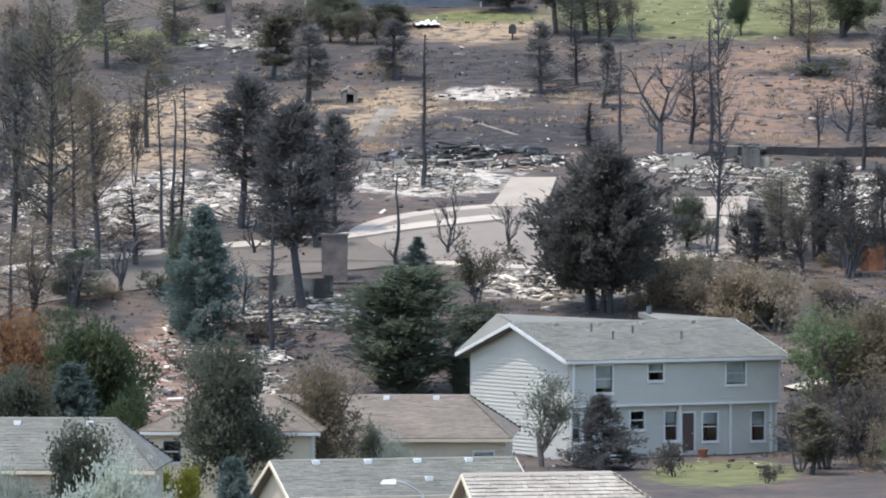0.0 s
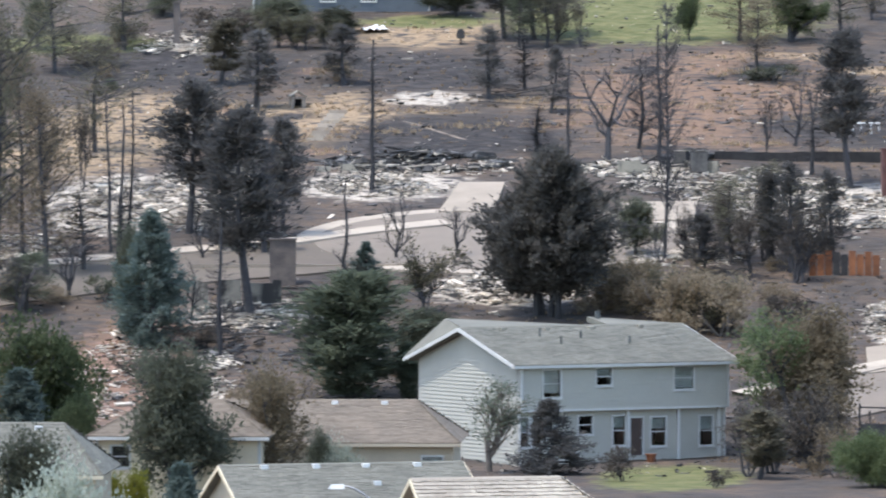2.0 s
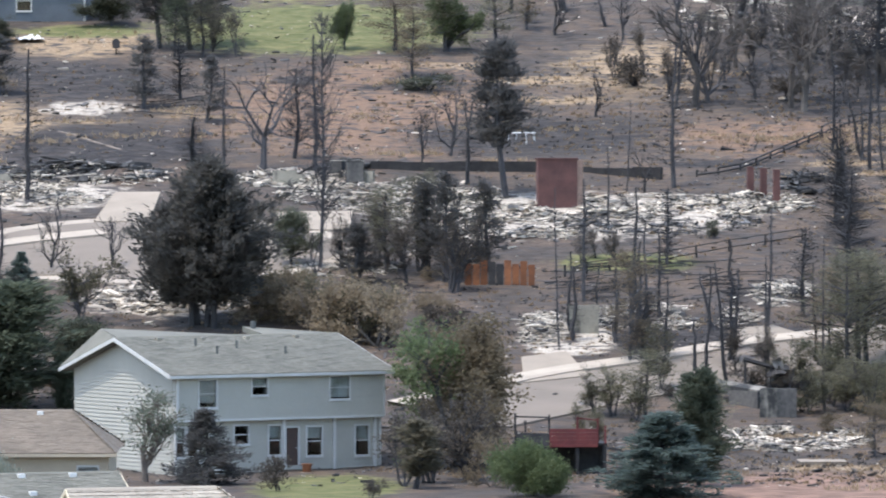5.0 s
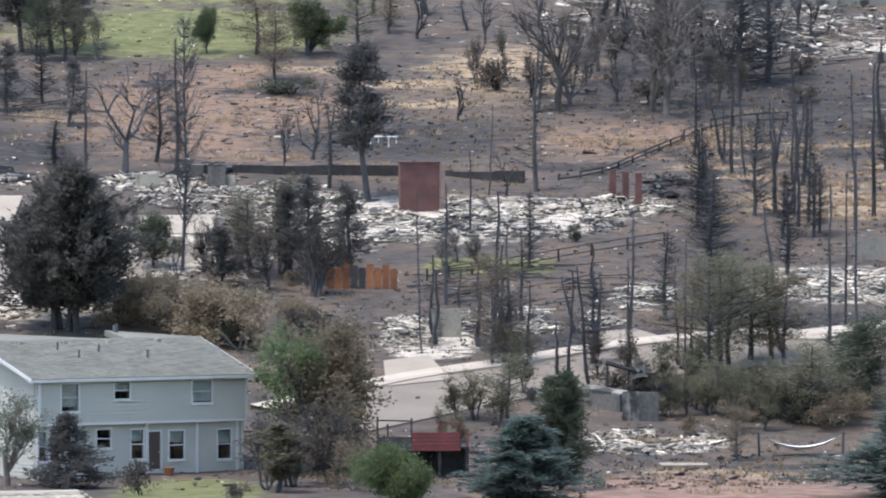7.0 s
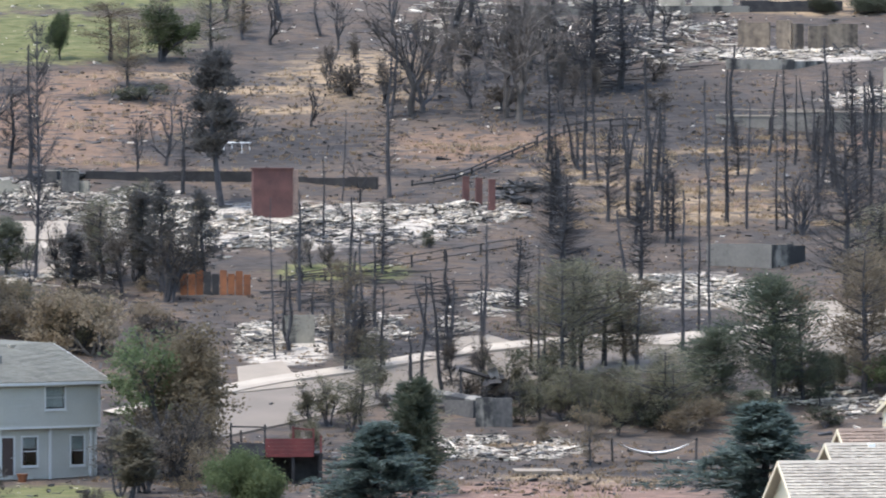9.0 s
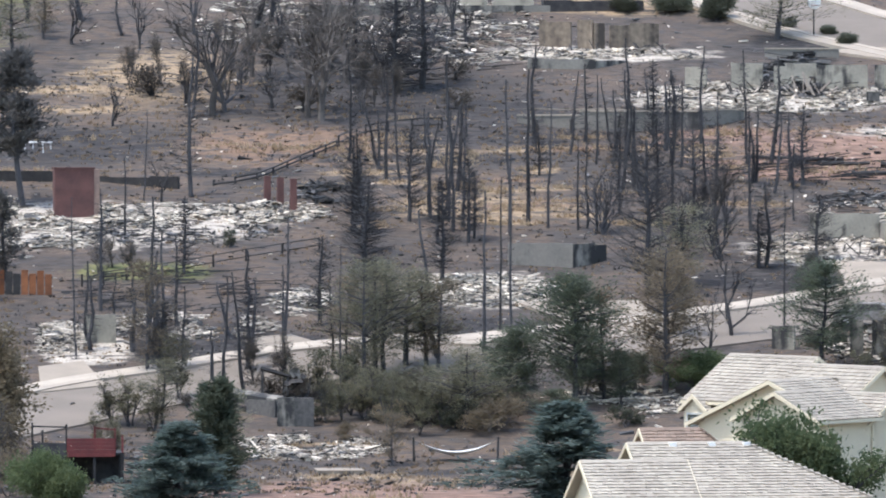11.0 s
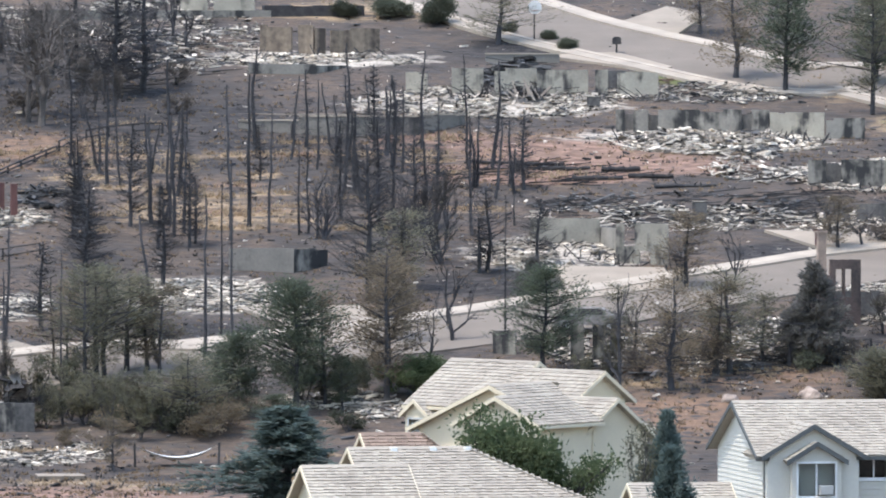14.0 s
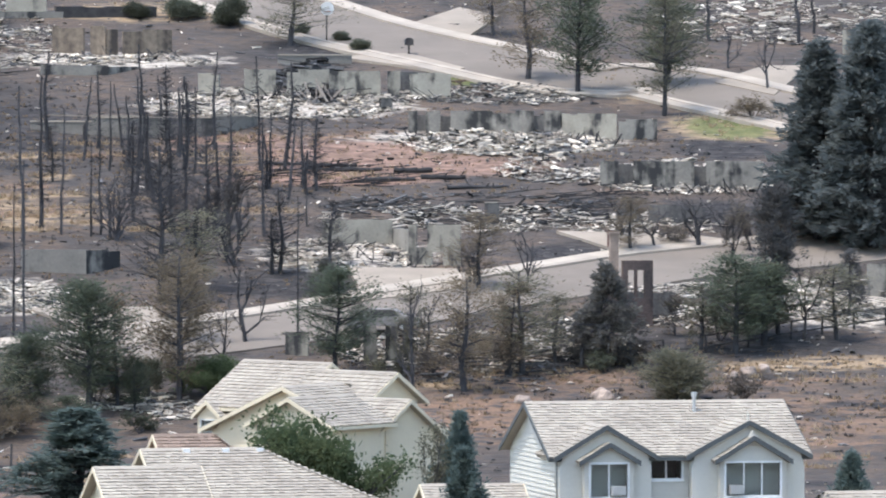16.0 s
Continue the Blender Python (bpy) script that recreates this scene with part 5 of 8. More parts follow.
            part("frame", Shape().box(-0.1, 0, -0.07, 0.1, 0, hh + 0.1).box(ww, ww + 0.1, -0.07, 0.1, 0, hh + 0.1).box(0, ww, -0.07, 0.1, hh, hh + 0.1).data(), trim, d)
            part("leaf", Shape().box(0.004, ww - 0.004, 0.02, 0.07, 0.004, hh - 0.004).box(0.1, ww - 0.1, 0.008, 0.02, 0.15, hh * 0.42).box(0.1, ww - 0.1, 0.008, 0.02, hh * 0.5, hh - 0.15).data(), DOOR_WOOD, d, "dark brown panelled door")
            part("door_handle", Shape().beam((ww - 0.08, 0.02, hh * 0.46), (ww - 0.08, -0.05, hh * 0.46), 0.03, 0.035, 8).data(), METAL, d)
        else:
            wide_bar = 1 if o[1] - o[0] > 1.2 else 0
            window(root, o[0], o[2], o[1] - o[0], o[3] - o[2], trim if len(o) < 7 else o[6], 0 if wide_bar else 1, wide_bar, o[5] if len(o) > 5 else 0)
    for vx, vd in vents:
        k = vd / (depth / 2 + over)
        v = Shape().box(vx - 0.15, vx + 0.15, -over + run * k - 0.15, -over + run * k + 0.15, eave - drop + 0.17 + lift * k - 0.05, eave - drop + 0.17 + lift * k + 0.13)
        part("roof_vent", v.data(), vent or WHITE, root, "small sheet-metal roof vent")
    return root


def front_gable(root, xc, half, eave, rise, back, wall, roof, trim, depth_out=0.0, down=0.0, over=0.35, course=0.14, wide=0.33, thick=0.02, seed=5, openings=(), lap=True):
    """A cross gable on the front: its wall set out by depth_out, two slopes that run back, and rake boards."""
    make = lapped_wall if lap else flat_wall
    shape = [(0, eave - down), (half, eave - down + rise), (2 * half, eave - down)]
    w = part("gable_wall", make(2 * half, shape, [o[:4] for o in openings], *((0.21,) if lap else ())), wall, root)
    w.matrix_local = pose(xc - half, -depth_out - 0.05, down)
    for o in openings:
        window(w, o[0], o[2], o[1] - o[0], o[3] - o[2], o[4], 0, o[5], o[6])
    if depth_out > 0.2:
        for xx in (xc - half, xc + half - 0.1):
            part("side_wall", Shape().box(xx, xx + 0.1, -depth_out + 0.13, -0.04, down, eave).data(), wall, root)
        part("floor_of_bay", Shape().box(xc - half, xc + half, -depth_out - 0.04, -0.04, down - 0.12, down - 0.003).data(), trim, root)
    run = half + over
    lift = rise * run / half
    y0 = -depth_out - over
    for side in (0, 1):
        x0 = xc - half - over if side == 0 else xc + half + over
        m = Matrix.Translation((x0, back, eave - (lift - rise) + 0.17)) @ Matrix.Rotation(-math.pi / 2, 4, "Z") if side == 0 else Matrix.Translation((x0, y0, eave - (lift - rise) + 0.17)) @ Matrix.Rotation(math.pi / 2, 4, "Z")
        tl, tr = (back - y0 - 0.3, 0.0)
        if side == 0:
            roof_slope(root, m, back - y0, run, lift, roof, course, wide, thick, seed, 0.0, 0.0)
        else:
            roof_slope(root, m, back - y0, run, lift, roof, course, wide, thick, seed + 1, 0.0, 0.0)
        xa, xb = x0, xc
        za, zb = eave - (lift - rise) + 0.17, eave + rise + 0.17
        b = Shape().hexa([(xa, y0 - 0.05, za - 0.2), (xb, y0 - 0.05, zb - 0.2), (xb, y0, zb - 0.2), (xa, y0, za - 0.2)],
                         [(xa, y0 - 0.05, za + 0.02), (xb, y0 - 0.05, zb + 0.02), (xb, y0, zb + 0.02), (xa, y0, za + 0.02)])
        part("rake_board", b.data(), trim, root)


# ---- roads ----
disc("turning_circle", "grey asphalt turning circle at the road's end", -35.90, 486.50, 11.6, 9.0, 0.112, ASPHALT, 0.0)
disc("kerb", "pale concrete kerb round the turning circle", -35.90, 486.50, 12.9, 10.2, 0.09, KERB, 0.86)
road("road", "grey asphalt road curving to the turning circle", [(-71.40, 463.11), (-68.12, 468.84), (-61.82, 473.59), (-54.59, 477.39), (-47.21, 480.54), (-41.92, 484.37), (-37.18, 487.02)], 8.4, right=False)
road("road", "grey asphalt road winding between the burnt lots", [(-15.53, 439.43), (-11.81, 443.14), (-7.38, 447.61), (-1.89, 451.37), (3.71, 455.62), (10.38, 458.68), (11.84, 457.44), (17.92, 460.20), (28.98, 466.10), (36.13, 470.87), (41.67, 475.26), (51.82, 482.39), (57.47, 486.13), (66.97, 490.22), (72.87, 493.36)], 7.6, right=False)
road("road", "pale grey asphalt road climbing the hillside", [(32.23, 594.87), (38.28, 581.57), (43.76, 570.32), (51.14, 559.97), (58.34, 550.66), (63.13, 551.12), (67.97, 544.47), (72.36, 538.39), (77.25, 530.96)], 8.4)
slab("driveway", "pale concrete driveway up to a burnt lot", [(-40.39, 494.96), (-36.89, 494.99), (-36.86, 504.52), (-39.80, 504.50)])
slab("driveway", "pale concrete driveway up to a burnt lot", [(-28.63, 492.36), (-23.99, 492.39), (-24.1, 498.4), (-29.0, 498.0)])
slab("driveway", "pale concrete driveway of a burnt house", [(-11.81, 448.47), (-8.11, 450.28), (-9.55, 456.81), (-12.15, 455.26)])
slab("driveway", "pale concrete driveway of a burnt house", [(0.91, 458.70), (5.08, 460.56), (2.60, 464.18), (-0.09, 463.07)])
slab("driveway", "pale concrete driveway of a burnt house", [(21.73, 462.99), (24.85, 464.87), (23.95, 473.77), (16.37, 473.33)])
slab("driveway", "pale concrete driveway of a burnt house", [(36.82, 475.31), (43.78, 479.43), (43.40, 484.91), (36.72, 485.49)])
slab("driveway", "pale concrete driveway of a burnt house", [(54.36, 490.22), (61.99, 493.70), (59.13, 495.54), (50.89, 496.72)])
slab("driveway", "pale concrete driveway above the climbing road", [(47.77, 573.47), (51.41, 567.47), (54.82, 577.16), (52.20, 580.87)])
slab("driveway", "pale concrete driveway above the climbing road", [(67.59, 549.55), (71.20, 544.68), (75.19, 556.34), (71.91, 556.33)])
slab("driveway", "pale concrete driveway below the climbing road", [(41.34, 559.96), (48.98, 554.03), (50.32, 555.39), (46.76, 561.36)])

trail = smooth_line([(-45.99, 526.93), (-44.30, 525.10), (-42.56, 522.49), (-40.42, 519.51), (-38.76, 517.54)])
tagged(new("footpath", mesh_of("footpath", *strip(trail, -0.12, 0.12, 0.0, 3), PATH)), "narrow pale footpath across the burnt slope", "footpath", kind="structure")

# ---- houses ----
GREY_OPENINGS = ((1.37, 2.42, 3.72, 5.22, "hole"), (4.68, 5.6, 4.32, 5.25, "hole"), (9.59, 10.77, 4.0, 5.24, "hole"),
                 (0.14, 0.62, 1.07, 2.6, "window", 0.45), (0.84, 1.44, 1.07, 2.6, "window", 0.45), (3.76, 4.6, 1.68, 2.63, "window", 0.0), (5.92, 6.66, 1.03, 2.58, "window", 0.4),
                 (7.0, 7.74, 0.42, 2.46, "door"), (8.31, 9.22, 0.94, 2.46, "window", 0.4), (11.39, 12.2, 0.9, 2.46, "window", 0.45))
grey = house("two-storey blue-grey sided house with a grey shingle roof", -29.81, 417.78, -0.3, 34, 13.0, 10.95, 5.49, 1.65, SIDING, GREY_SHINGLE, TRIM, over=0.6,
             front=GREY_OPENINGS, vents=((1.9, 5.6), (4.6, 5.5), (7.4, 5.5), (10.6, 5.6)), vent=SCORCHED)


def facet(root, a, b, c):
    """A three-cornered piece of roof, 0.3 m thick."""
    low = [(x, y, z - 0.3) for x, y, z in (a, b, c)]
    part("rear_roof", ([a, b, c, *low], [(0, 1, 2), (5, 4, 3), (0, 3, 4, 1), (1, 4, 5, 2), (2, 5, 3, 0)]), GREY_SHINGLE, root)


def upper_front(root):
    """The grey house's overhanging upper storey with its windows, the band under it, corner boards, rear roofs and pipes."""
    part("band", Shape().box(-0.04, 13.04, -0.38, -0.045, 2.93, 3.05).data(), TRIM, root, "white band under the upper storey")
    panes = ((1.37, 2.42, 0.67, 2.1, 0.85), (4.68, 5.6, 1.27, 2.15, 0.5), (9.59, 10.77, 0.95, 2.14, 0.95))
    up = part("upper_storey", lapped_wall(13.0, [(0, 2.3), (13.0, 2.3)], [p[:4] for p in panes], 0.21, 0.28), SIDING, root)
    up.matrix_local = pose(0, -0.34, 3.05)
    for x0, x1, z0, z1, blind in panes:
        window(up, x0, z0, x1 - x0, z1 - z0, TRIM, 1, 0, blind)
    for x0 in (-0.05, 12.91):
        part("corner_board", Shape().box(x0, x0 + 0.14, -0.4, -0.382, 3.05, 5.3).data(), TRIM, root)
    for x0 in (6.74, 9.92, 12.5):
        part("corner_board", Shape().box(x0, x0 + 0.14, -0.19, -0.05, 0, 2.925).data(), TRIM, root)
    facet(root, (-0.3, 5.52, 7.32), (7.7, 5.52, 7.32), (0.84, 9.5, 7.69))
    facet(root, (-0.6, 11.5, 5.6), (-0.35, 5.7, 7.3), (0.84, 9.5, 7.68))
    facet(root, (8.9, 5.52, 7.32), (13.6, 5.52, 7.32), (8.97, 8.0, 7.7))
    for px, py in ((4.2, 2.6), (5.9, 3.4), (3.6, 3.9), (8.4, 2.4)):
        z = 5.6 + 0.3 * (py + 0.6)
        part("roof_pipe", Shape().beam((px, py, z - 0.3), (px, py, z + 0.32), 0.06, 0.06, 8).data(), GREY_TRIM, root)
    part("roof_pipe", Shape().beam((9.3, 7.4, 7.2), (9.3, 7.4, 8.0), 0.16, 0.16, 8).data(), GREY_TRIM, root)


upper_front(grey)
patio = new("patio", mesh_of("patio", *Shape().box(6.9, 11.2, -2.2, -0.3, -0.5, 0.1).data(), CONCRETE))
patio.matrix_world = grey.matrix_basis.copy()
tagged(patio, "pale concrete patio slab behind the grey house", "patio", kind="structure")
house("tan single-storey house with a tan shingle roof", -43.04, 385.00, 2.45, 2, 12.3, 9.0, 2.9, 1.75, TAN, TAN_SHINGLE, TAN, hips=(0, 2.0), lap=False, over=0.4, front=((10.8, 11.75, 1.3, 2.2, "window", 0.3, TRIM),), vents=((6.2, 4.5), (8.7, 4.5))).location.z = -0.3
house("beige house with a grey shingle roof", -34.58, 326.00, 3.04, 22, 10.2, 7.2, 2.45, 1.75, TAN, GREY_SHINGLE, CREAM, lap=False, over=0.35, vents=((1.6, 3.7), (3.9, 3.7), (6.1, 3.7), (8.4, 3.7), (6.2, 2.3)), seed=9).location.z = 0.05
house("beige house with a weathered cedar shake roof", -24.92, 306.00, 4.24, 20, 7.6, 6.0, 2.85, 1.8, TAN, SHAKE, CREAM, hips=(0, 1.8), lap=False, over=0.4, course=0.26, wide=0.22, thick=0.045, seed=12).location.z = 0.2
house("beige house with a grey shingle roof", -51.90, 335.00, 3.47, 2, 9.6, 8.0, 3.6, 1.85, TAN, GREY_SHINGLE, CREAM, hips=(0, 1.7), lap=False, over=0.4, vents=((3.6, 3.9), (6.8, 3.9)), seed=14).location.z = 0.1
house("cream sided house with a tan shingle roof", -47.24, 375.00, 3.07, 0, 8.0, 8.0, 3.7, 1.4, CREAM, TAN_SHINGLE, TRIM, hips=(2.2, 2.2), over=0.45, front=((0.75, 1.6, 2.2, 3.2, "window", 0.0, TRIM),), seed=15).location.z = -0.3
SHAKES = dict(course=0.26, wide=0.22, thick=0.05)
house("cream house with a weathered cedar shake roof", 18.14, 345.00, 2.72, 9, 9.3, 8.6, 3.35, 2.1, CREAM, SHAKE, CREAM, hips=(0, 4.4), over=0.45, vents=((1.6, 4.5), (3.4, 4.5), (5.0, 4.5)), seed=17, **SHAKES).location.z = -0.3
house("rear part of the cream house with a brown shake roof", 18.59, 351.00, 4.98, 9, 3.6, 5.0, 4.55, 1.35, CREAM, BROWN_SHAKE, CREAM, hips=(0, 1.2), over=0.4, seed=16, **SHAKES).location.z = -0.3
house("low cream wing with a weathered cedar shake roof", 15.49, 338.00, 3.24, 9, 4.0, 6.6, 3.3, 1.75, CREAM, SHAKE, CREAM, over=0.4, seed=18, **SHAKES).location.z = -0.3
main = house("cream house with a weathered cedar shake roof", 22.85, 398.9, -0.3, -52, 6.0, 5.8, 5.57, 2.0, CREAM, SHAKE, CREAM, over=0.4, seed=19, **SHAKES)
front_gable(main, 0.95, 0.85, 5.0, 0.6, 1.6, CREAM, SHAKE, CREAM, depth_out=0.62, over=0.25, down=0.0, openings=((0.3, 1.4, 3.5, 4.75, TRIM, 0, 0.7),), **SHAKES)
house("cream rear wing with a shake roof", 27.0, 394.64, -0.3, -52, 5.6, 3.4, 6.05, 1.2, CREAM, SHAKE, CREAM, over=0.4, seed=22, **SHAKES)
house("cream two-storey wing with a shake roof", 27.9, 388.8, -0.3, -52, 3.9, 4.6, 4.36, 1.7, CREAM, SHAKE, CREAM, over=0.4, seed=24, **SHAKES)
wing = house("cream gabled wing with a shake roof", 29.8, 385.58, -0.3, 52, 6.6, 9.0, 4.69, 2.0, CREAM, SHAKE, CREAM, hips=(0, 1.6), over=0.45, seed=21, left=((2.9, 3.7, 3.7, 4.5),), **SHAKES)
house("low cream gabled porch with a shake roof", 27.90, 381.96, -0.3, 52, 5.0, 4.4, 5.18, 1.15, CREAM, SHAKE, CREAM, over=0.4, seed=26, **SHAKES)
white = house("white-sided two-storey house with shake roof and grey trim", 34.32, 335.00, 5.53, 7, 10.9, 9.2, 5.9, 2.0, WHITE_SIDING, SHAKE, GREY_TRIM, over=0.4, course=0.26, wide=0.22, thick=0.045,
              front=((4.2, 5.55, 4.92, 5.68, "window", 0.0, WHITE),), seed=23)
white.location.z = -0.3
front_gable(white, 2.05, 2.03, 5.9, 1.2, 2.9, WHITE_SIDING, SHAKE, GREY_TRIM, depth_out=0.5, over=0.3, course=0.26, wide=0.22, thick=0.045, lap=False)
front_gable(white, 8.4, 2.52, 5.9, 1.35, 2.9, WHITE_SIDING, SHAKE, GREY_TRIM, depth_out=0.5, over=0.3, course=0.26, wide=0.22, thick=0.045, lap=False)
front_gable(white, 2.1, 1.08, 5.72, 0.65, 0.0, WHITE_SIDING, SHAKE, GREY_TRIM, depth_out=0.95, down=3.4, over=0.28, course=0.26, wide=0.22, thick=0.045, openings=((0.27, 1.89, 0.8, 2.2, WHITE, 1, 0.0),), lap=False)
front_gable(white, 8.5, 1.46, 5.72, 0.88, 0.0, WHITE_SIDING, SHAKE, GREY_TRIM, depth_out=0.95, down=3.4, over=0.28, course=0.26, wide=0.22, thick=0.045, openings=((0.26, 2.66, 0.8, 2.2, WHITE, 2, 0.0),), lap=False)
part("roof_pipe", Shape().beam((7.0, 3.6, 7.3), (7.0, 3.6, 8.3), 0.08, 0.08, 8).beam((7.0, 3.6, 8.3), (7.0, 3.6, 8.5), 0.13, 0.13, 8).data(), METAL, white)
house("low outbuilding with a cedar shake roof", 29.01, 333.00, 4.00, 4, 3.9, 6.0, 3.3, 1.2, CREAM, SHAKE, CREAM, over=0.3, course=0.26, wide=0.22, thick=0.045, seed=25).location.z = -0.3
house("low outbuilding with a cedar shake roof", 45.62, 333.00, 3.42, 4, 5.0, 6.0, 2.8, 1.3, CREAM, SHAKE, CREAM, hips=(0.8, 0.8), over=0.3, course=0.26, wide=0.22, thick=0.045, seed=27).location.z = -0.3
bx = house("blue-sided house standing on the hill", -60.06, 568.99, 0.0, 0, 13.0, 8.0, 4.6, 1.8, BLUE, GREY_SHINGLE, TRIM, seed=29, front=((5.0, 6.0, 0.8, 2.2, "window", 0.0, TRIM), (8.0, 9.0, 0.8, 2.2, "window", 0.0, TRIM)))
bx.location.z = ground_z(bx.location.x, bx.location.y)


# ---- trees and shrubs ----
plant(P, -69.5, 484.0, 13.1, 3.4)
plant(T, -66.3, 477.2, 16.1, 4.9)
plant(TB, -63.0, 475.6, 10.9, 4.9)
plant(TB, -65.4, 482.3, 12.3, 3.5)
plant(B, -59.8, 482.4, 10.0, 2.1)
plant(B, -59.4, 487.6, 9.3, 1.8)
plant(B, -59.5, 485.0, 8.8, 1.4)
plant(PH, -55.7, 488.6, 9.5, 4.6)
plant(PH, -49.0, 463.6, 12.4, 5.4)
plant(PH, -49.6, 487.4, 7.3, 3.0)
plant(S, -54.1, 455.6, 7.9, 3.1)
plant(B, -49.8, 453.7, 8.0, 3.0)
plant(B, -45.4, 502.6, 9.8, 2.9)
plant(N, -41.9, 480.9, 5.2, 3.1)
plant(B, -44.6, 475.9, 5.8, 1.4)
plant(S, -43.3, 475.9, 2.1, 1.2)
plant(N, -38.2, 481.8, 3.5, 2.5)
plant(X, -38.7, 465.3, 5.4, 3.0)
plant(J, -31.4, 464.3, 9.8, 7.6)
plant(K, -27.1, 481.9, 3.8, 2.8)
plant(BP, -25.3, 481.1, 15.9, 3.5)
plant(N, -30.7, 512.1, 8.5, 7.1)
plant(B, -33.3, 512.7, 6.9, 1.3)
plant(C, -35.4, 515.2, 3.1, 4.5)
plant(P, -35.6, 529.6, 4.5, 2.3)
plant(P, -40.2, 534.8, 4.9, 2.9)
plant(P, -50.6, 539.7, 4.2, 2.9)
plant(P, -55.9, 531.6, 5.2, 3.7)
plant(Q, -59.3, 540.1, 4.5, 3.1)
plant(HB, -69.3, 546.6, 2.0, 4.4)
plant(X, -57.9, 554.0, 3.4, 2.1)
plant(X, -56.7, 554.6, 2.6, 1.8)
plant(X, -55.5, 553.8, 3.5, 1.6)
plant(X, -55.6, 553.7, 2.8, 1.9)
plant(X, -54.7, 553.6, 2.5, 2.1)
plant(X, -53.2, 553.4, 3.0, 1.6)
plant(K, -53.0, 560.2, 2.0, 3.3)
plant(T, -67.7, 553.3, 5.7, 4.4)
plant(K, -66.5, 567.2, 2.5, 2.5)
plant(K, -73.9, 553.3, 4.0, 2.4)
plant(TD, -39.5, 554.4, 5.4, 2.4)
plant(PH, -40.8, 558.1, 6.4, 4.0)
plant(P, -38.6, 557.6, 6.0, 3.6)
plant(PH, -37.0, 559.0, 6.2, 3.4)
plant(T, -37.5, 554.4, 4.6, 3.2)
plant(TB, -22.2, 546.2, 5.0, 3.0)
plant(G, -20.0, 556.7, 4.4, 3.8)
plant(G, -27.5, 557.4, 3.5, 1.8)
plant(B, -17.1, 508.0, 5.5, 2.6)
plant(N, -20.3, 516.6, 3.9, 1.9)
plant(P, -23.1, 481.1, 2.8, 2.4)
plant(O, -57.4, 404.0, 8.8, 4.4)
plant(G, -53.5, 402.0, 9.1, 6.7)
plant(S, -53.3, 392.0, 6.2, 3.3)
plant(G, -49.9, 386.0, 5.6, 3.1)
plant(K, -55.8, 390.0, 6.4, 4.0)
plant(P, -63.4, 465.7, 3.2, 2.4)
plant(K, -43.2, 372.0, 8.7, 4.4)
plant(K, -55.7, 457.9, 7.0, 2.0)
plant(KB, -39.2, 379.0, 7.5, 4.1)
plant(V, -41.1, 441.6, 7.0, 6.9)
plant(K, -37.6, 449.1, 3.9, 3.9)
plant(G, -37.2, 450.6, 3.1, 2.9)
plant(V, -37.7, 441.6, 3.2, 1.9)
plant(W, -41.5, 318.0, 5.3, 5.5)
plant(W, -45.7, 318.0, 4.8, 3.2)
plant(Y, -43.8, 360.0, 2.8, 1.4)
plant(S, -36.8, 320.0, 5.3, 2.1)
plant(K, -43.9, 326.0, 6.7, 3.1)
plant(W, -35.2, 372.0, 3.6, 2.4)
plant(HB, -41.2, 380.0, 4.7, 1.9)
plant(K, -36.1, 372.0, 4.5, 1.3)
plant(PO, -30.9, 412.0, 5.4, 3.0)
plant(SB, -27.4, 410.0, 3.9, 3.5)
plant(HB, -23.4, 404.0, 1.9, 1.8)
plant(R, -26.7, 465.5, 3.5, 4.7)
plant(R, -23.5, 462.3, 4.2, 5.7)
plant(R, -20.7, 459.2, 4.3, 5.0)
plant(X, -26.0, 465.1, 2.8, 1.8)
plant(X, -24.3, 465.4, 3.9, 1.8)
plant(HB, -18.4, 398.6, 1.0, 1.3)
plant(M, -14.6, 424.0, 8.7, 7.4)
plant(XD, -13.6, 414.0, 5.6, 3.9)
plant(XD, -19.2, 480.4, 5.9, 2.4)
plant(P, -17.3, 477.1, 6.7, 2.8)
plant(P, -14.8, 480.4, 5.6, 2.6)
plant(XD, -21.0, 482.1, 5.2, 3.1)
plant(P, -23.2, 477.0, 3.6, 2.8)
plant(N, -25.4, 478.7, 3.3, 2.1)
plant(R, -27.5, 467.2, 3.1, 4.1)
plant(B, -10.0, 458.9, 9.4, 0.7)
plant(B, -5.5, 461.0, 9.0, 1.5)
plant(B, -4.7, 462.2, 6.6, 1.3)
plant(C, -5.1, 454.8, 4.1, 4.0)
plant(PH, -14.4, 503.8, 10.0, 4.2)
plant(B, -17.3, 512.5, 4.5, 2.6)
plant(N, -20.3, 514.5, 4.5, 1.5)
plant(B, -6.7, 505.7, 5.9, 0.6)
plant(B, -3.6, 506.8, 9.3, 2.9)
plant(N, -1.5, 536.7, 6.7, 5.4)
plant(N, -9.1, 531.7, 3.7, 2.7)
plant(B, -7.7, 493.5, 5.2, 0.9)
plant(N, -5.5, 505.3, 3.3, 2.6)
# flat dark shrub added over the painted shadow patch
plant(H, -21.0, 541.4, 1.2, 3.5)
plant(S, -3.7, 400.0, 4.3, 4.2)
plant(GS, -10.2, 400.0, 3.0, 3.0)
plant(XD, -17.0, 409.0, 4.6, 2.8)
plant(XD, -15.8, 412.0, 5.4, 3.2)
plant(Q, -16.4, 407.0, 3.6, 2.6)
plant(R, -12.4, 408.0, 3.2, 2.6)
plant(X, -7.6, 440.5, 3.2, 1.9)
plant(X, -6.5, 440.5, 3.3, 2.1)
plant(X, -5.2, 438.5, 3.0, 1.6)
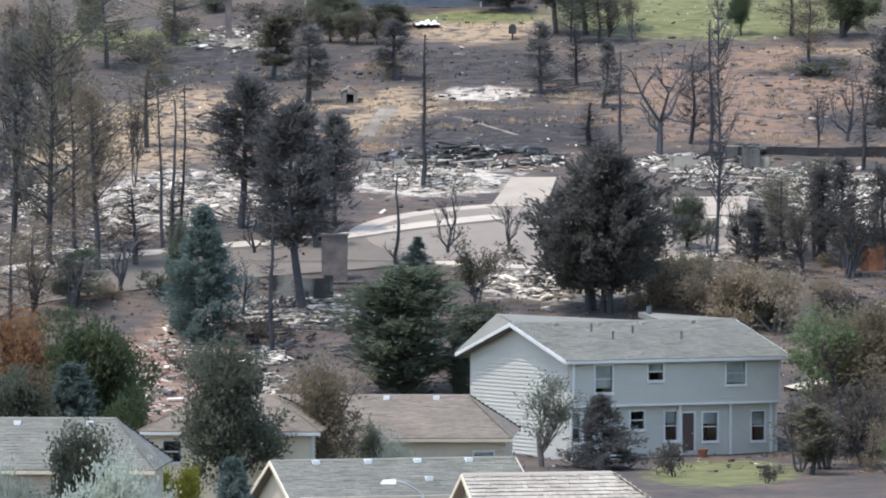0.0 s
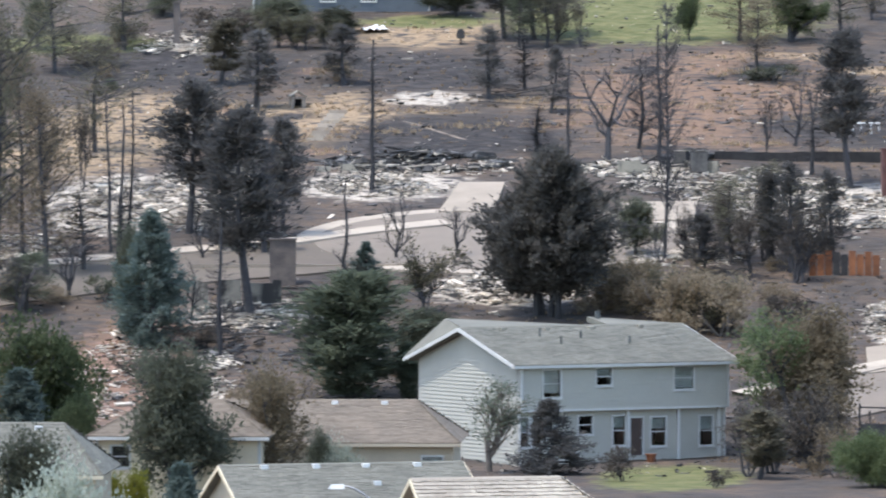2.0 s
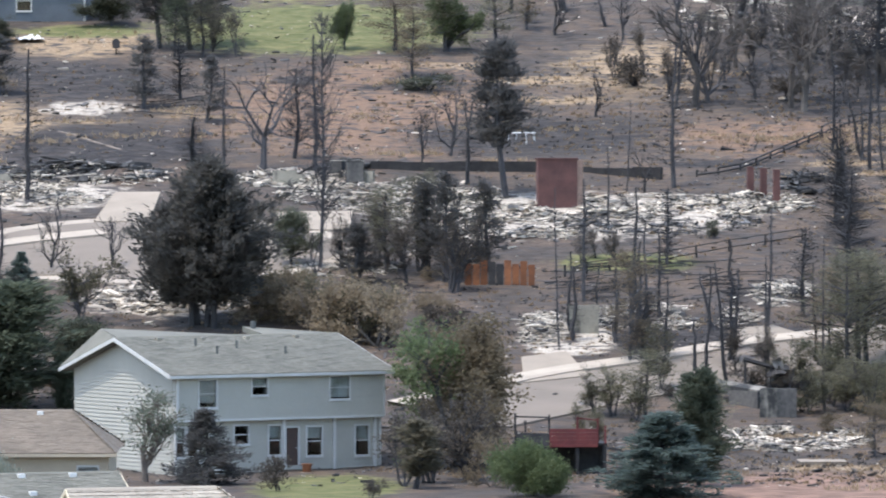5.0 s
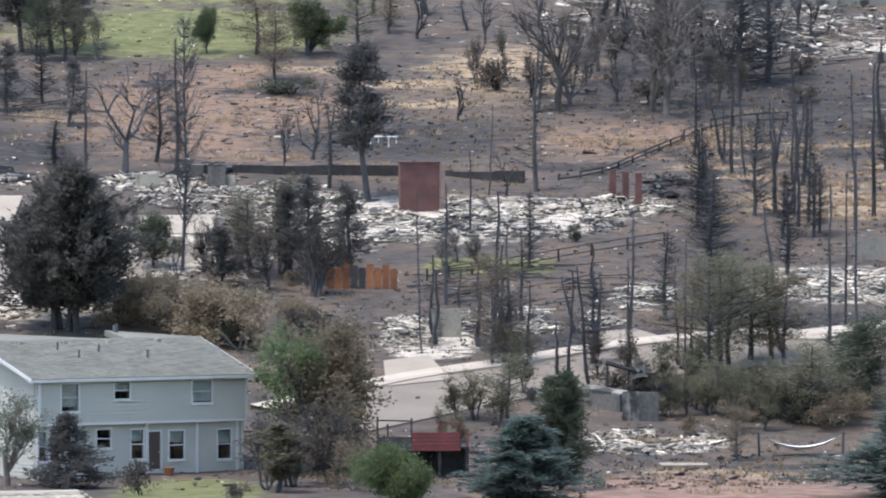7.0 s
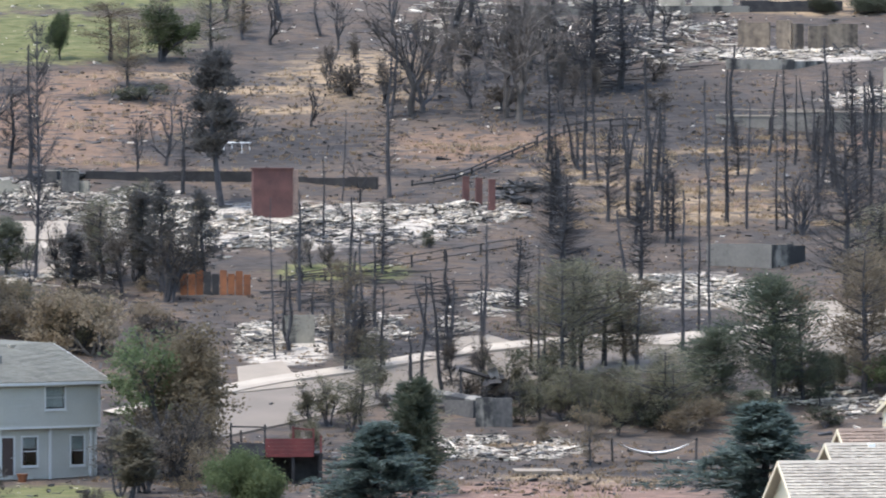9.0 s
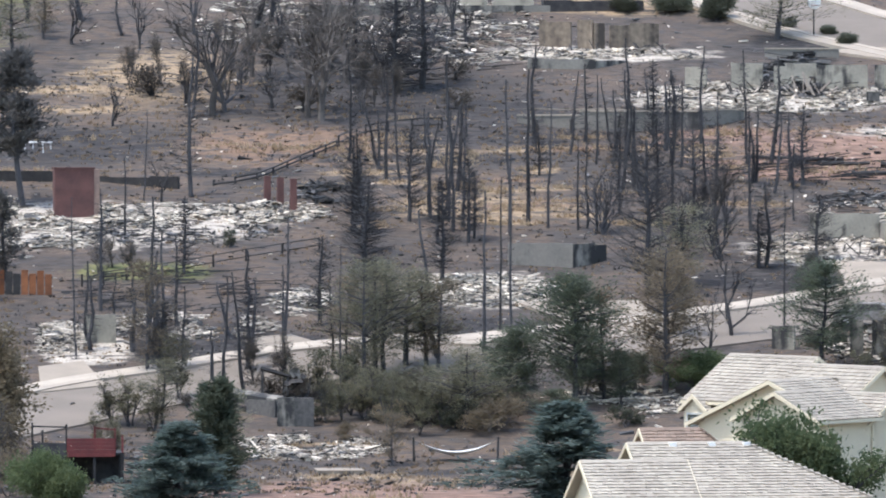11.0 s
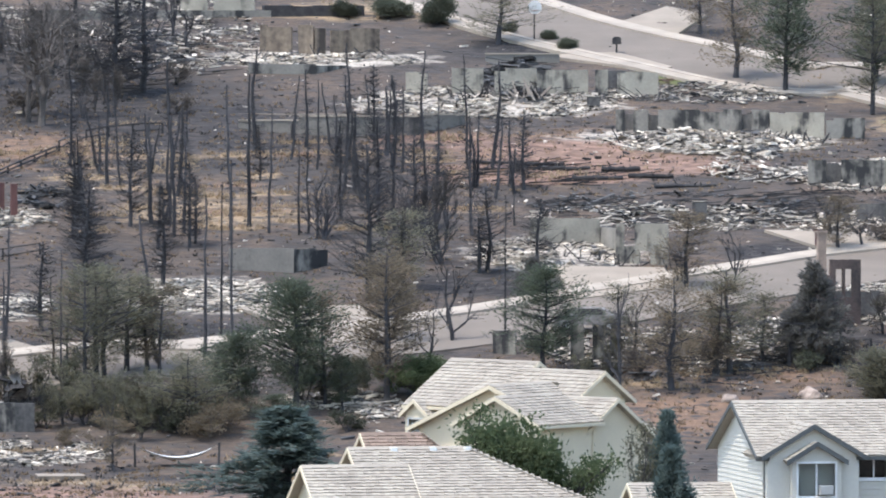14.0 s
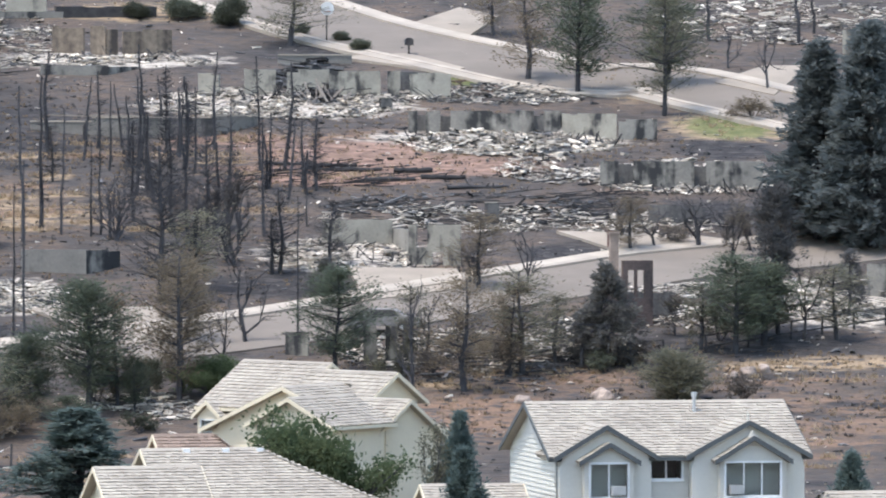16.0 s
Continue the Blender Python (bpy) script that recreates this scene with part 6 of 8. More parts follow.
plant(V, -1.6, 409.5, 5.9, 3.2)
plant(C, 7.3, 480.5, 6.3, 3.8)
plant(T, 7.5, 452.5, 6.7, 4.3)
plant(XD, -9.1, 482.6, 2.4, 1.5)
plant(XD, -8.3, 484.4, 2.4, 1.3)
plant(XD, -7.1, 483.8, 2.4, 1.4)
plant(H, -0.9, 490.8, 1.2, 1.1)
plant(C, 10.5, 544.3, 8.9, 5.3)
plant(C, 12.2, 545.8, 8.6, 5.1)
plant(B, 8.0, 549.7, 7.6, 3.2)
plant(NB, 5.1, 533.6, 8.7, 8.1)
plant(NB, -2.3, 535.7, 8.7, 6.6)
plant(N, -2.3, 536.8, 8.2, 3.5)
plant(B, -3.7, 534.7, 6.2, 2.3)
plant(B, 8.7, 516.1, 4.0, 1.9)
plant(B, 11.9, 515.3, 3.6, 1.1)
plant(N, -7.7, 561.1, 4.5, 2.4)
plant(N, -12.6, 563.4, 4.5, 3.7)
plant(TB, -14.7, 565.7, 3.7, 2.5)
plant(T, -20.3, 556.5, 4.8, 3.8)
plant(C, 14.0, 492.3, 5.4, 2.5)
plant(B, 5.0, 454.5, 5.9, 1.0)
plant(B, -1.3, 448.5, 6.8, 1.3)
plant(B, -0.1, 448.5, 7.1, 1.3)
plant(X, -3.8, 447.0, 4.5, 2.3)
plant(B, 8.8, 517.3, 4.0, 1.3)
plant(B, 12.0, 515.5, 4.2, 1.5)
plant(B, 13.7, 529.9, 2.7, 0.8)
plant(B, 14.9, 527.9, 2.3, 0.8)
plant(B, 18.0, 498.6, 9.8, 1.6)
plant(B, 19.2, 496.7, 8.0, 1.1)
plant(B, 21.6, 521.4, 5.6, 1.1)
plant(B, 21.1, 496.2, 6.1, 0.9)
plant(B, 21.7, 496.7, 6.7, 0.9)
plant(BP, 24.5, 475.9, 9.6, 6.2)
plant(NM, 29.0, 496.6, 5.2, 3.4)
plant(B, 28.8, 516.8, 5.8, 1.1)
plant(BP, 28.6, 498.0, 6.1, 4.3)
plant(B, 29.9, 498.5, 8.4, 1.8)
plant(B, 33.4, 511.6, 5.1, 1.3)
plant(B, 34.4, 508.1, 5.3, 1.3)
plant(B, 25.6, 520.8, 4.5, 1.1)
plant(B, 24.6, 523.4, 4.8, 1.1)
plant(B, 23.2, 517.8, 6.0, 1.0)
plant(B, 28.1, 517.8, 5.3, 1.0)
plant(B, 16.7, 494.4, 9.9, 1.4)
plant(B, 15.8, 464.1, 10.9, 1.0)
plant(B, 15.1, 464.9, 9.4, 0.9)
plant(B, 13.9, 457.9, 10.0, 1.3)
plant(B, 11.3, 457.9, 8.8, 1.7)
plant(C, 7.3, 489.1, 5.8, 3.9)
plant(B, 5.4, 451.1, 8.2, 0.7)
plant(C, 12.0, 491.8, 4.3, 2.5)
plant(C, 14.4, 493.5, 4.3, 2.1)
plant(T, 8.0, 453.8, 6.4, 3.9)
plant(T, 10.5, 455.6, 5.6, 3.6)
plant(TD, 18.8, 446.2, 7.2, 4.5)
plant(TB, 24.4, 450.9, 7.2, 4.6)
plant(TD, 15.4, 444.3, 4.6, 3.5)
plant(X, 11.0, 440.0, 4.0, 2.0)
plant(X, 12.5, 442.4, 2.9, 2.7)
plant(X, 13.8, 441.6, 2.9, 2.1)
plant(X, 7.0, 446.5, 2.3, 2.2)
plant(X, 8.5, 446.4, 2.5, 1.9)
plant(X, 9.5, 445.9, 2.3, 2.1)
plant(X, 5.2, 444.7, 2.0, 1.7)
plant(X, 5.9, 443.1, 2.4, 1.7)
plant(X, 6.9, 444.9, 2.3, 1.4)
plant(S, 16.4, 404.0, 5.1, 5.6)
plant(TB, 8.0, 429.2, 2.9, 1.9)
plant(K, 22.4, 449.5, 2.4, 2.0)
plant(G, 26.1, 448.7, 2.6, 3.3)
plant(R, 14.0, 440.6, 1.9, 2.9)
plant(TD, 33.7, 455.1, 6.1, 4.1)
plant(TB, 40.8, 450.7, 6.6, 4.9)
plant(N, 37.7, 450.0, 7.4, 2.3)
plant(T, 44.6, 455.2, 6.0, 5.0)
plant(SK, 49.9, 457.0, 6.0, 3.6)
plant(SK, 34.6, 478.0, 2.2, 2.2)
plant(TB, 44.3, 479.4, 4.7, 3.8)
plant(N, 28.9, 464.0, 6.4, 3.4)
plant(B, 31.9, 462.9, 9.0, 0.7)
plant(B, 35.0, 498.8, 2.5, 0.7)
plant(G, 26.1, 370.0, 6.8, 6.3)
plant(X, 32.3, 376.0, 6.5, 2.0)
plant(S, 34.0, 378.0, 6.0, 1.8)
plant(S, 29.5, 326.0, 6.7, 2.1)
plant(TB, 54.4, 551.3, 7.2, 5.2)
plant(TD, 57.4, 545.8, 8.1, 5.2)
plant(T, 38.5, 565.6, 4.4, 5.3)
plant(RB, 39.6, 569.7, 0.9, 1.0)
plant(RB, 42.2, 567.1, 0.8, 1.0)
plant(RB, 43.4, 562.6, 1.0, 1.3)
plant(RB, 28.0, 577.2, 1.2, 1.8)
plant(RB, 31.4, 577.0, 1.5, 2.5)
plant(RB, 34.6, 573.6, 2.3, 2.2)
plant(TB, 53.7, 569.9, 5.0, 3.7)
plant(N, 27.2, 458.6, 4.7, 2.0)
plant(T, 62.6, 537.6, 8.4, 4.3)
plant(R, 68.5, 536.1, 2.0, 3.1)
plant(SD, 67.4, 494.3, 12.6, 6.0)
plant(SD, 70.6, 491.6, 14.2, 6.8)
plant(TD, 57.9, 460.8, 5.7, 5.0)
plant(PH, 61.2, 466.0, 8.9, 3.1)
plant(XD, 62.7, 490.7, 2.8, 1.6)
plant(XD, 64.0, 493.2, 2.9, 1.5)
plant(XD, 65.2, 491.8, 3.1, 1.7)
plant(N, 56.7, 491.8, 3.2, 3.2)
plant(N, 61.6, 493.5, 3.2, 2.9)
plant(JB, 52.9, 448.1, 2.7, 4.4)
plant(HB, 56.5, 447.0, 1.8, 2.0)
plant(S, 48.6, 345.0, 5.6, 2.0)
plant(B, 75.8, 566.1, 5.7, 1.7)
plant(B, 69.4, 567.5, 5.5, 2.5)
plant(N, 69.4, 556.3, 4.1, 2.4)
plant(P, 66.1, 471.1, 4.1, 2.1)
plant(B, 77.5, 570.5, 4.2, 1.3)

plant(B, 13.7, 508.8, 5.9, 2.6)
plant(C, 36.5, 511.0, 5.3, 2.6)
plant(C, 27.4, 523.8, 6.0, 2.2)
plant(B, 27.3, 497.6, 6.6, 2.3)
plant(B, 35.6, 512.0, 4.4, 2.4)
plant(C, 26.3, 497.3, 7.5, 2.6)
plant(C, 28.4, 519.0, 5.8, 2.1)
plant(B, 19.4, 524.6, 6.8, 3.0)
plant(B, 32.1, 495.8, 7.6, 2.1)
plant(B, 25.5, 524.4, 7.3, 2.2)
plant(B, 25.7, 507.2, 5.9, 3.1)
plant(B, 35.8, 509.5, 3.0, 2.3)
plant(B, 25.4, 511.0, 4.7, 2.7)
plant(B, 14.1, 512.2, 4.5, 2.2)
plant(B, 30.6, 525.0, 6.7, 2.2)
plant(B, 28.1, 522.6, 4.7, 3.0)
plant(B, 33.2, 511.6, 3.6, 2.5)
plant(C, 30.5, 505.7, 4.6, 1.8)
plant(C, 19.3, 514.1, 3.7, 1.7)
plant(B, 34.9, 518.6, 7.1, 2.7)
plant(C, 24.6, 519.0, 3.2, 3.0)
plant(B, 6.8, 501.2, 4.3, 2.6)
plant(B, 13.8, 496.8, 6.6, 2.1)
plant(B, 2.0, 453.2, 6.5, 1.1)
plant(B, -1.9, 451.8, 3.1, 1.4)
plant(B, -6.7, 460.1, 4.8, 1.7)
plant(B, 0.1, 473.5, 3.3, 1.3)
plant(B, -8.8, 471.7, 7.4, 2.2)
plant(B, -9.2, 460.7, 4.4, 1.5)
plant(B, -5.5, 457.0, 5.5, 1.6)
plant(B, -7.8, 464.9, 3.6, 1.8)
plant(B, -0.8, 463.7, 3.4, 1.4)
plant(B, -5.3, 458.1, 6.4, 1.6)
plant(B, 0.4, 457.6, 4.8, 1.6)
plant(B, -3.6, 455.7, 4.8, 1.9)
plant(B, -4.2, 467.2, 5.4, 2.0)
plant(B, -9.4, 462.6, 4.9, 2.2)
plant(B, 2.2, 463.8, 7.0, 2.1)
plant(B, -6.8, 461.6, 3.5, 2.1)
plant(N, 4.9, 556.5, 4.6, 3.8)
plant(B, 1.8, 573.1, 4.9, 3.2)
plant(B, -9.0, 566.9, 2.8, 2.3)
plant(N, 12.2, 571.4, 3.6, 4.2)
plant(N, -16.1, 572.9, 5.3, 4.4)
plant(N, 2.2, 558.3, 5.7, 3.4)
plant(B, 0.6, 570.2, 4.9, 4.4)
plant(B, -14.8, 568.3, 3.0, 2.3)
plant(N, 15.9, 561.5, 4.4, 3.9)
plant(N, -3.8, 567.4, 5.5, 3.4)
plant(N, 15.0, 567.1, 5.7, 3.1)
plant(B, 7.9, 571.9, 4.3, 3.5)
plant(N, 13.4, 560.6, 4.5, 4.2)
plant(B, -12.0, 573.1, 4.1, 3.8)
plant(T, 12.3, 439.4, 4.6, 3.8)
plant(X, 7.9, 437.5, 4.1, 1.6)
plant(X, 9.7, 437.7, 3.5, 1.6)
plant(TD, 18.7, 444.9, 7.2, 4.2)

plant(G, 25.8, 449.7, 2.5, 3.9)
plant(TB, 43.8, 454.8, 5.3, 3.6)
plant(T, 26.9, 479.1, 4.9, 4.5)
plant(C, 12.0, 480.0, 6.3, 3.1)
plant(C, 7.4, 486.0, 5.4, 3.5)
plant(X, 14.4, 447.9, 3.2, 1.7)
plant(X, 16.1, 449.9, 2.5, 1.5)
plant(X, 2.8, 447.2, 2.7, 1.8)
plant(X, 4.3, 447.2, 3.4, 1.8)
plant(X, 5.2, 446.8, 2.9, 1.7)
plant(NB, 29.4, 491.1, 6.1, 3.9)
plant(C, 31.8, 484.1, 3.5, 2.8)
plant(N, 44.2, 480.6, 3.8, 2.4)
plant(R, 13.5, 438.7, 2.5, 3.8)
plant(H, 21.5, 440.1, 1.3, 2.2)
plant(TB, 5.8, 453.9, 5.5, 2.3)
plant(C, 4.4, 467.3, 5.4, 3.0)
plant(C, -0.0, 454.8, 5.3, 3.0)
plant(XD, 0.4, 450.7, 3.4, 1.6)
plant(XD, 2.3, 452.1, 3.5, 1.3)
plant(C, -3.9, 482.2, 4.9, 2.1)
plant(XD, -23.9, 481.4, 4.1, 1.8)
plant(XD, -21.8, 483.0, 4.1, 1.7)
plant(XD, -16.9, 482.9, 3.8, 1.5)
plant(XD, -15.3, 482.1, 4.3, 1.5)
plant(P, -18.4, 478.7, 5.9, 2.4)
plant(X, -27.4, 468.5, 3.8, 2.0)
plant(X, -25.2, 467.3, 3.4, 2.0)
plant(R, -23.1, 460.9, 4.0, 4.7)
plant(R, -24.5, 462.4, 3.4, 3.7)
plant(X, -22.5, 460.3, 3.5, 2.1)
plant(X, -21.4, 459.8, 3.6, 2.1)
plant(X, -20.3, 460.4, 3.7, 2.0)
plant(R, -28.4, 465.6, 2.7, 3.4)
plant(XD, -12.5, 419.1, 4.3, 2.4)
plant(X, -8.3, 431.9, 2.8, 1.1)
plant(X, -7.3, 431.6, 3.2, 1.1)
plant(T, -1.0, 430.6, 4.1, 2.5)
plant(XD, -72.3, 507.6, 12.6, 4.1)
plant(XD, -71.0, 517.3, 11.0, 4.9)
plant(XD, -66.7, 502.7, 6.4, 1.8)
plant(XD, -64.2, 502.3, 6.3, 2.0)
plant(C, -60.9, 477.3, 4.9, 3.5)
plant(N, -60.7, 469.0, 4.1, 3.8)
plant(N, -62.8, 462.5, 4.1, 3.4)
plant(C, -50.2, 482.5, 7.0, 3.9)
plant(PH, -52.9, 486.0, 6.4, 2.8)
plant(N, -52.6, 462.7, 4.4, 3.0)

plant(N, -53.9, 480.8, 4.2, 2.8)
plant(C, -58.8, 477.3, 4.9, 3.1)
plant(N, -44.0, 469.3, 3.4, 2.7)
plant(N, -39.2, 472.6, 2.7, 2.4)
plant(C, -37.9, 538.0, 4.3, 2.7)
plant(XD, -36.9, 556.4, 4.6, 1.8)
plant(XD, -35.1, 554.5, 4.3, 1.7)
plant(N, -16.5, 527.6, 5.4, 3.4)
plant(HB, -61.6, 560.2, 2.0, 4.9)
plant(K, -57.2, 561.3, 2.7, 4.9)
plant(K, -45.0, 567.2, 2.9, 3.7)
plant(N, -22.6, 477.7, 4.8, 2.4)
plant(XD, -19.7, 476.1, 5.2, 2.8)
plant(XD, -16.9, 474.4, 5.8, 3.1)
plant(N, -44.6, 453.5, 4.6, 2.6)
plant(N, 39.2, 458.4, 4.7, 2.7)
plant(XD, 41.2, 455.8, 4.4, 1.7)
plant(XD, 43.8, 454.5, 3.6, 1.8)
plant(T, 46.9, 458.3, 4.0, 3.0)
plant(P, 48.9, 461.4, 2.7, 3.0)
plant(X, 35.8, 451.4, 2.7, 1.1)
plant(X, 37.5, 452.0, 3.1, 1.4)
plant(N, 47.1, 477.7, 4.9, 3.1)
plant(N, 43.9, 481.1, 2.8, 2.1)
plant(P, 48.3, 457.0, 3.0, 2.3)
plant(XD, 54.9, 466.0, 3.3, 2.0)
plant(XD, 57.5, 464.5, 3.5, 2.3)
plant(Q, 60.1, 464.7, 4.4, 3.7)
plant(N, 62.5, 464.6, 5.8, 3.1)
plant(N, 54.9, 495.4, 3.2, 4.3)
plant(N, 63.3, 495.3, 3.6, 3.6)
plant(H, 4.0, 441.5, 1.1, 1.5)
plant(HB, 15.4, 444.0, 1.4, 2.2)
plant(H, 5.6, 453.2, 1.7, 2.9)
plant(R, 5.5, 436.6, 1.2, 2.1)
plant(HB, 18.1, 443.8, 0.9, 1.3)
plant(R, 8.0, 440.8, 1.6, 2.8)
plant(H, 7.8, 445.7, 1.1, 1.4)
plant(H, 10.5, 452.8, 0.8, 0.9)
plant(H, 11.9, 439.7, 1.7, 2.2)
plant(H, -23.5, 461.7, 0.7, 0.9)
plant(R, -15.7, 481.5, 1.9, 2.3)
plant(R, -17.8, 468.2, 1.6, 2.6)
plant(HB, -18.1, 469.0, 0.7, 1.4)
plant(R, -20.7, 461.4, 1.5, 2.3)
plant(R, -18.5, 477.7, 1.0, 1.5)
plant(HB, -17.2, 462.3, 1.8, 2.9)
plant(HB, -28.6, 472.9, 1.6, 2.4)
plant(R, -64.6, 459.1, 1.1, 2.0)
plant(R, -61.9, 467.7, 1.4, 2.7)
plant(H, -61.1, 445.3, 1.3, 1.7)
plant(HB, -53.2, 445.3, 1.8, 3.1)
plant(H, -58.3, 468.2, 1.7, 2.3)
plant(HB, -50.8, 454.8, 1.6, 2.5)
plant(HB, -46.1, 441.6, 1.5, 1.7)
plant(H, -64.4, 468.8, 0.9, 1.5)
plant(R, -47.7, 441.4, 0.8, 1.1)
plant(R, 31.2, 452.2, 1.7, 2.4)
plant(H, 33.8, 461.1, 1.2, 2.0)
plant(R, 42.5, 460.1, 1.7, 2.5)
plant(H, 35.2, 462.2, 0.9, 1.0)
plant(H, 49.2, 456.2, 1.4, 2.5)
plant(HB, 39.4, 455.0, 1.6, 2.5)
plant(R, 51.5, 457.6, 1.1, 1.4)
plant(HB, 51.2, 457.0, 1.8, 3.1)
plant(HB, 1.3, 447.8, 1.5, 2.6)
plant(HB, 2.2, 455.9, 0.9, 1.5)
plant(H, 10.5, 467.3, 1.6, 2.1)
plant(HB, -3.3, 445.4, 0.8, 1.0)
plant(R, -51.4, 541.4, 1.9, 2.4)
plant(HB, -72.0, 557.0, 1.2, 2.1)
plant(H, -66.6, 537.7, 0.9, 1.3)
plant(HB, -68.4, 554.4, 1.1, 2.0)
plant(HB, -68.4, 556.7, 1.5, 2.7)
plant(R, -67.7, 542.4, 1.2, 1.6)
plant(HB, -77.9, 540.2, 1.8, 2.3)
plant(HB, 14.7, 549.1, 1.7, 2.0)
plant(HB, 1.4, 558.5, 2.2, 2.8)
plant(HB, -2.1, 544.3, 1.0, 1.7)
plant(HB, 3.9, 537.8, 1.8, 2.9)
plant(HB, 14.4, 538.2, 1.5, 2.3)
plant(HB, -6.5, 543.0, 2.2, 3.2)

plant(XD, -4.1, 540.1, 4.4, 1.8)
plant(XD, -1.5, 541.0, 4.3, 2.4)
plant(N, 9.6, 546.2, 5.8, 4.4)
plant(XD, -2.4, 557.2, 4.0, 1.3)
plant(XD, -1.1, 556.3, 3.7, 1.3)
plant(XD, 6.1, 553.4, 3.3, 1.3)
plant(XD, 7.7, 550.5, 2.8, 1.4)
plant(XD, 8.8, 538.5, 3.8, 1.4)
plant(XD, 10.2, 539.3, 3.3, 1.2)
plant(N, -0.4, 545.8, 3.1, 1.9)
plant(XD, 4.9, 555.0, 5.6, 2.3)
plant(XD, 7.2, 554.6, 5.6, 2.0)
plant(N, 3.0, 549.3, 4.3, 3.5)
plant(N, 1.7, 538.5, 3.0, 2.0)
plant(XD, 8.0, 536.2, 5.3, 1.6)
plant(XD, 10.0, 536.7, 4.0, 1.7)
plant(N, 1.8, 538.3, 3.4, 2.9)
plant(XD, -0.1, 548.3, 4.1, 1.7)
plant(XD, 1.6, 549.0, 3.5, 1.7)
plant(B, 22.8, 525.8, 5.3, 2.1)
plant(B, 24.5, 520.8, 4.5, 2.0)
plant(B, 28.6, 524.6, 5.1, 3.0)
plant(B, 22.0, 528.0, 3.2, 1.5)
plant(B, 27.4, 531.1, 4.0, 1.9)
plant(T, 6.9, 449.9, 7.3, 3.6)
plant(T, 9.3, 455.9, 5.6, 4.3)
plant(TB, 11.2, 455.1, 5.1, 3.0)
plant(TD, 14.8, 445.3, 3.9, 3.2)
plant(X, 10.7, 444.6, 2.9, 1.6)
plant(X, 11.9, 444.7, 3.3, 1.8)
plant(X, 12.8, 445.7, 3.5, 1.6)
plant(TB, 20.5, 446.8, 6.2, 2.9)
plant(TB, 24.1, 448.2, 8.5, 4.6)
plant(X, 4.5, 441.1, 2.8, 1.7)
plant(X, 5.4, 441.8, 2.7, 1.7)
plant(X, 6.7, 442.0, 2.3, 1.6)
plant(X, 7.1, 442.2, 3.6, 2.2)
plant(X, 8.2, 441.8, 3.1, 2.2)
plant(X, 9.7, 441.3, 3.1, 2.4)
plant(X, 9.1, 440.6, 3.2, 1.7)
plant(X, 10.2, 441.9, 2.5, 2.2)
plant(X, 11.6, 440.7, 2.7, 2.1)
plant(T, 12.9, 441.7, 3.0, 2.9)
plant(TD, 17.3, 440.9, 1.9, 2.9)
plant(TD, 21.4, 445.3, 3.2, 1.9)
plant(T, -18.7, 480.0, 6.1, 4.2)
plant(T, -21.1, 480.0, 5.2, 3.1)
plant(T, -4.7, 439.5, 3.8, 2.9)
plant(TB, -5.8, 454.4, 6.3, 3.0)
plant(TB, 25.4, 464.4, 4.9, 3.0)
plant(T, 38.4, 457.9, 4.7, 3.0)
plant(X, 19.4, 447.9, 2.9, 1.9)
plant(X, 20.4, 448.5, 2.6, 1.9)
plant(X, 21.6, 447.7, 2.7, 2.0)
plant(TB, -23.9, 556.9, 4.0, 4.4)
plant(T, -16.7, 559.2, 4.9, 3.6)
plant(XD, -8.1, 546.2, 3.6, 2.0)
plant(XD, -5.9, 547.2, 4.6, 1.5)
plant(NB, 4.2, 535.0, 8.5, 7.0)
plant(NB, 7.1, 547.9, 7.5, 6.4)
plant(BP, -28.9, 516.8, 6.0, 4.5)
plant(B, -27.4, 512.9, 8.9, 2.6)
plant(NB, 0.4, 550.1, 7.2, 5.6)
plant(T, -65.0, 515.4, 7.5, 4.1)
plant(TB, -74.3, 519.3, 8.4, 4.2)
plant(T, -71.5, 544.4, 6.4, 4.4)
plant(TB, -65.1, 462.5, 5.4, 3.7)
plant(N, -18.5, 517.6, 6.0, 3.0)
plant(BP, 6.7, 495.3, 6.1, 4.7)
plant(BP, 10.4, 499.0, 6.1, 4.3)
plant(BP, 32.3, 484.7, 5.3, 4.6)
plant(BP, 35.6, 486.4, 4.2, 3.9)
plant(NB, 5.0, 538.3, 8.6, 5.8)
plant(NB, 9.4, 546.9, 7.9, 5.9)
plant(N, 22.2, 495.3, 5.0, 2.5)
plant(N, 30.4, 495.2, 5.0, 3.2)
plant(T, 55.9, 461.6, 4.0, 3.7)
plant(TD, 59.9, 463.1, 4.7, 4.1)
plant(T, 64.5, 464.6, 4.4, 3.7)
plant(TD, 64.2, 549.6, 6.0, 4.8)
plant(N, 71.1, 547.3, 5.6, 3.2)
plant(B, 12.5, 499.5, 7.3, 1.5)
plant(B, 24.6, 509.1, 7.8, 2.1)
plant(B, 13.1, 495.5, 7.8, 1.4)
plant(B, 6.8, 519.2, 7.4, 1.9)
plant(B, 9.2, 512.6, 6.6, 1.4)
plant(B, 33.3, 517.8, 7.7, 1.9)
plant(B, 29.2, 498.3, 5.6, 1.6)
plant(B, 7.1, 497.9, 6.1, 2.1)
plant(B, 24.3, 508.2, 5.9, 1.3)
plant(B, 11.8, 500.0, 6.8, 1.7)
plant(B, 10.1, 512.0, 7.9, 0.9)
plant(B, 13.4, 511.5, 8.5, 1.7)
plant(B, 12.9, 499.1, 7.1, 1.2)

plant(TD, -62.9, 465.7, 3.4, 3.4)
plant(N, -65.1, 462.5, 4.4, 4.1)
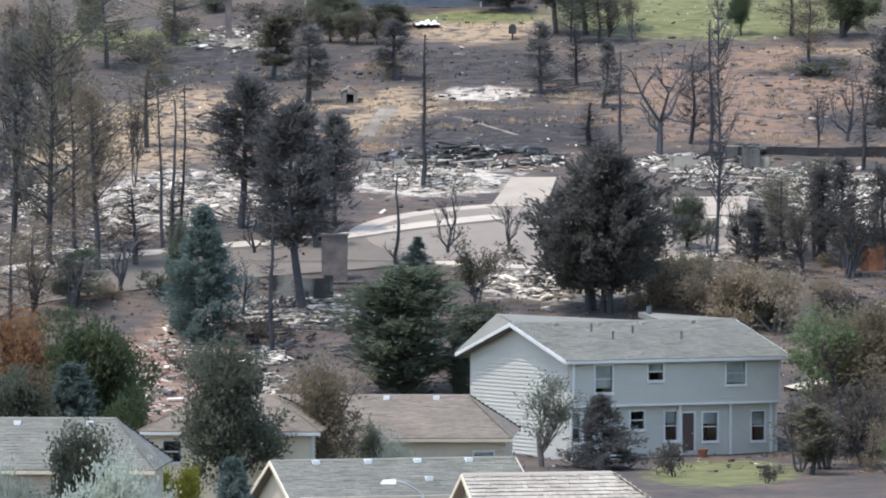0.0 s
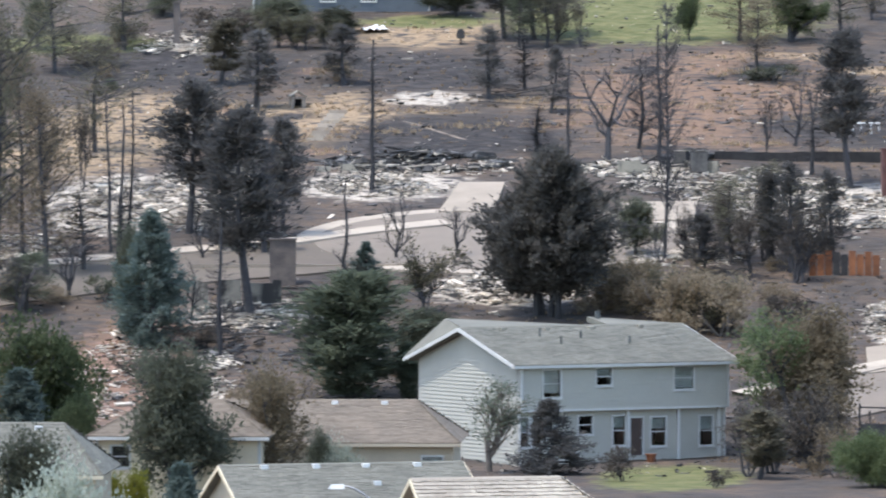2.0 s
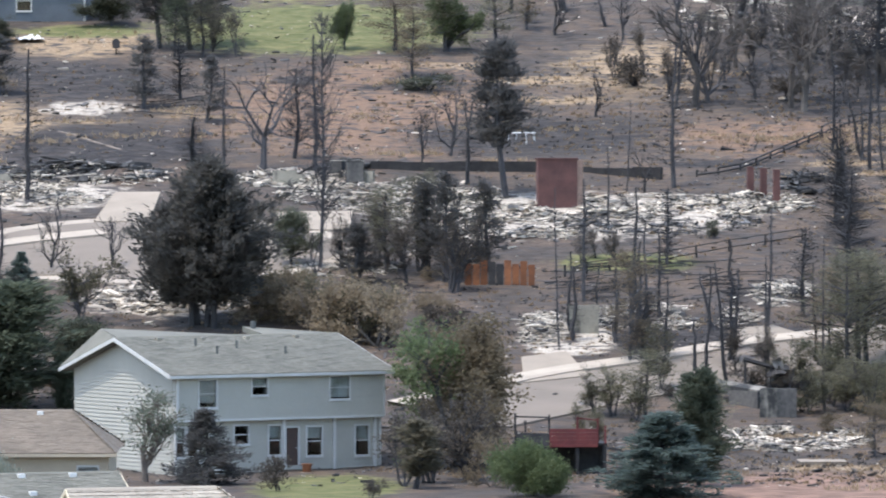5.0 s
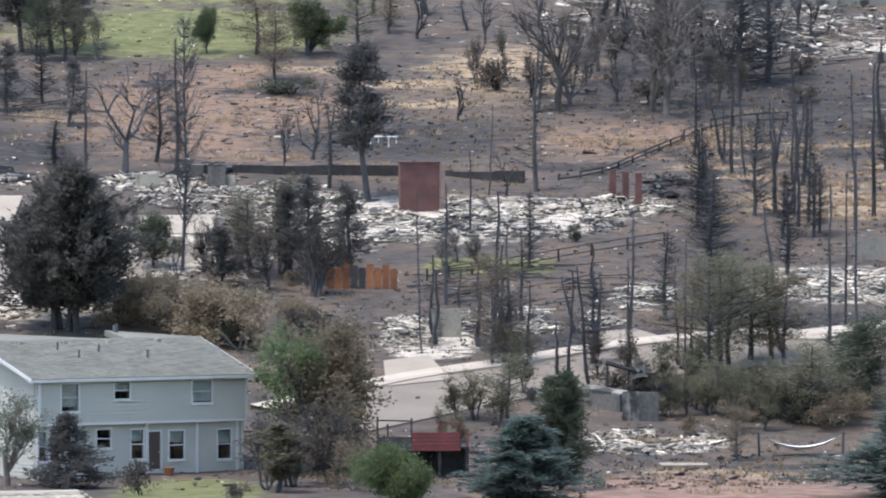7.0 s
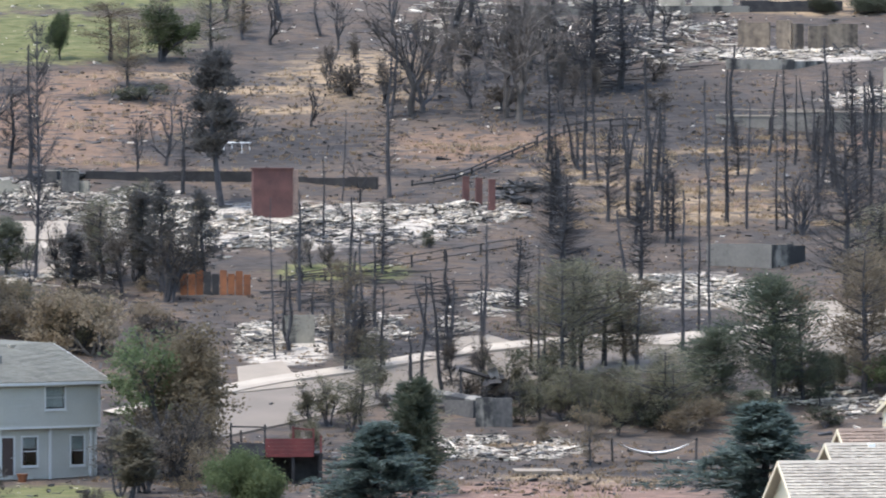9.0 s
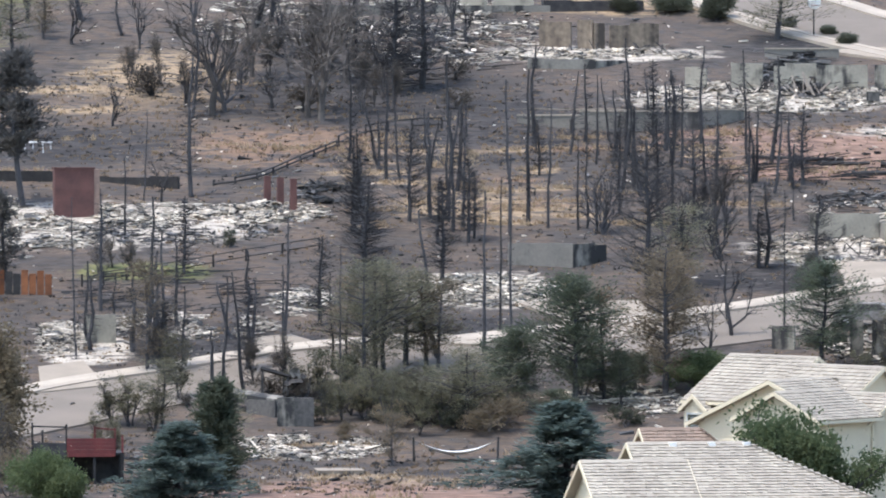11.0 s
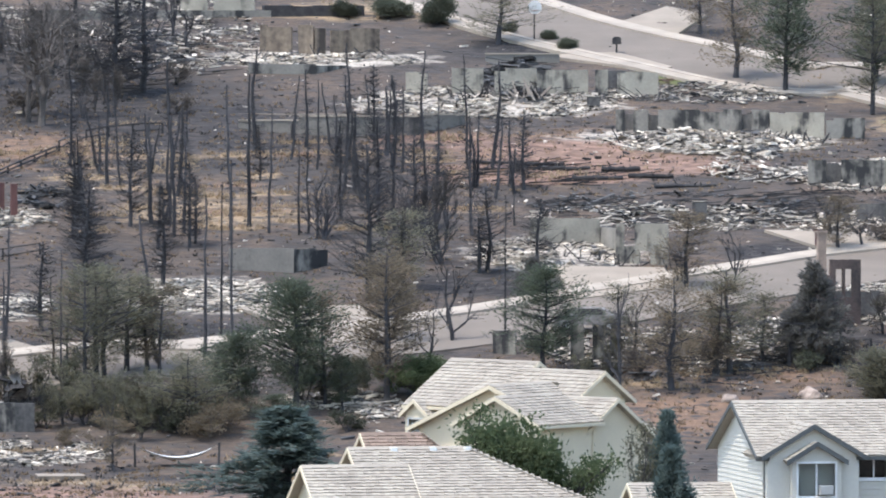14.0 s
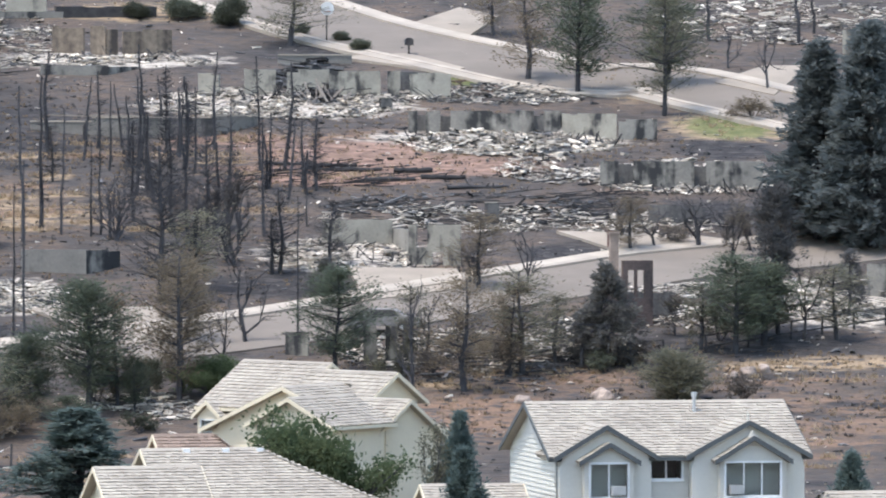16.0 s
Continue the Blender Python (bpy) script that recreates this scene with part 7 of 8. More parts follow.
plant(TB, -66.3, 460.8, 5.1, 3.7)
plant(N, 59.4, 491.8, 3.9, 4.3)
plant(N, 61.4, 493.5, 3.2, 3.6)
plant(XD, 61.2, 489.1, 4.4, 2.3)
plant(XD, 63.5, 488.8, 3.9, 2.3)
plant(HB, 58.3, 493.6, 1.3, 2.5)
plant(TB, 55.0, 490.9, 3.4, 3.2)
plant(NM, 26.9, 488.2, 6.4, 4.2)
plant(NM, 29.5, 487.0, 5.6, 3.8)
plant(NM, 22.6, 494.6, 5.6, 3.4)
plant(C, 24.0, 501.0, 5.6, 2.4)

# ---- ruins ----
ASH_LABEL = "pale ash and broken rubble of a burnt house"
DARK_LABEL = "black charred debris of a burnt house"
rubble(ASH_LABEL, -44.8, 504.5, 4.8, 4.1, 1820, size=0.25, heap=0.3)
rubble(DARK_LABEL, -43.2, 511.7, 6.3, 3.1, 1092, DARK_RUBBLE, 0.48, 1.2)
rubble(ASH_LABEL, -42.7, 510.7, 6.3, 3.8, 416, RUBBLE, 0.36, 1.3)
rubble(ASH_LABEL, -34.0, 472.7, 4.5, 4.6, 2080, size=0.25, heap=0.4)
rubble(ASH_LABEL, -49.4, 464.4, 3.7, 4.0, 1300, size=0.25, heap=0.5)
rubble(ASH_LABEL, -61.8, 498.4, 3.3, 8.2, 1300, size=0.28, heap=0.6)
rubble(ASH_LABEL, -56.1, 500.3, 5.1, 11.1, 1560, size=0.28, heap=0.7)
rubble(ASH_LABEL, -70.8, 494.6, 2.2, 9.0, 650, size=0.28, heap=0.6)
rubble(ASH_LABEL, -66.8, 484.0, 4.2, 4.3, 520, size=0.28, heap=0.4)
rubble(ASH_LABEL, -55.3, 448.7, 2.6, 13.7, 910, size=0.25, heap=0.4)
rubble(ASH_LABEL, -50.0, 445.9, 1.9, 9.0, 650, size=0.28, heap=0.4)
rubble(DARK_LABEL, -47.9, 456.5, 4.0, 6.2, 650, DARK_RUBBLE, 0.30, 0.4)
rubble(ASH_LABEL, -63.5, 555.6, 3.6, 5.7, 650, size=0.25, heap=0.5)
rubble(ASH_LABEL, -27.8, 509.8, 4.8, 2.9, 780, size=0.33, heap=0.8)
rubble(DARK_LABEL, -25.3, 511.8, 2.2, 3.1, 312, DARK_RUBBLE, 0.54, 1.6)
rubble(ASH_LABEL, -21.6, 504.4, 7.3, 5.6, 1820, size=0.28, heap=0.6)
rubble(ASH_LABEL, -14.0, 494.4, 4.7, 7.2, 1820, size=0.30, heap=0.6)
rubble(ASH_LABEL, -5.1, 500.7, 7.3, 4.0, 1820, size=0.28, heap=0.5)
rubble(DARK_LABEL, -5.1, 495.3, 7.2, 3.6, 780, DARK_RUBBLE, 0.30, 0.5)
rubble(ASH_LABEL, 1.4, 501.6, 4.0, 3.3, 1170, size=0.28, heap=0.7)
rubble("grey rubble heap beside the brick pillars", 5.2, 507.8, 2.0, 3.0, 338, DARK_RUBBLE, 0.48, 1.5)
rubble(ASH_LABEL, -11.1, 464.1, 2.0, 4.7, 676, size=0.25, heap=0.4)
rubble(ASH_LABEL, -3.8, 467.3, 5.8, 4.0, 1300, size=0.25, heap=0.4)
rubble(ASH_LABEL, 3.4, 473.8, 2.1, 4.1, 650, size=0.28, heap=0.5)
rubble(ASH_LABEL, 3.4, 434.4, 4.6, 3.6, 1500, size=0.24, heap=0.2)
rubble(ASH_LABEL, -24.2, 482.1, 4.2, 3.4, 520, size=0.25, heap=0.3)
rubble(ASH_LABEL, -19.0, 436.8, 1.9, 3.0, 312, DARK_RUBBLE, 0.30, 0.6)
rubble(ASH_LABEL, 14.6, 477.6, 4.5, 5.0, 2340, size=0.28, heap=0.6)
rubble(ASH_LABEL, 14.1, 570.5, 7.4, 16.8, 2080, size=0.30, heap=0.7)
rubble(DARK_LABEL, 9.8, 561.1, 6.5, 11.6, 910, DARK_RUBBLE, 0.42, 0.7)
rubble(ASH_LABEL, 1.3, 572.9, 5.0, 9.7, 650, size=0.28, heap=0.5)
rubble(ASH_LABEL, 25.0, 558.6, 7.7, 2.8, 1040, size=0.28, heap=0.5)
rubble(ASH_LABEL, 36.1, 542.5, 9.1, 6.1, 2860, size=0.30, heap=0.6)
rubble(DARK_LABEL, 39.1, 551.3, 2.8, 7.8, 520, DARK_RUBBLE, 0.54, 1.6)
rubble(ASH_LABEL, 50.6, 527.4, 7.6, 4.4, 2300, size=0.36, heap=1.1)
rubble(ASH_LABEL, 51.4, 545.8, 7.1, 3.9, 1100, size=0.26, heap=0.4)
rubble("broken red brick among the grey rubble", 49.7, 548.7, 3.6, 3.1, 180, RED_RUBBLE, 0.24, 0.3)
rubble(DARK_LABEL, 51.4, 545.8, 7.1, 4.4, 500, DARK_RUBBLE, 0.32, 0.6)
rubble(ASH_LABEL, 53.6, 518.0, 4.6, 5.0, 520, size=0.30, heap=0.4)
rubble(ASH_LABEL, 36.9, 489.9, 5.0, 5.3, 1820, size=0.28, heap=0.5)
rubble(ASH_LABEL, 45.1, 501.5, 9.1, 4.6, 1300, size=0.28, heap=0.5)
rubble(DARK_LABEL, 45.3, 504.3, 9.2, 5.6, 910, DARK_RUBBLE, 0.36, 0.5)
rubble(ASH_LABEL, 40.5, 461.5, 6.4, 6.3, 1300, size=0.28, heap=0.5)
rubble(DARK_LABEL, 41.9, 458.4, 7.7, 6.2, 910, DARK_RUBBLE, 0.30, 0.5)
rubble(ASH_LABEL, 49.2, 464.6, 3.4, 6.4, 910, size=0.28, heap=0.5)
rubble(ASH_LABEL, 57.1, 474.5, 6.2, 6.7, 1300, size=0.28, heap=0.5)
rubble(ASH_LABEL, 66.1, 476.1, 4.9, 6.7, 1820, size=0.30, heap=0.6)
rubble(ASH_LABEL, 61.2, 515.5, 6.8, 6.0, 1500, size=0.33, heap=0.7)
rubble(ASH_LABEL, 57.3, 499.9, 6.6, 3.7, 780, size=0.28, heap=0.4)
rubble(ASH_LABEL, 76.5, 575.3, 10.5, 9.8, 1820, size=0.30, heap=0.6)
rubble(ASH_LABEL, 21.3, 446.5, 3.9, 4.5, 650, size=0.25, heap=0.4)
timbers("charred beams fallen among the ruins", -49.1, 465.2, 4.1, 8.0, 60)
timbers("charred beams fallen among the ruins", -4.9, 477.1, 6.9, 6.7, 90)
timbers("charred beams fallen among the ruins", 37.0, 515.8, 6.7, 3.9, 50, 3.0)
timbers("charred beams fallen among the ruins", 45.3, 504.3, 9.2, 5.6, 70)
timbers("charred beams fallen among the ruins", 41.7, 456.8, 7.3, 4.6, 60)
timbers("charred beams fallen among the ruins", 9.8, 558.8, 8.1, 13.8, 70, 3.0)
timbers("charred beams fallen among the ruins", 38.9, 549.1, 2.4, 6.7, 40, 2.5)
timbers("charred beams fallen among the ruins", 52.6, 508.4, 3.7, 9.5, 50, 2.5)
timbers("pale broken timbers of a burnt house", -63.2, 553.8, 2.8, 1.6, 44, 1.5, 2, PALE_TIMBER)
timbers("charred branches fallen on the slope", -40.5, 535.9, 2.3, 4.2, 14, 3.0)

ruin_wall(21.10, 562.73, 24.87, 561.34, 2.12, [(2.4, 2.9, 0, 9)], material=BOARDED, label="scorched brown boarded wall left standing")
ruin_wall(25.04, 561.34, 29.76, 562.73, 1.88, [(0.8, 1.2, 0, 9)], material=BOARDED, label="scorched brown boarded wall left standing")
lean_boards(20.21, 560.87, 30.39, 560.88, 40)
ruin_wall(33.94, 545.81, 39.90, 545.80, 1.75, [(2.2, 3.0, 0, 3)], material=SCORCHED)
ruin_wall(39.85, 545.14, 44.85, 545.14, 1.75, [(3.6, 4.1, 0, 9)], ragged=0.06)
# black backing added behind the gap so that it looks dark
ruin_wall(44.36, 546.89, 46.35, 546.89, 1.4, [], material=BLACKENED, label="added black wall that darkens the openings in front of it")
lean_boards(33.84, 544.28, 40.18, 544.27, 60, 2.0)
lean_boards(39.78, 544.27, 48.87, 543.83, 30)
lean_boards(37.2, 543.6, 40.2, 543.6, 26, 2.6, 3, "pale scorched planks leaning in a heap", TIMBER, 1.5)
lean_boards(50.0, 527.6, 55.0, 527.0, 22, 2.0, 5, "pale scorched planks leaning in a heap", TIMBER, 1.3)
rubble("heap of broken charred debris against the wall", 38.8, 543.6, 2.0, 1.4, 420, DARK_RUBBLE, 0.4, 1.6)
ruin_wall(45.49, 544.70, 48.35, 544.70, 1.7, [], ragged=0.06)
ruin_wall(30.69, 545.81, 32.11, 545.15, 1.62, [])


def retaining_wall(ax, ay, bx, by, h, label):
    """A low wall against the slope with a pale coping along its top."""
    w = ruin_wall(ax, ay, bx, by, h, [], material=WEATHERED, label=label, name="retaining_wall", ragged=0.02)
    part("coping", Shape().box(0, math.hypot(bx - ax, by - ay), -0.06, 0.34, h + 0.003, h + 0.1).data(), KERB, w, "pale concrete coping")


for ax, ay, bx, by in ((18.5, 532.6, 22.6, 530.4), (22.6, 530.4, 26.0, 529.4), (26.0, 529.4, 30.7, 530.0), (30.7, 530.0, 34.1, 534.1)):
    retaining_wall(ax, ay, bx, by, 1.35 if ax > 22 else 0.9, "curved grey retaining wall with a pale coping")
retaining_wall(37.1, 558.2, 42.4, 557.8, 0.6, "low grey retaining wall below the road")
ruin_wall(44.27, 531.51, 54.58, 529.81, 1.78, [(0.6, 1.2, 0, 9), (2.2, 2.9, 0, 9), (8.6, 9.3, 0, 9)], material=SOOTED)
lean_boards(44.03, 528.62, 58.24, 527.74, 70)
lean_boards(55.13, 510.69, 65.89, 509.83, 50)
lean_boards(35.58, 491.64, 43.58, 484.90, 40)
lean_boards(-52.94, 465.90, -47.14, 466.00, 24)
lean_boards(-51.37, 507.80, -40.32, 508.64, 40)
lean_boards(-30.00, 509.46, -22.97, 509.49, 40)
ruin_wall(54.66, 529.81, 58.27, 528.76, 1.78, [])
ruin_wall(58.43, 528.76, 61.06, 528.75, 1.39, [], material=SOOTED)
ruin_wall(55.41, 512.62, 66.07, 511.17, 1.87, [(1.2, 2.2, 0, 9), (6.2, 7.0, 0, 9)], material=SOOTED)
# two more black backings added to darken the openings in front
ruin_wall(55.5, 513.1, 66.1, 511.6, 1.6, [], material=BLACKENED, label="added black wall that darkens the openings in front of it", ragged=0.1)
ruin_wall(44.6, 532.1, 58.3, 529.4, 1.55, [], material=BLACKENED, label="added black wall that darkens the openings in front of it", ragged=0.1)
ruin_wall(55.13, 500.52, 60.91, 499.72, 1.24, [(1.5, 2.1, 0, 9)], material=BLACKENED)
ruin_wall(35.61, 493.06, 40.06, 493.02, 1.65, [])
ruin_wall(40.06, 493.02, 40.77, 489.47, 1.72, [], material=SOOTED)
ruin_wall(40.58, 487.19, 43.77, 486.29, 2.63, [(1.5, 2.2, 0, 0.9), (0.5, 1.2, 1.2, 9)])
ruin_wall(16.25, 485.11, 20.27, 484.40, 1.5, [], material=WEATHERED)
ruin_wall(20.27, 484.40, 22.47, 486.46, 1.51, [], material=SOOTED)
ruin_wall(-23.65, 512.90, -12.28, 511.96, 0.71, [], material=CHAR, label="low charred timber retaining wall", name="retaining_wall", ragged=0.05)
ruin_wall(-9.68, 511.97, -4.47, 509.49, 0.82, [], material=CHAR, label="low charred timber retaining wall", name="retaining_wall", ragged=0.05)
ruin_wall(-54.24, 477.39, -36.22, 478.97, 0.38, [], material=CONCRETE, label="low pale concrete wall beside the road", name="retaining_wall", ragged=0.02)
ruin_wall(-53.03, 466.71, -47.65, 467.60, 1.64, [(1.0, 1.6, 0, 9), (3.0, 3.4, 0, 9)], material=SOOTED)
ruin_wall(-55.83, 507.77, -51.28, 506.86, 0.63, [], material=SOOTED)
ruin_wall(-9.59, 462.53, -7.74, 462.53, 1.68, [])
ruin_wall(-25.50, 509.06, -23.24, 508.13, 0.89, [])
ruin_wall(31.07, 460.86, 32.38, 460.38, 1.44, [])
ruin_wall(35.52, 458.47, 38.52, 458.43, 2.20, [(0.8, 1.3, 0, 9), (2.0, 2.4, 0, 9)], material=SOOTED)
ruin_wall(66.33, 477.74, 69.30, 476.84, 2.03, [(1.2, 1.9, 0, 9)], material=SOOTED)
ruin_wall(4.65, 575.30, 22.47, 577.07, 0.8, [], material=SOOTED)
ruin_wall(15.81, 578.29, 21.22, 577.07, 2.01, [(2.0, 2.5, 0, 9)])
ruin_wall(78.46, 562.14, 81.53, 560.97, 1.97, [], material=SCORCHED)
ruin_wall(51.54, 573.48, 44.29, 577.12, 0.3, [], material=CHAR)

chimney("chimney", "wide red brick chimney standing alone in the ruins", -11.10, 500.71, 2.54, 1.1, 2.98, BRICK, 8, pale_side=True)
chimney("chimney", "sooty brown brick chimney standing alone", -48.16, 473.31, 1.59, 1.0, 2.69, GREY_BRICK, 6)
for px, py, ph in ((1.34, 505.95, 1.54), (2.17, 503.53, 1.90), (3.00, 501.68, 2.18)):
    chimney("brick_pillar", "red brick pillar standing in the ruins", px, py, 0.42, 0.42, ph, BRICK, 8, cap=False)
ruin_wall(52.0, 468.39, 53.9, 468.79, 4.0, [(0.35, 0.8, 1.7, 3.4), (0.95, 1.4, 1.7, 3.4)], material=CHARRED_BRICK, ragged=0.14, label="scorched brick wall with two empty window openings", name="ruined_wall")
ruin_wall(51.46, 470.35, 55.33, 470.94, 1.71, [], material=BLACKENED, ragged=0.5, label="blackened back wall of a burnt house", name="ruined_wall")
chimney("chimney", "tan brick chimney beside a ruined wall", 51.53, 469.04, 0.5, 0.6, 5.47, TAN_BRICK, 4, cap=True)
chimney("hearth", "sooty brick hearth at the foot of a chimney", 51.47, 468.56, 1.1, 0.7, 3.0, CHARRED_BRICK, 4, cap=False)
chimney("chimney", "tall sooty brick chimney still standing on the hill", -64.1, 555.1, 0.45, 0.5, 3.0, GREY_BRICK, 5)
chimney("chimney", "short red brick chimney stump", 53.88, 491.83, 0.50, 0.5, 1.00, BRICK, 0)
rail_fence("low charred log fence lying along the slope", [(-2.16, 510.28), (0.73, 512.67), (3.63, 518.81), (6.06, 523.88)], 0.45, 1.7, 2, stout=0.065)
rail_fence("charred post and rail fence across the slope", [(6.2, 524.2), (8.05, 528.03), (11.27, 530.29), (13.28, 530.7)], 0.75, 2.2, 2, stout=0.06)
rail_fence("charred post and rail fence beside the lawn", [(-10.10, 478.77), (-7.35, 480.46), (-3.89, 483.02), (-0.04, 486.46), (4.58, 489.94)], 0.75, 2.4, 2, stout=0.035)
rail_fence("charred post and rail fence below the slope", [(50.84, 458.55), (56.17, 460.80), (61.77, 464.66), (68.10, 468.57)], 1.1, 2.4, 2)
ruin_wall(21.97, 577.07, 29.41, 577.57, 0.85, [], material=CHAR, label="burnt trailer bed lying flat", name="burnt_trailer", ragged=0.05, thick=1.6)
# dark walls put in as the shadow below the slab's curved edge
ruin_wall(19.94, 553.35, 24.76, 553.35, 0.7, [], material=SOOTED, label="sooty retaining wall that stands for the shadow under the slab", name="retaining_wall", ragged=0.04)
ruin_wall(24.76, 553.35, 28.52, 557.66, 0.6, [], material=SOOTED, label="sooty retaining wall that stands for the shadow under the slab", name="retaining_wall", ragged=0.04)
ruin_wall(18.61, 538.06, 26.37, 536.99, 0.2, [], material=CONCRETE, label="low pale concrete edging", name="retaining_wall", ragged=0.02)
ruin_wall(-58.07, 521.81, -52.45, 521.44, 0.35, [], material=TIMBER, label="low timber terrace edging on the slope", name="terrace_edging", ragged=0.03)
ruin_wall(-56.37, 509.29, -50.82, 509.71, 0.4, [], material=CHAR, label="low charred terrace edging on the slope", name="terrace_edging", ragged=0.05)
ruin_wall(-49.61, 508.77, -44.83, 509.37, 0.5, [(1.0, 1.6, 0, 9)], material=SCORCHED)


# ---- smaller things ----
def on_ground(x, y, turn=0.0):
    return Matrix.Translation((x, y, ground_z(x, y))) @ Matrix.Rotation(radians(turn), 4, "Z")


def burnt_deck(x, y):
    root = thing("deck", on_ground(x, y, 4), "burnt dark red timber deck on charred posts", "deck")
    for px in (-2.4, -0.8, 0.9, 2.4):
        for py in (0.1, 2.4):
            part("post", Shape().box(px - 0.08, px + 0.08, py - 0.08, py + 0.08, -0.3, 1.55).data(), CHAR, root)
    part("deck_floor", Shape().box(-2.5, 2.5, 0, 2.6, 1.56, 1.66).data(), CHAR, root)
    for k in range(5):
        part("board", Shape().box(-0.6, 2.0, -0.05, -0.004, 1.45 + 0.2 * k, 1.64 + 0.2 * k).data(), RED_PAINT, root)
    part("joist", Shape().box(-2.4, -0.65, -0.04, 0.04, 1.5, 2.2).data(), CHAR, root)
    for px, hh in ((-2.45, 3.3), (-1.9, 2.9), (-0.62, 3.2), (0.9, 3.1), (2.0, 3.0), (2.4, 2.6)):
        part("rail_post", Shape().box(px - 0.05, px + 0.05, 0, 0.1, 1.66, hh).data(), RED_PAINT if px > 0.5 else CHAR, root)
    part("rail", Shape().beam((-2.45, 0.05, 3.1), (-0.6, 0.05, 3.05), 0.06, 0.05, 4).data(), CHAR, root)
    part("rail", Shape().beam((0.9, 0.05, 3.0), (2.0, 0.05, 2.9), 0.06, 0.05, 4).data(), RED_PAINT, root)
    part("back_wall", Shape().box(-1.6, 2.4, 2.62, 2.75, -0.3, 1.5).data(), CHAR, root)


burnt_deck(-9.07, 419.26)
rubble("charred debris lying on and beside the deck", -6.79, 429.29, 2.0, 2.0, 120, DARK_RUBBLE, 0.3, 1.0)


ruin_wall(2.7, 440.15, 3.79, 440.16, 1.6, [], material=BLACKENED, ragged=0.04, thick=0.5, label="fire-blackened concrete foundation block")
ruin_wall(1.72, 440.15, 2.7, 440.15, 1.62, [], material=SOOTED, ragged=0.04, thick=0.5, label="concrete foundation block with a black soot stain")
ruin_wall(-1.3, 444.6, 1.6, 442.4, 1.0, [(0.9, 1.6, -0.2, 0.7)], material=BLACKENED, ragged=0.05, label="blackened foundation wall under a floor slab")
slab("floor_slab", "scorched concrete floor slab of a burnt house", [(-1.4, 444.7), (1.7, 442.5), (2.1, 443.4), (-0.9, 445.6)], 1.0, SOOTED, 4)


def wreck(x, y, turn):
    """A burnt heap of bent sheet metal, pipes and a fallen beam."""
    root = thing("wreckage", on_ground(x, y, turn), "twisted black metal wreckage heaped on a burnt floor", "wreckage")
    rng = random.Random(8)
    for k in range(5):
        n = 5
        v = []
        for j in range(n + 1):
            for i in range(n + 1):
                a, b = i / n - 0.5, j / n - 0.5
                v.append((a * 1.1, b * 0.9, 0.16 * math.sin(5 * a + k) + 0.2 * noise.noise((a * 3, b * 3, k))))
        f = [(j * (n + 1) + i, j * (n + 1) + i + 1, (j + 1) * (n + 1) + i + 1, (j + 1) * (n + 1) + i) for j in range(n) for i in range(n)]
        m = len(v)
        sheet = part("metal_sheet", (v + [(p[0], p[1], p[2] - 0.02) for p in v], f + [tuple(i + m for i in reversed(q)) for q in f]), CHAR if k % 2 else CAR, root)
        sheet.matrix_local = pose(rng.uniform(-0.7, 0.7), rng.uniform(-0.4, 0.4), 0.9 + 0.2 * k, rng.uniform(-50, 50), rng.uniform(-40, 40), rng.uniform(0, 180))
    for k in range(7):
        a = Vector((rng.uniform(-1.1, 1.1), rng.uniform(-0.5, 0.5), 0.2))
        part("pipe", Shape().beam(a, a + Vector((rng.uniform(-0.9, 0.9), rng.uniform(-0.3, 0.3), rng.uniform(0.8, 1.7))), 0.05, 0.04, 6).data(), CHAR, root)
    part("beam", Shape().beam((-2.3, 0.1, 2.15), (0.2, 0.0, 1.45), 0.14, 0.11, 5).data(), CHAR, root)
    part("prop", Shape().beam((-2.2, 0.1, -0.2), (-2.2, 0.1, 2.1), 0.09, 0.07, 5).data(), CHAR, root)


wreck(3.1, 445.5, 5)
timbers("twisted charred beams of a fallen roof", 3.3, 448.5, 1.6, 1.8, 40, 1.8)


def panel_fence(x0, y0, x1, y1, h):
    """A row of scorched orange boards between posts."""
    n = 9
    root = thing("board_fence", on_ground(x0, y0), "scorched orange board fence with gaps", "fence")
    rng = random.Random(4)
    for i in range(n):
        a, b = i / n, (i + 0.86) / n
        if rng.random() < 0.14:
            continue
        ax, ay, bx_, by = (x1 - x0) * a, (y1 - y0) * a, (x1 - x0) * b, (y1 - y0) * b
        z = ground_z(x0 + ax, y0 + ay) - ground_z(x0, y0)
        t = h * rng.uniform(0.82, 1.05)
        part("board", Shape().hexa([(ax, ay, z - 0.2), (bx_, by, z - 0.2), (bx_, by + 0.03, z - 0.2), (ax, ay + 0.03, z - 0.2)], [(ax, ay, z + t), (bx_, by, z + t), (bx_, by + 0.03, z + t), (ax, ay + 0.03, z + t)]).data(), CHAR if rng.random() < 0.3 else RUST, root)
    part("rail", Shape().beam((0, 0.08, h * 0.7), (x1 - x0, y1 - y0 + 0.08, h * 0.7 + ground_z(x1, y1) - ground_z(x0, y0)), 0.05, 0.05, 4).data(), CHAR, root)


panel_fence(-16.17, 476.44, -11.81, 476.13, 1.5)


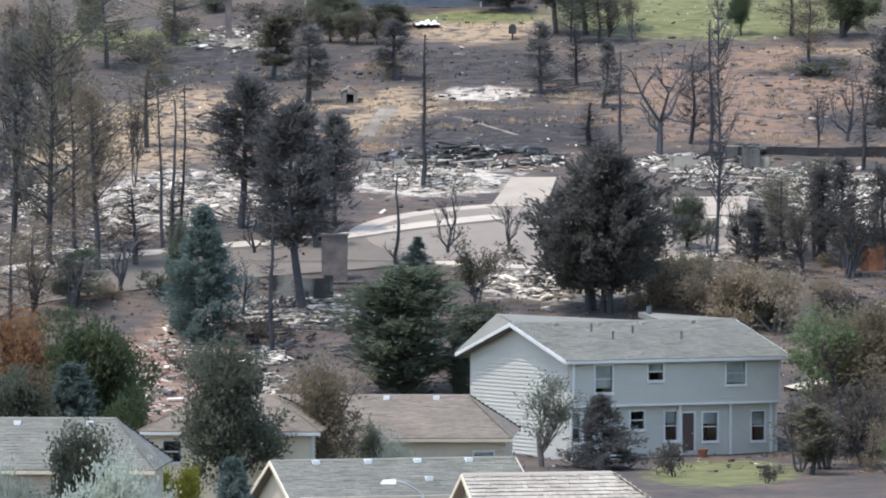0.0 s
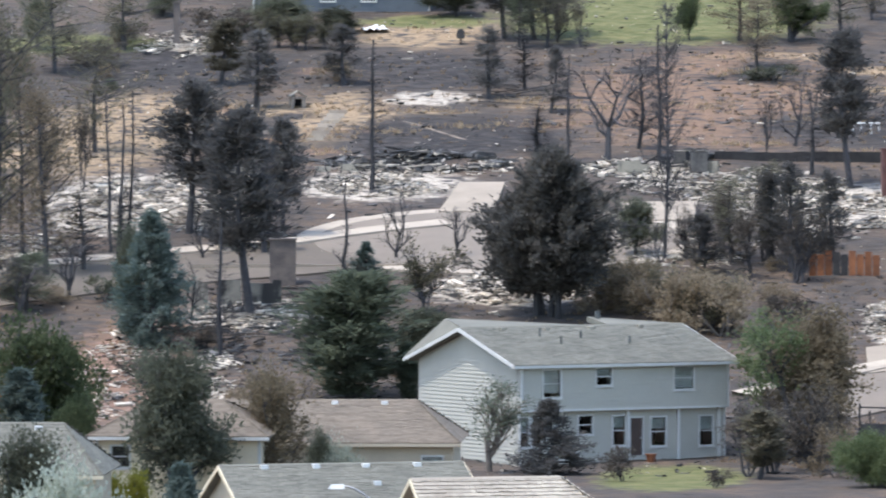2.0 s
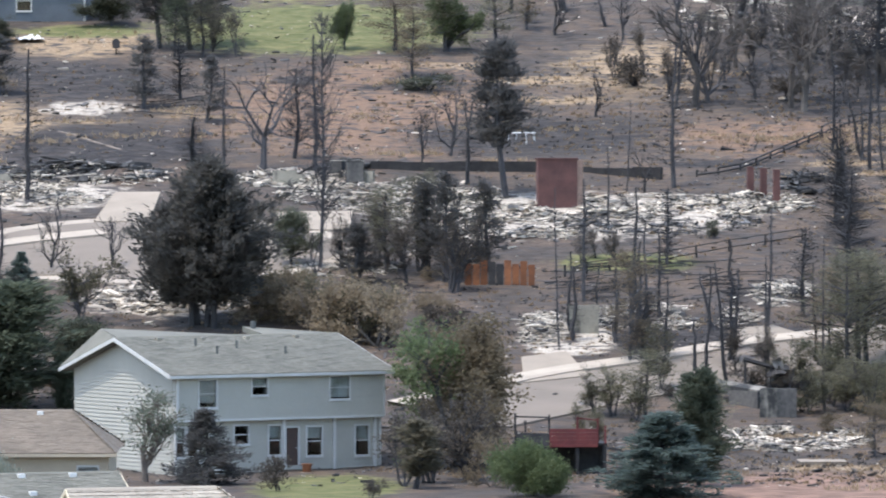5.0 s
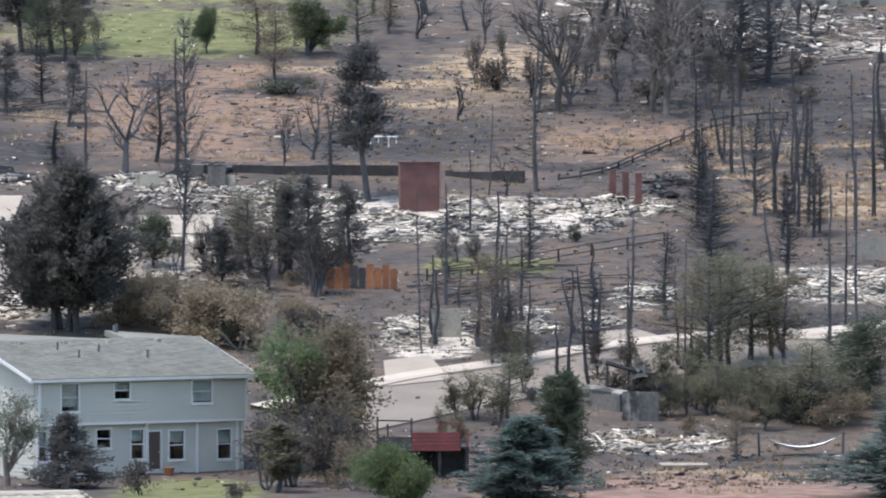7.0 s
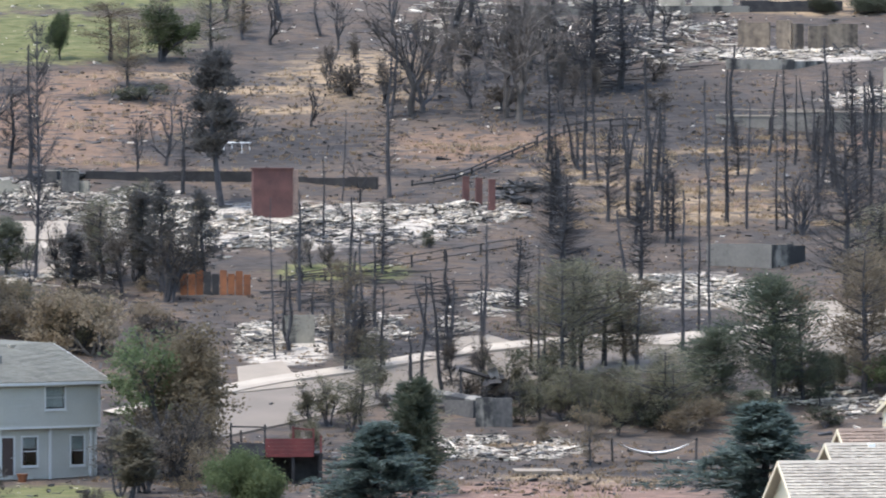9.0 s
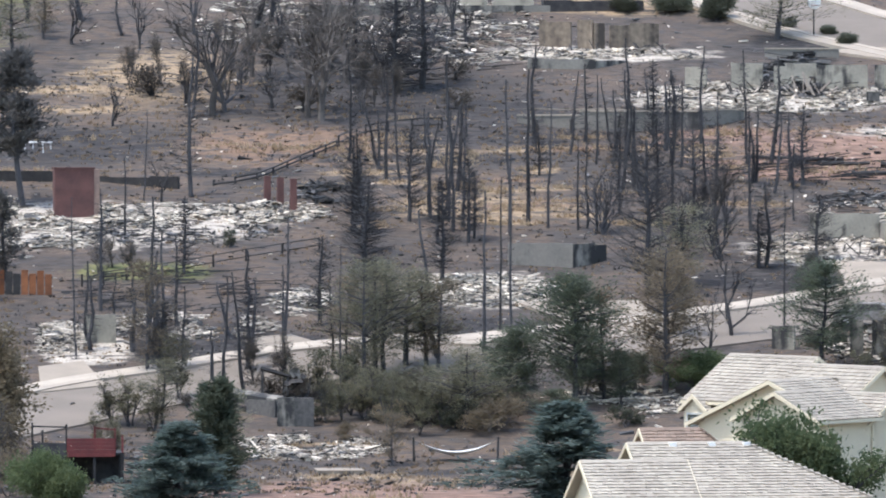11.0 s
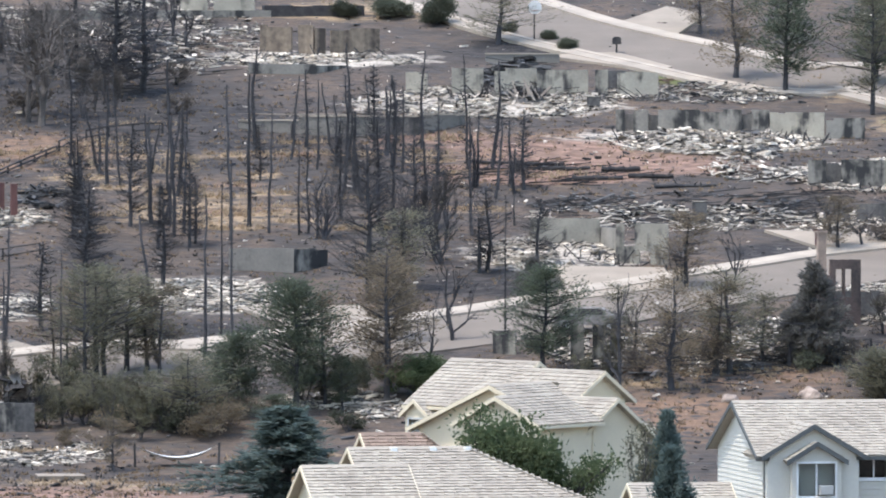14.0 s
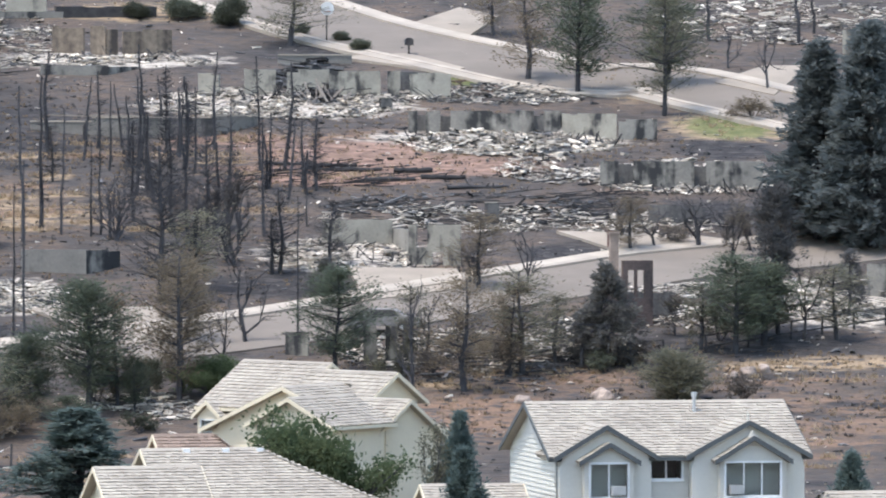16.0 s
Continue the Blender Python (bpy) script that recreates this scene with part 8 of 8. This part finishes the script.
def hammock(x, y):
    root = thing("hammock", on_ground(x, y, 2), "white cloth hammock slung between posts", "hammock")
    v, f = [], []
    for i in range(17):
        t = i / 16
        sag = 0.6 * (1 - (2 * t - 1) ** 2)
        w = 0.12 + 0.5 * math.sin(math.pi * t)
        for j in range(5):
            s = j / 4 - 0.5
            v.append(((t - 0.5) * 3.8, s * 2 * w, 0.95 - sag + abs(s) * 0.5 * w))
    f = [(i * 5 + j, i * 5 + j + 1, (i + 1) * 5 + j + 1, (i + 1) * 5 + j) for i in range(16) for j in range(4)]
    back = [(a, b, c - 0.02) for a, b, c in v]
    n = len(v)
    part("cloth", (v + back, f + [tuple(k + n for k in reversed(q)) for q in f]), WHITE, root)
    for sx in (-1, 1):
        part("rope", Shape().beam((sx * 1.9, 0, 0.95), (sx * 2.3, 0, 1.15), 0.025, 0.02, 5).data(), TIMBER, root)
        part("post", Shape().beam((sx * 2.3, 0, -0.3), (sx * 2.35, 0, 1.3), 0.07, 0.06, 6).data(), CHAR, root)


hammock(11.55, 430.6)
pad = new("low_platform", mesh_of("low_platform", *Shape().box(-1.25, 1.25, -1.3, 1.3, -0.2, 0.06).box(-1.3, 1.3, -1.35, 1.35, 0.06, 0.1).data(), CONCRETE))
pad.matrix_world = on_ground(5.06, 426.89, 3)
tagged(pad, "low pale slab lying on the bare earth", "platform")


def burnt_car(x, y, turn):
    root = thing("car", on_ground(x, y, turn) @ Matrix.Translation((0, 0, 0.17)), "burnt-out car of bare grey steel on the driveway", "car")
    prof = [(-2.1, 0.35), (-2.1, 0.8), (-1.9, 0.92), (-1.2, 0.95), (-0.75, 1.38), (0.75, 1.38), (1.35, 0.98), (2.0, 0.86), (2.12, 0.7), (2.12, 0.35)]
    n = len(prof)
    v = [(a, -0.82 + (0.14 if b > 1.2 else 0), b) for a, b in prof] + [(a, 0.82 - (0.14 if b > 1.2 else 0), b) for a, b in prof]
    f = [tuple(range(n))[::-1], tuple(range(n, 2 * n))] + [(i, (i + 1) % n, n + (i + 1) % n, n + i) for i in range(n)]
    part("body", (v, [q for q in f]), CAR, root)
    for a in (-1.3, 1.3):
        for b in (-0.84, 0.84):
            w = part("wheel", Shape().beam((a, b - 0.1, 0.3), (a, b + 0.1, 0.3), 0.31, 0.31, 14).data(), CHAR, root)
            part("rim", Shape().beam((a, b - 0.12, 0.3), (a, b + 0.12, 0.3), 0.17, 0.17, 10).data(), METAL, w)
    # black slabs on the solid body paint the dark inside the windows
    for sy in (-1, 1):
        part("side_window", Shape().hexa([(-0.95, sy * 0.80, 0.98), (1.1, sy * 0.80, 0.98), (1.1, sy * 0.835, 0.98), (-0.95, sy * 0.835, 0.98)], [(-0.62, sy * 0.68, 1.32), (0.66, sy * 0.68, 1.32), (0.66, sy * 0.715, 1.32), (-0.62, sy * 0.715, 1.32)]).data(), CHAR, root, "black panel standing in for the dark of an empty window")


burnt_car(-51.15, 483.91, 12)
burnt_car(37.31, 466.33, -12)


def kennel(x, y):
    root = thing("dog_kennel", on_ground(x, y, 12), "small pale dog kennel with a dark doorway", "kennel")
    part("body", Shape().box(-0.5, -0.25, -0.5, -0.45, -0.2, 0.7).box(0.25, 0.5, -0.5, -0.45, -0.2, 0.7).box(-0.25, 0.25, -0.5, -0.45, 0.55, 0.7).box(-0.5, -0.45, -0.45, 0.6, -0.2, 0.7).box(0.45, 0.5, -0.45, 0.6, -0.2, 0.7).box(-0.5, 0.5, 0.6, 0.65, -0.2, 0.7).data(), TIMBER, root)
    part("roof", Shape().hexa([(-0.62, -0.62, 0.66), (0, -0.62, 1.06), (0, 0.75, 1.06), (-0.62, 0.75, 0.66)], [(-0.62, -0.62, 0.72), (0, -0.62, 1.12), (0, 0.75, 1.12), (-0.62, 0.75, 0.72)])
         .hexa([(0, -0.62, 1.06), (0.62, -0.62, 0.66), (0.62, 0.75, 0.66), (0, 0.75, 1.06)], [(0, -0.62, 1.12), (0.62, -0.62, 0.72), (0.62, 0.75, 0.72), (0, 0.75, 1.12)]).data(), SCORCHED, root)
    # black sheet inside that paints the shade seen through the doorway
    part("lining", Shape().box(-0.44, 0.44, 0.5, 0.58, -0.1, 0.6).data(), CHAR, root)


kennel(-53.06, 531.43)


def garden_steps(x0, y0, x1, y1, count, wide):
    root = thing("garden_steps", on_ground(x0, y0), "pale timber steps set into the burnt slope", "steps")
    for i in range(count):
        t = i / (count - 1)
        x, y = (x1 - x0) * t, (y1 - y0) * t
        z = ground_z(x0 + x, y0 + y) - ground_z(x0, y0)
        part("step", Shape().box(x - wide / 2, x + wide / 2, y - 0.09, y + 0.09, z - 0.1, z + 0.2).data(), PALE_TIMBER, root)


garden_steps(-50.73, 519.47, -50.05, 529.2, 9, 1.2)


def tarp(x, y, w, d, h):
    """A crumpled sheet lying in a heap, with folds."""
    n = 14
    v = []
    for j in range(n + 1):
        for i in range(n + 1):
            a, b = i / n * 2 - 1, j / n * 2 - 1
            fold = noise.noise((a * 2.3, b * 2.1, 4)) * 0.6 + noise.noise((a * 5, b * 4, 8)) * 0.35
            k = 1 + 0.25 * noise.noise((a * 1.5, b * 1.5, 1))
            v.append((a * w / 2 * k, b * d / 2 * k, max(0.03, h * (0.35 + fold) * (1 - 0.5 * (a * a + b * b)))))
    f = [(j * (n + 1) + i, j * (n + 1) + i + 1, (j + 1) * (n + 1) + i + 1, (j + 1) * (n + 1) + i) for j in range(n) for i in range(n)]
    ob = new("tarpaulin", mesh_of("tarpaulin", v, f, WHITE))
    ob.matrix_world = on_ground(x, y, 15)
    tagged(ob, "crumpled white tarpaulin heaped on the lawn", "tarpaulin")


tarp(-50.41, 561.08, 1.9, 2.6, 0.75)


def post_box(name, label, x, y, h, bw, bh, material, top):
    root = thing(name, on_ground(x, y), label, name.replace("_", " "))
    part("post", Shape().box(-0.06, 0.06, -0.06, 0.06, -0.3, h - bh).data(), material, root)
    s = Shape().box(-bw / 2, bw / 2, -bw * 0.7, bw * 0.7, h - bh + 0.002, h)
    s.hexa([(-bw / 2, -bw * 0.7, h), (bw / 2, -bw * 0.7, h), (bw / 2, bw * 0.7, h), (-bw / 2, bw * 0.7, h)], [(-bw / 4, -bw * 0.7, h + bh * 0.35), (bw / 4, -bw * 0.7, h + bh * 0.35), (bw / 4, bw * 0.7, h + bh * 0.35), (-bw / 4, bw * 0.7, h + bh * 0.35)])
    part("box", s.data(), top, root)


post_box("mailbox", "black mailbox on a post beside the road", 46.78, 561.13, 1.15, 0.6, 0.4, CHAR, CHAR)
post_box("nesting_box", "dark nesting box on a post by the lawn", -43.75, 555.57, 0.9, 0.5, 0.5, CHAR, CHAR)


def hoop(x, y):
    root = thing("basketball_hoop", on_ground(x, y), "basketball hoop with a pale backboard on a pole", "hoop")
    part("pole", Shape().beam((0, 0, -0.3), (0, 0, 2.6), 0.06, 0.05, 8).data(), CHAR, root)
    part("backboard", Shape().beam((0, -0.45, 2.55), (0, -0.41, 2.55), 0.5, 0.5, 14).data(), WHITE, root, "pale rounded backboard")
    part("arm", Shape().beam((0, 0, 2.5), (0, -0.41, 2.5), 0.05, 0.05, 5).data(), METAL, root)
    ring = [(0.23 * math.cos(i * math.pi / 8), -0.7 + 0.23 * math.sin(i * math.pi / 8), 2.32) for i in range(17)]
    part("rim", Shape().tube(ring, [0.02] * 17, 5).data(), RUST, root)


hoop(41.2, 566.2)


def street_lamp(x, y, top):
    root = thing("street_lamp", Matrix.Translation((x, y, ground_z(x, y))), "pale street lamp with a curved arm", "lamp")
    part("pole", Shape().beam((0, 0, -0.3), (0, 0, top - 0.55), 0.09, 0.06, 10).data(), METAL, root)
    arc = [(-1.15 * t, 0, top - 0.55 + 0.55 * math.sin(t * math.pi / 2)) for t in (0, 0.2, 0.4, 0.6, 0.8, 1)]
    part("arm", Shape().tube(arc, [0.04] * 6, 6).data(), METAL, root)
    part("head", Shape().hexa([(-1.75, -0.12, top - 0.12), (-1.1, -0.12, top - 0.12), (-1.1, 0.12, top - 0.12), (-1.75, 0.12, top - 0.12)], [(-1.65, -0.08, top + 0.06), (-1.1, -0.06, top + 0.08), (-1.1, 0.06, top + 0.08), (-1.65, 0.08, top + 0.06)]).data(), WHITE, root)


street_lamp(-28.73, 318.00, 4.53)


def boulder(x, y, w, h, seed):
    bm = bmesh.new()
    bmesh.ops.create_icosphere(bm, subdivisions=3, radius=1.0)
    for v in bm.verts:
        n = noise.noise(v.co * 1.3 + Vector((seed, 0, 0)))
        v.co *= 1 + 0.35 * n
        v.co = Vector((v.co.x * w / 2, v.co.y * w / 2.6, max(v.co.z, -0.3) * h))
    me = bpy.data.meshes.new("boulder")
    bm.to_mesh(me)
    bm.free()
    me.materials.append(ROCK)
    ob = new("boulder", me)
    ob.matrix_world = on_ground(x, y, seed * 40)
    tagged(ob, "weathered tan boulder lying on the burnt slope", "boulder")


boulder(48.60, 448.77, 1.4, 0.55, 1)
boulder(58.01, 455.29, 1.3, 0.45, 2)
boulder(58.99, 455.89, 0.9, 0.4, 3)
boulder(48.69, 448.63, 1.3, 0.5, 4)
boulder(43.90, 447.67, 1.2, 0.4, 5)
boulder(57.08, 454.54, 0.6, 0.25, 6)


def trampoline(x, y):
    root = thing("trampoline", on_ground(x, y), "burnt trampoline frame of pale steel tube", "trampoline")
    ring = [(0.95 * math.cos(i * math.pi / 10), 0.95 * math.sin(i * math.pi / 10), 0.55) for i in range(21)]
    part("ring", Shape().tube(ring, [0.04] * 21, 5).data(), WHITE, root)
    for i in range(4):
        a = i * math.pi / 2 + 0.4
        part("leg", Shape().beam((0.9 * math.cos(a), 0.9 * math.sin(a), 0.55), (0.95 * math.cos(a), 0.95 * math.sin(a), -0.2), 0.035, 0.035, 5).data(), WHITE, root)


trampoline(-13.96, 522.78)
pot = new("flower_pot", mesh_of("flower_pot", *Shape().beam((0, 0, 0), (0, 0, 0.4), 0.2, 0.28, 14).beam((0, 0, 0.4), (0, 0, 0.46), 0.31, 0.31, 14).data(), RUST))
pot.matrix_world = grey.matrix_basis @ pose(7.6, -1.2, 0.1)
tagged(pot, "red clay flower pot on the patio slab", "flower pot")
for ax in (2.48, 7.72):
    part("air_conditioner", Shape().box(ax - 0.3, ax + 0.3, -1.35, -0.98, 4.26, 4.66).box(ax - 0.25, ax + 0.25, -1.38, -1.35, 4.3, 4.62).data(), GREY_BOX, white, "grey air conditioner set in the window")
slab_wall = ruin_wall(-29.72, 507.94, -27.72, 508.33, 0.9, [], material=SCORCHED)


# ---- litter and grass on the hillside ----
def litter(label, name, material, count, size, seed, low=408.0, high=590.0):
    """Small charred and pale scraps strewn over the slope; one mesh."""
    rng = np.random.default_rng(seed)
    s = Shape()
    for _ in range(count):
        y = rng.uniform(low, high)
        x = rng.uniform(-0.152, 0.152) * y
        k = size * rng.lognormal(-0.2, 0.5)
        m = Matrix.Translation((x, y, ground_z(x, y) + 0.02)) @ Euler((rng.normal(0, 0.2), rng.normal(0, 0.2), rng.uniform(0, 6.3))).to_matrix().to_4x4()
        s.turned(m, k * rng.uniform(0.8, 3), k * rng.uniform(0.4, 0.9), k * rng.uniform(0.2, 0.6))
    tagged(new(name, mesh_of(name, *s.data(), material)), label, "litter", kind="stuff")


litter("black scraps of charred wood on the slope", "charred_litter", DARK_RUBBLE, 7000, 0.14, 3)
litter("pale stones and ash scraps on the slope", "stone_litter", RUBBLE, 4200, 0.1, 4)


def tufts(label, material, count, seed, spots, length=0.35):
    rng = np.random.default_rng(seed)
    at, way = [], []
    for _ in range(count):
        cx, cy, rx, ry = spots[rng.integers(len(spots))]
        r, g = math.sqrt(rng.random()), rng.uniform(0, 6.283)
        x, y = cx + rx * r * math.cos(g), cy + ry * r * math.sin(g)
        for _ in range(6):
            at.append((x + rng.normal(0, 0.12), y + rng.normal(0, 0.12), ground_z(x, y) - 0.03))
            way.append((rng.normal(0, 0.3), rng.normal(0, 0.3), 1.0))
    tagged(new("grass", mesh_of("grass", *blades(at, way, length, 0.05, rng), material)), label, "grass", kind="stuff")


tufts("tufts of dry tan grass on the slope", GRASS_DRY, 2500, 5, [c[1:5] for c in covers if c[0] in ("dry", "red")], 0.32)


WIDE = [(-30, 535, 45, 18), (5, 535, 30, 18), (-30, 460, 40, 16), (20, 470, 40, 20), (12, 505, 30, 20), (50, 450, 22, 14), (0, 425, 20, 14), (40, 525, 24, 16)]
tufts("charred stems of burnt brush on the slope", CHAR, 3600, 6, WIDE, 0.2)
tufts("tufts of half-burnt brown grass on the slope", GRASS_BURNT, 6000, 7, WIDE, 0.2)


def burnt_appliance(x, y, w, h, turn):
    """A gutted metal cabinet with a sprung door."""
    root = thing("burnt_appliance", on_ground(x, y, turn), "blackened metal cabinet among the debris", "appliance")
    part("case", Shape().box(-w / 2, w / 2, -0.35, 0.35, -0.1, h).data(), CHAR, root)
    part("door", Shape().box(-w / 2, w / 2, -0.42, -0.355, 0.1, h - 0.05).data(), BLACKENED, root)
    part("top", Shape().box(-w / 2 - 0.03, w / 2 + 0.03, -0.38, 0.38, h + 0.002, h + 0.05).data(), SCORCHED, root)


burnt_appliance(-24.47, 508.34, 1.1, 1.4, 10)
burnt_appliance(-25.63, 509.48, 0.8, 1.2, -14)
burnt_appliance(47.19, 501.51, 0.8, 1.0, 8)
burnt_appliance(43.44, 540.38, 0.8, 0.7, 5)


def log(x, y, turn, length, r, seed):
    """A charred log with a knobbly bark and a broken end, lying on the ground."""
    rng = random.Random(seed)
    root = thing("log", on_ground(x, y, turn), "charred black log lying on the red earth", "log")
    n = 8
    pts = [(length * (i / n - 0.5), rng.uniform(-0.06, 0.06), r * 0.7 + rng.uniform(-0.04, 0.04)) for i in range(n + 1)]
    part("stem", Shape().tube(pts, [r * rng.uniform(0.8, 1.1) * (1 - 0.3 * i / n) for i in range(n + 1)], 8).data(), CHAR, root)
    for k in range(3):
        p = Vector(pts[rng.randrange(1, n)])
        part("stub", Shape().beam(p, p + Vector((rng.uniform(-0.3, 0.3), rng.uniform(-0.3, 0.3), rng.uniform(0.2, 0.5))), 0.06, 0.03, 5).data(), CHAR, root)


for k, (lx, ly, la, ll, lr) in enumerate(((38.0, 519.1, 6, 3.6, 0.15), (39.8, 517.5, -4, 3.2, 0.18), (43.4, 517.1, 8, 2.6, 0.22), (45.2, 514.7, -6, 3.0, 0.2), (47.2, 511.6, 10, 4.2, 0.14), (35.2, 519.8, -3, 4.0, 0.13), (41.6, 514.2, 5, 3.4, 0.16))):
    log(lx, ly, la, ll, lr, k)
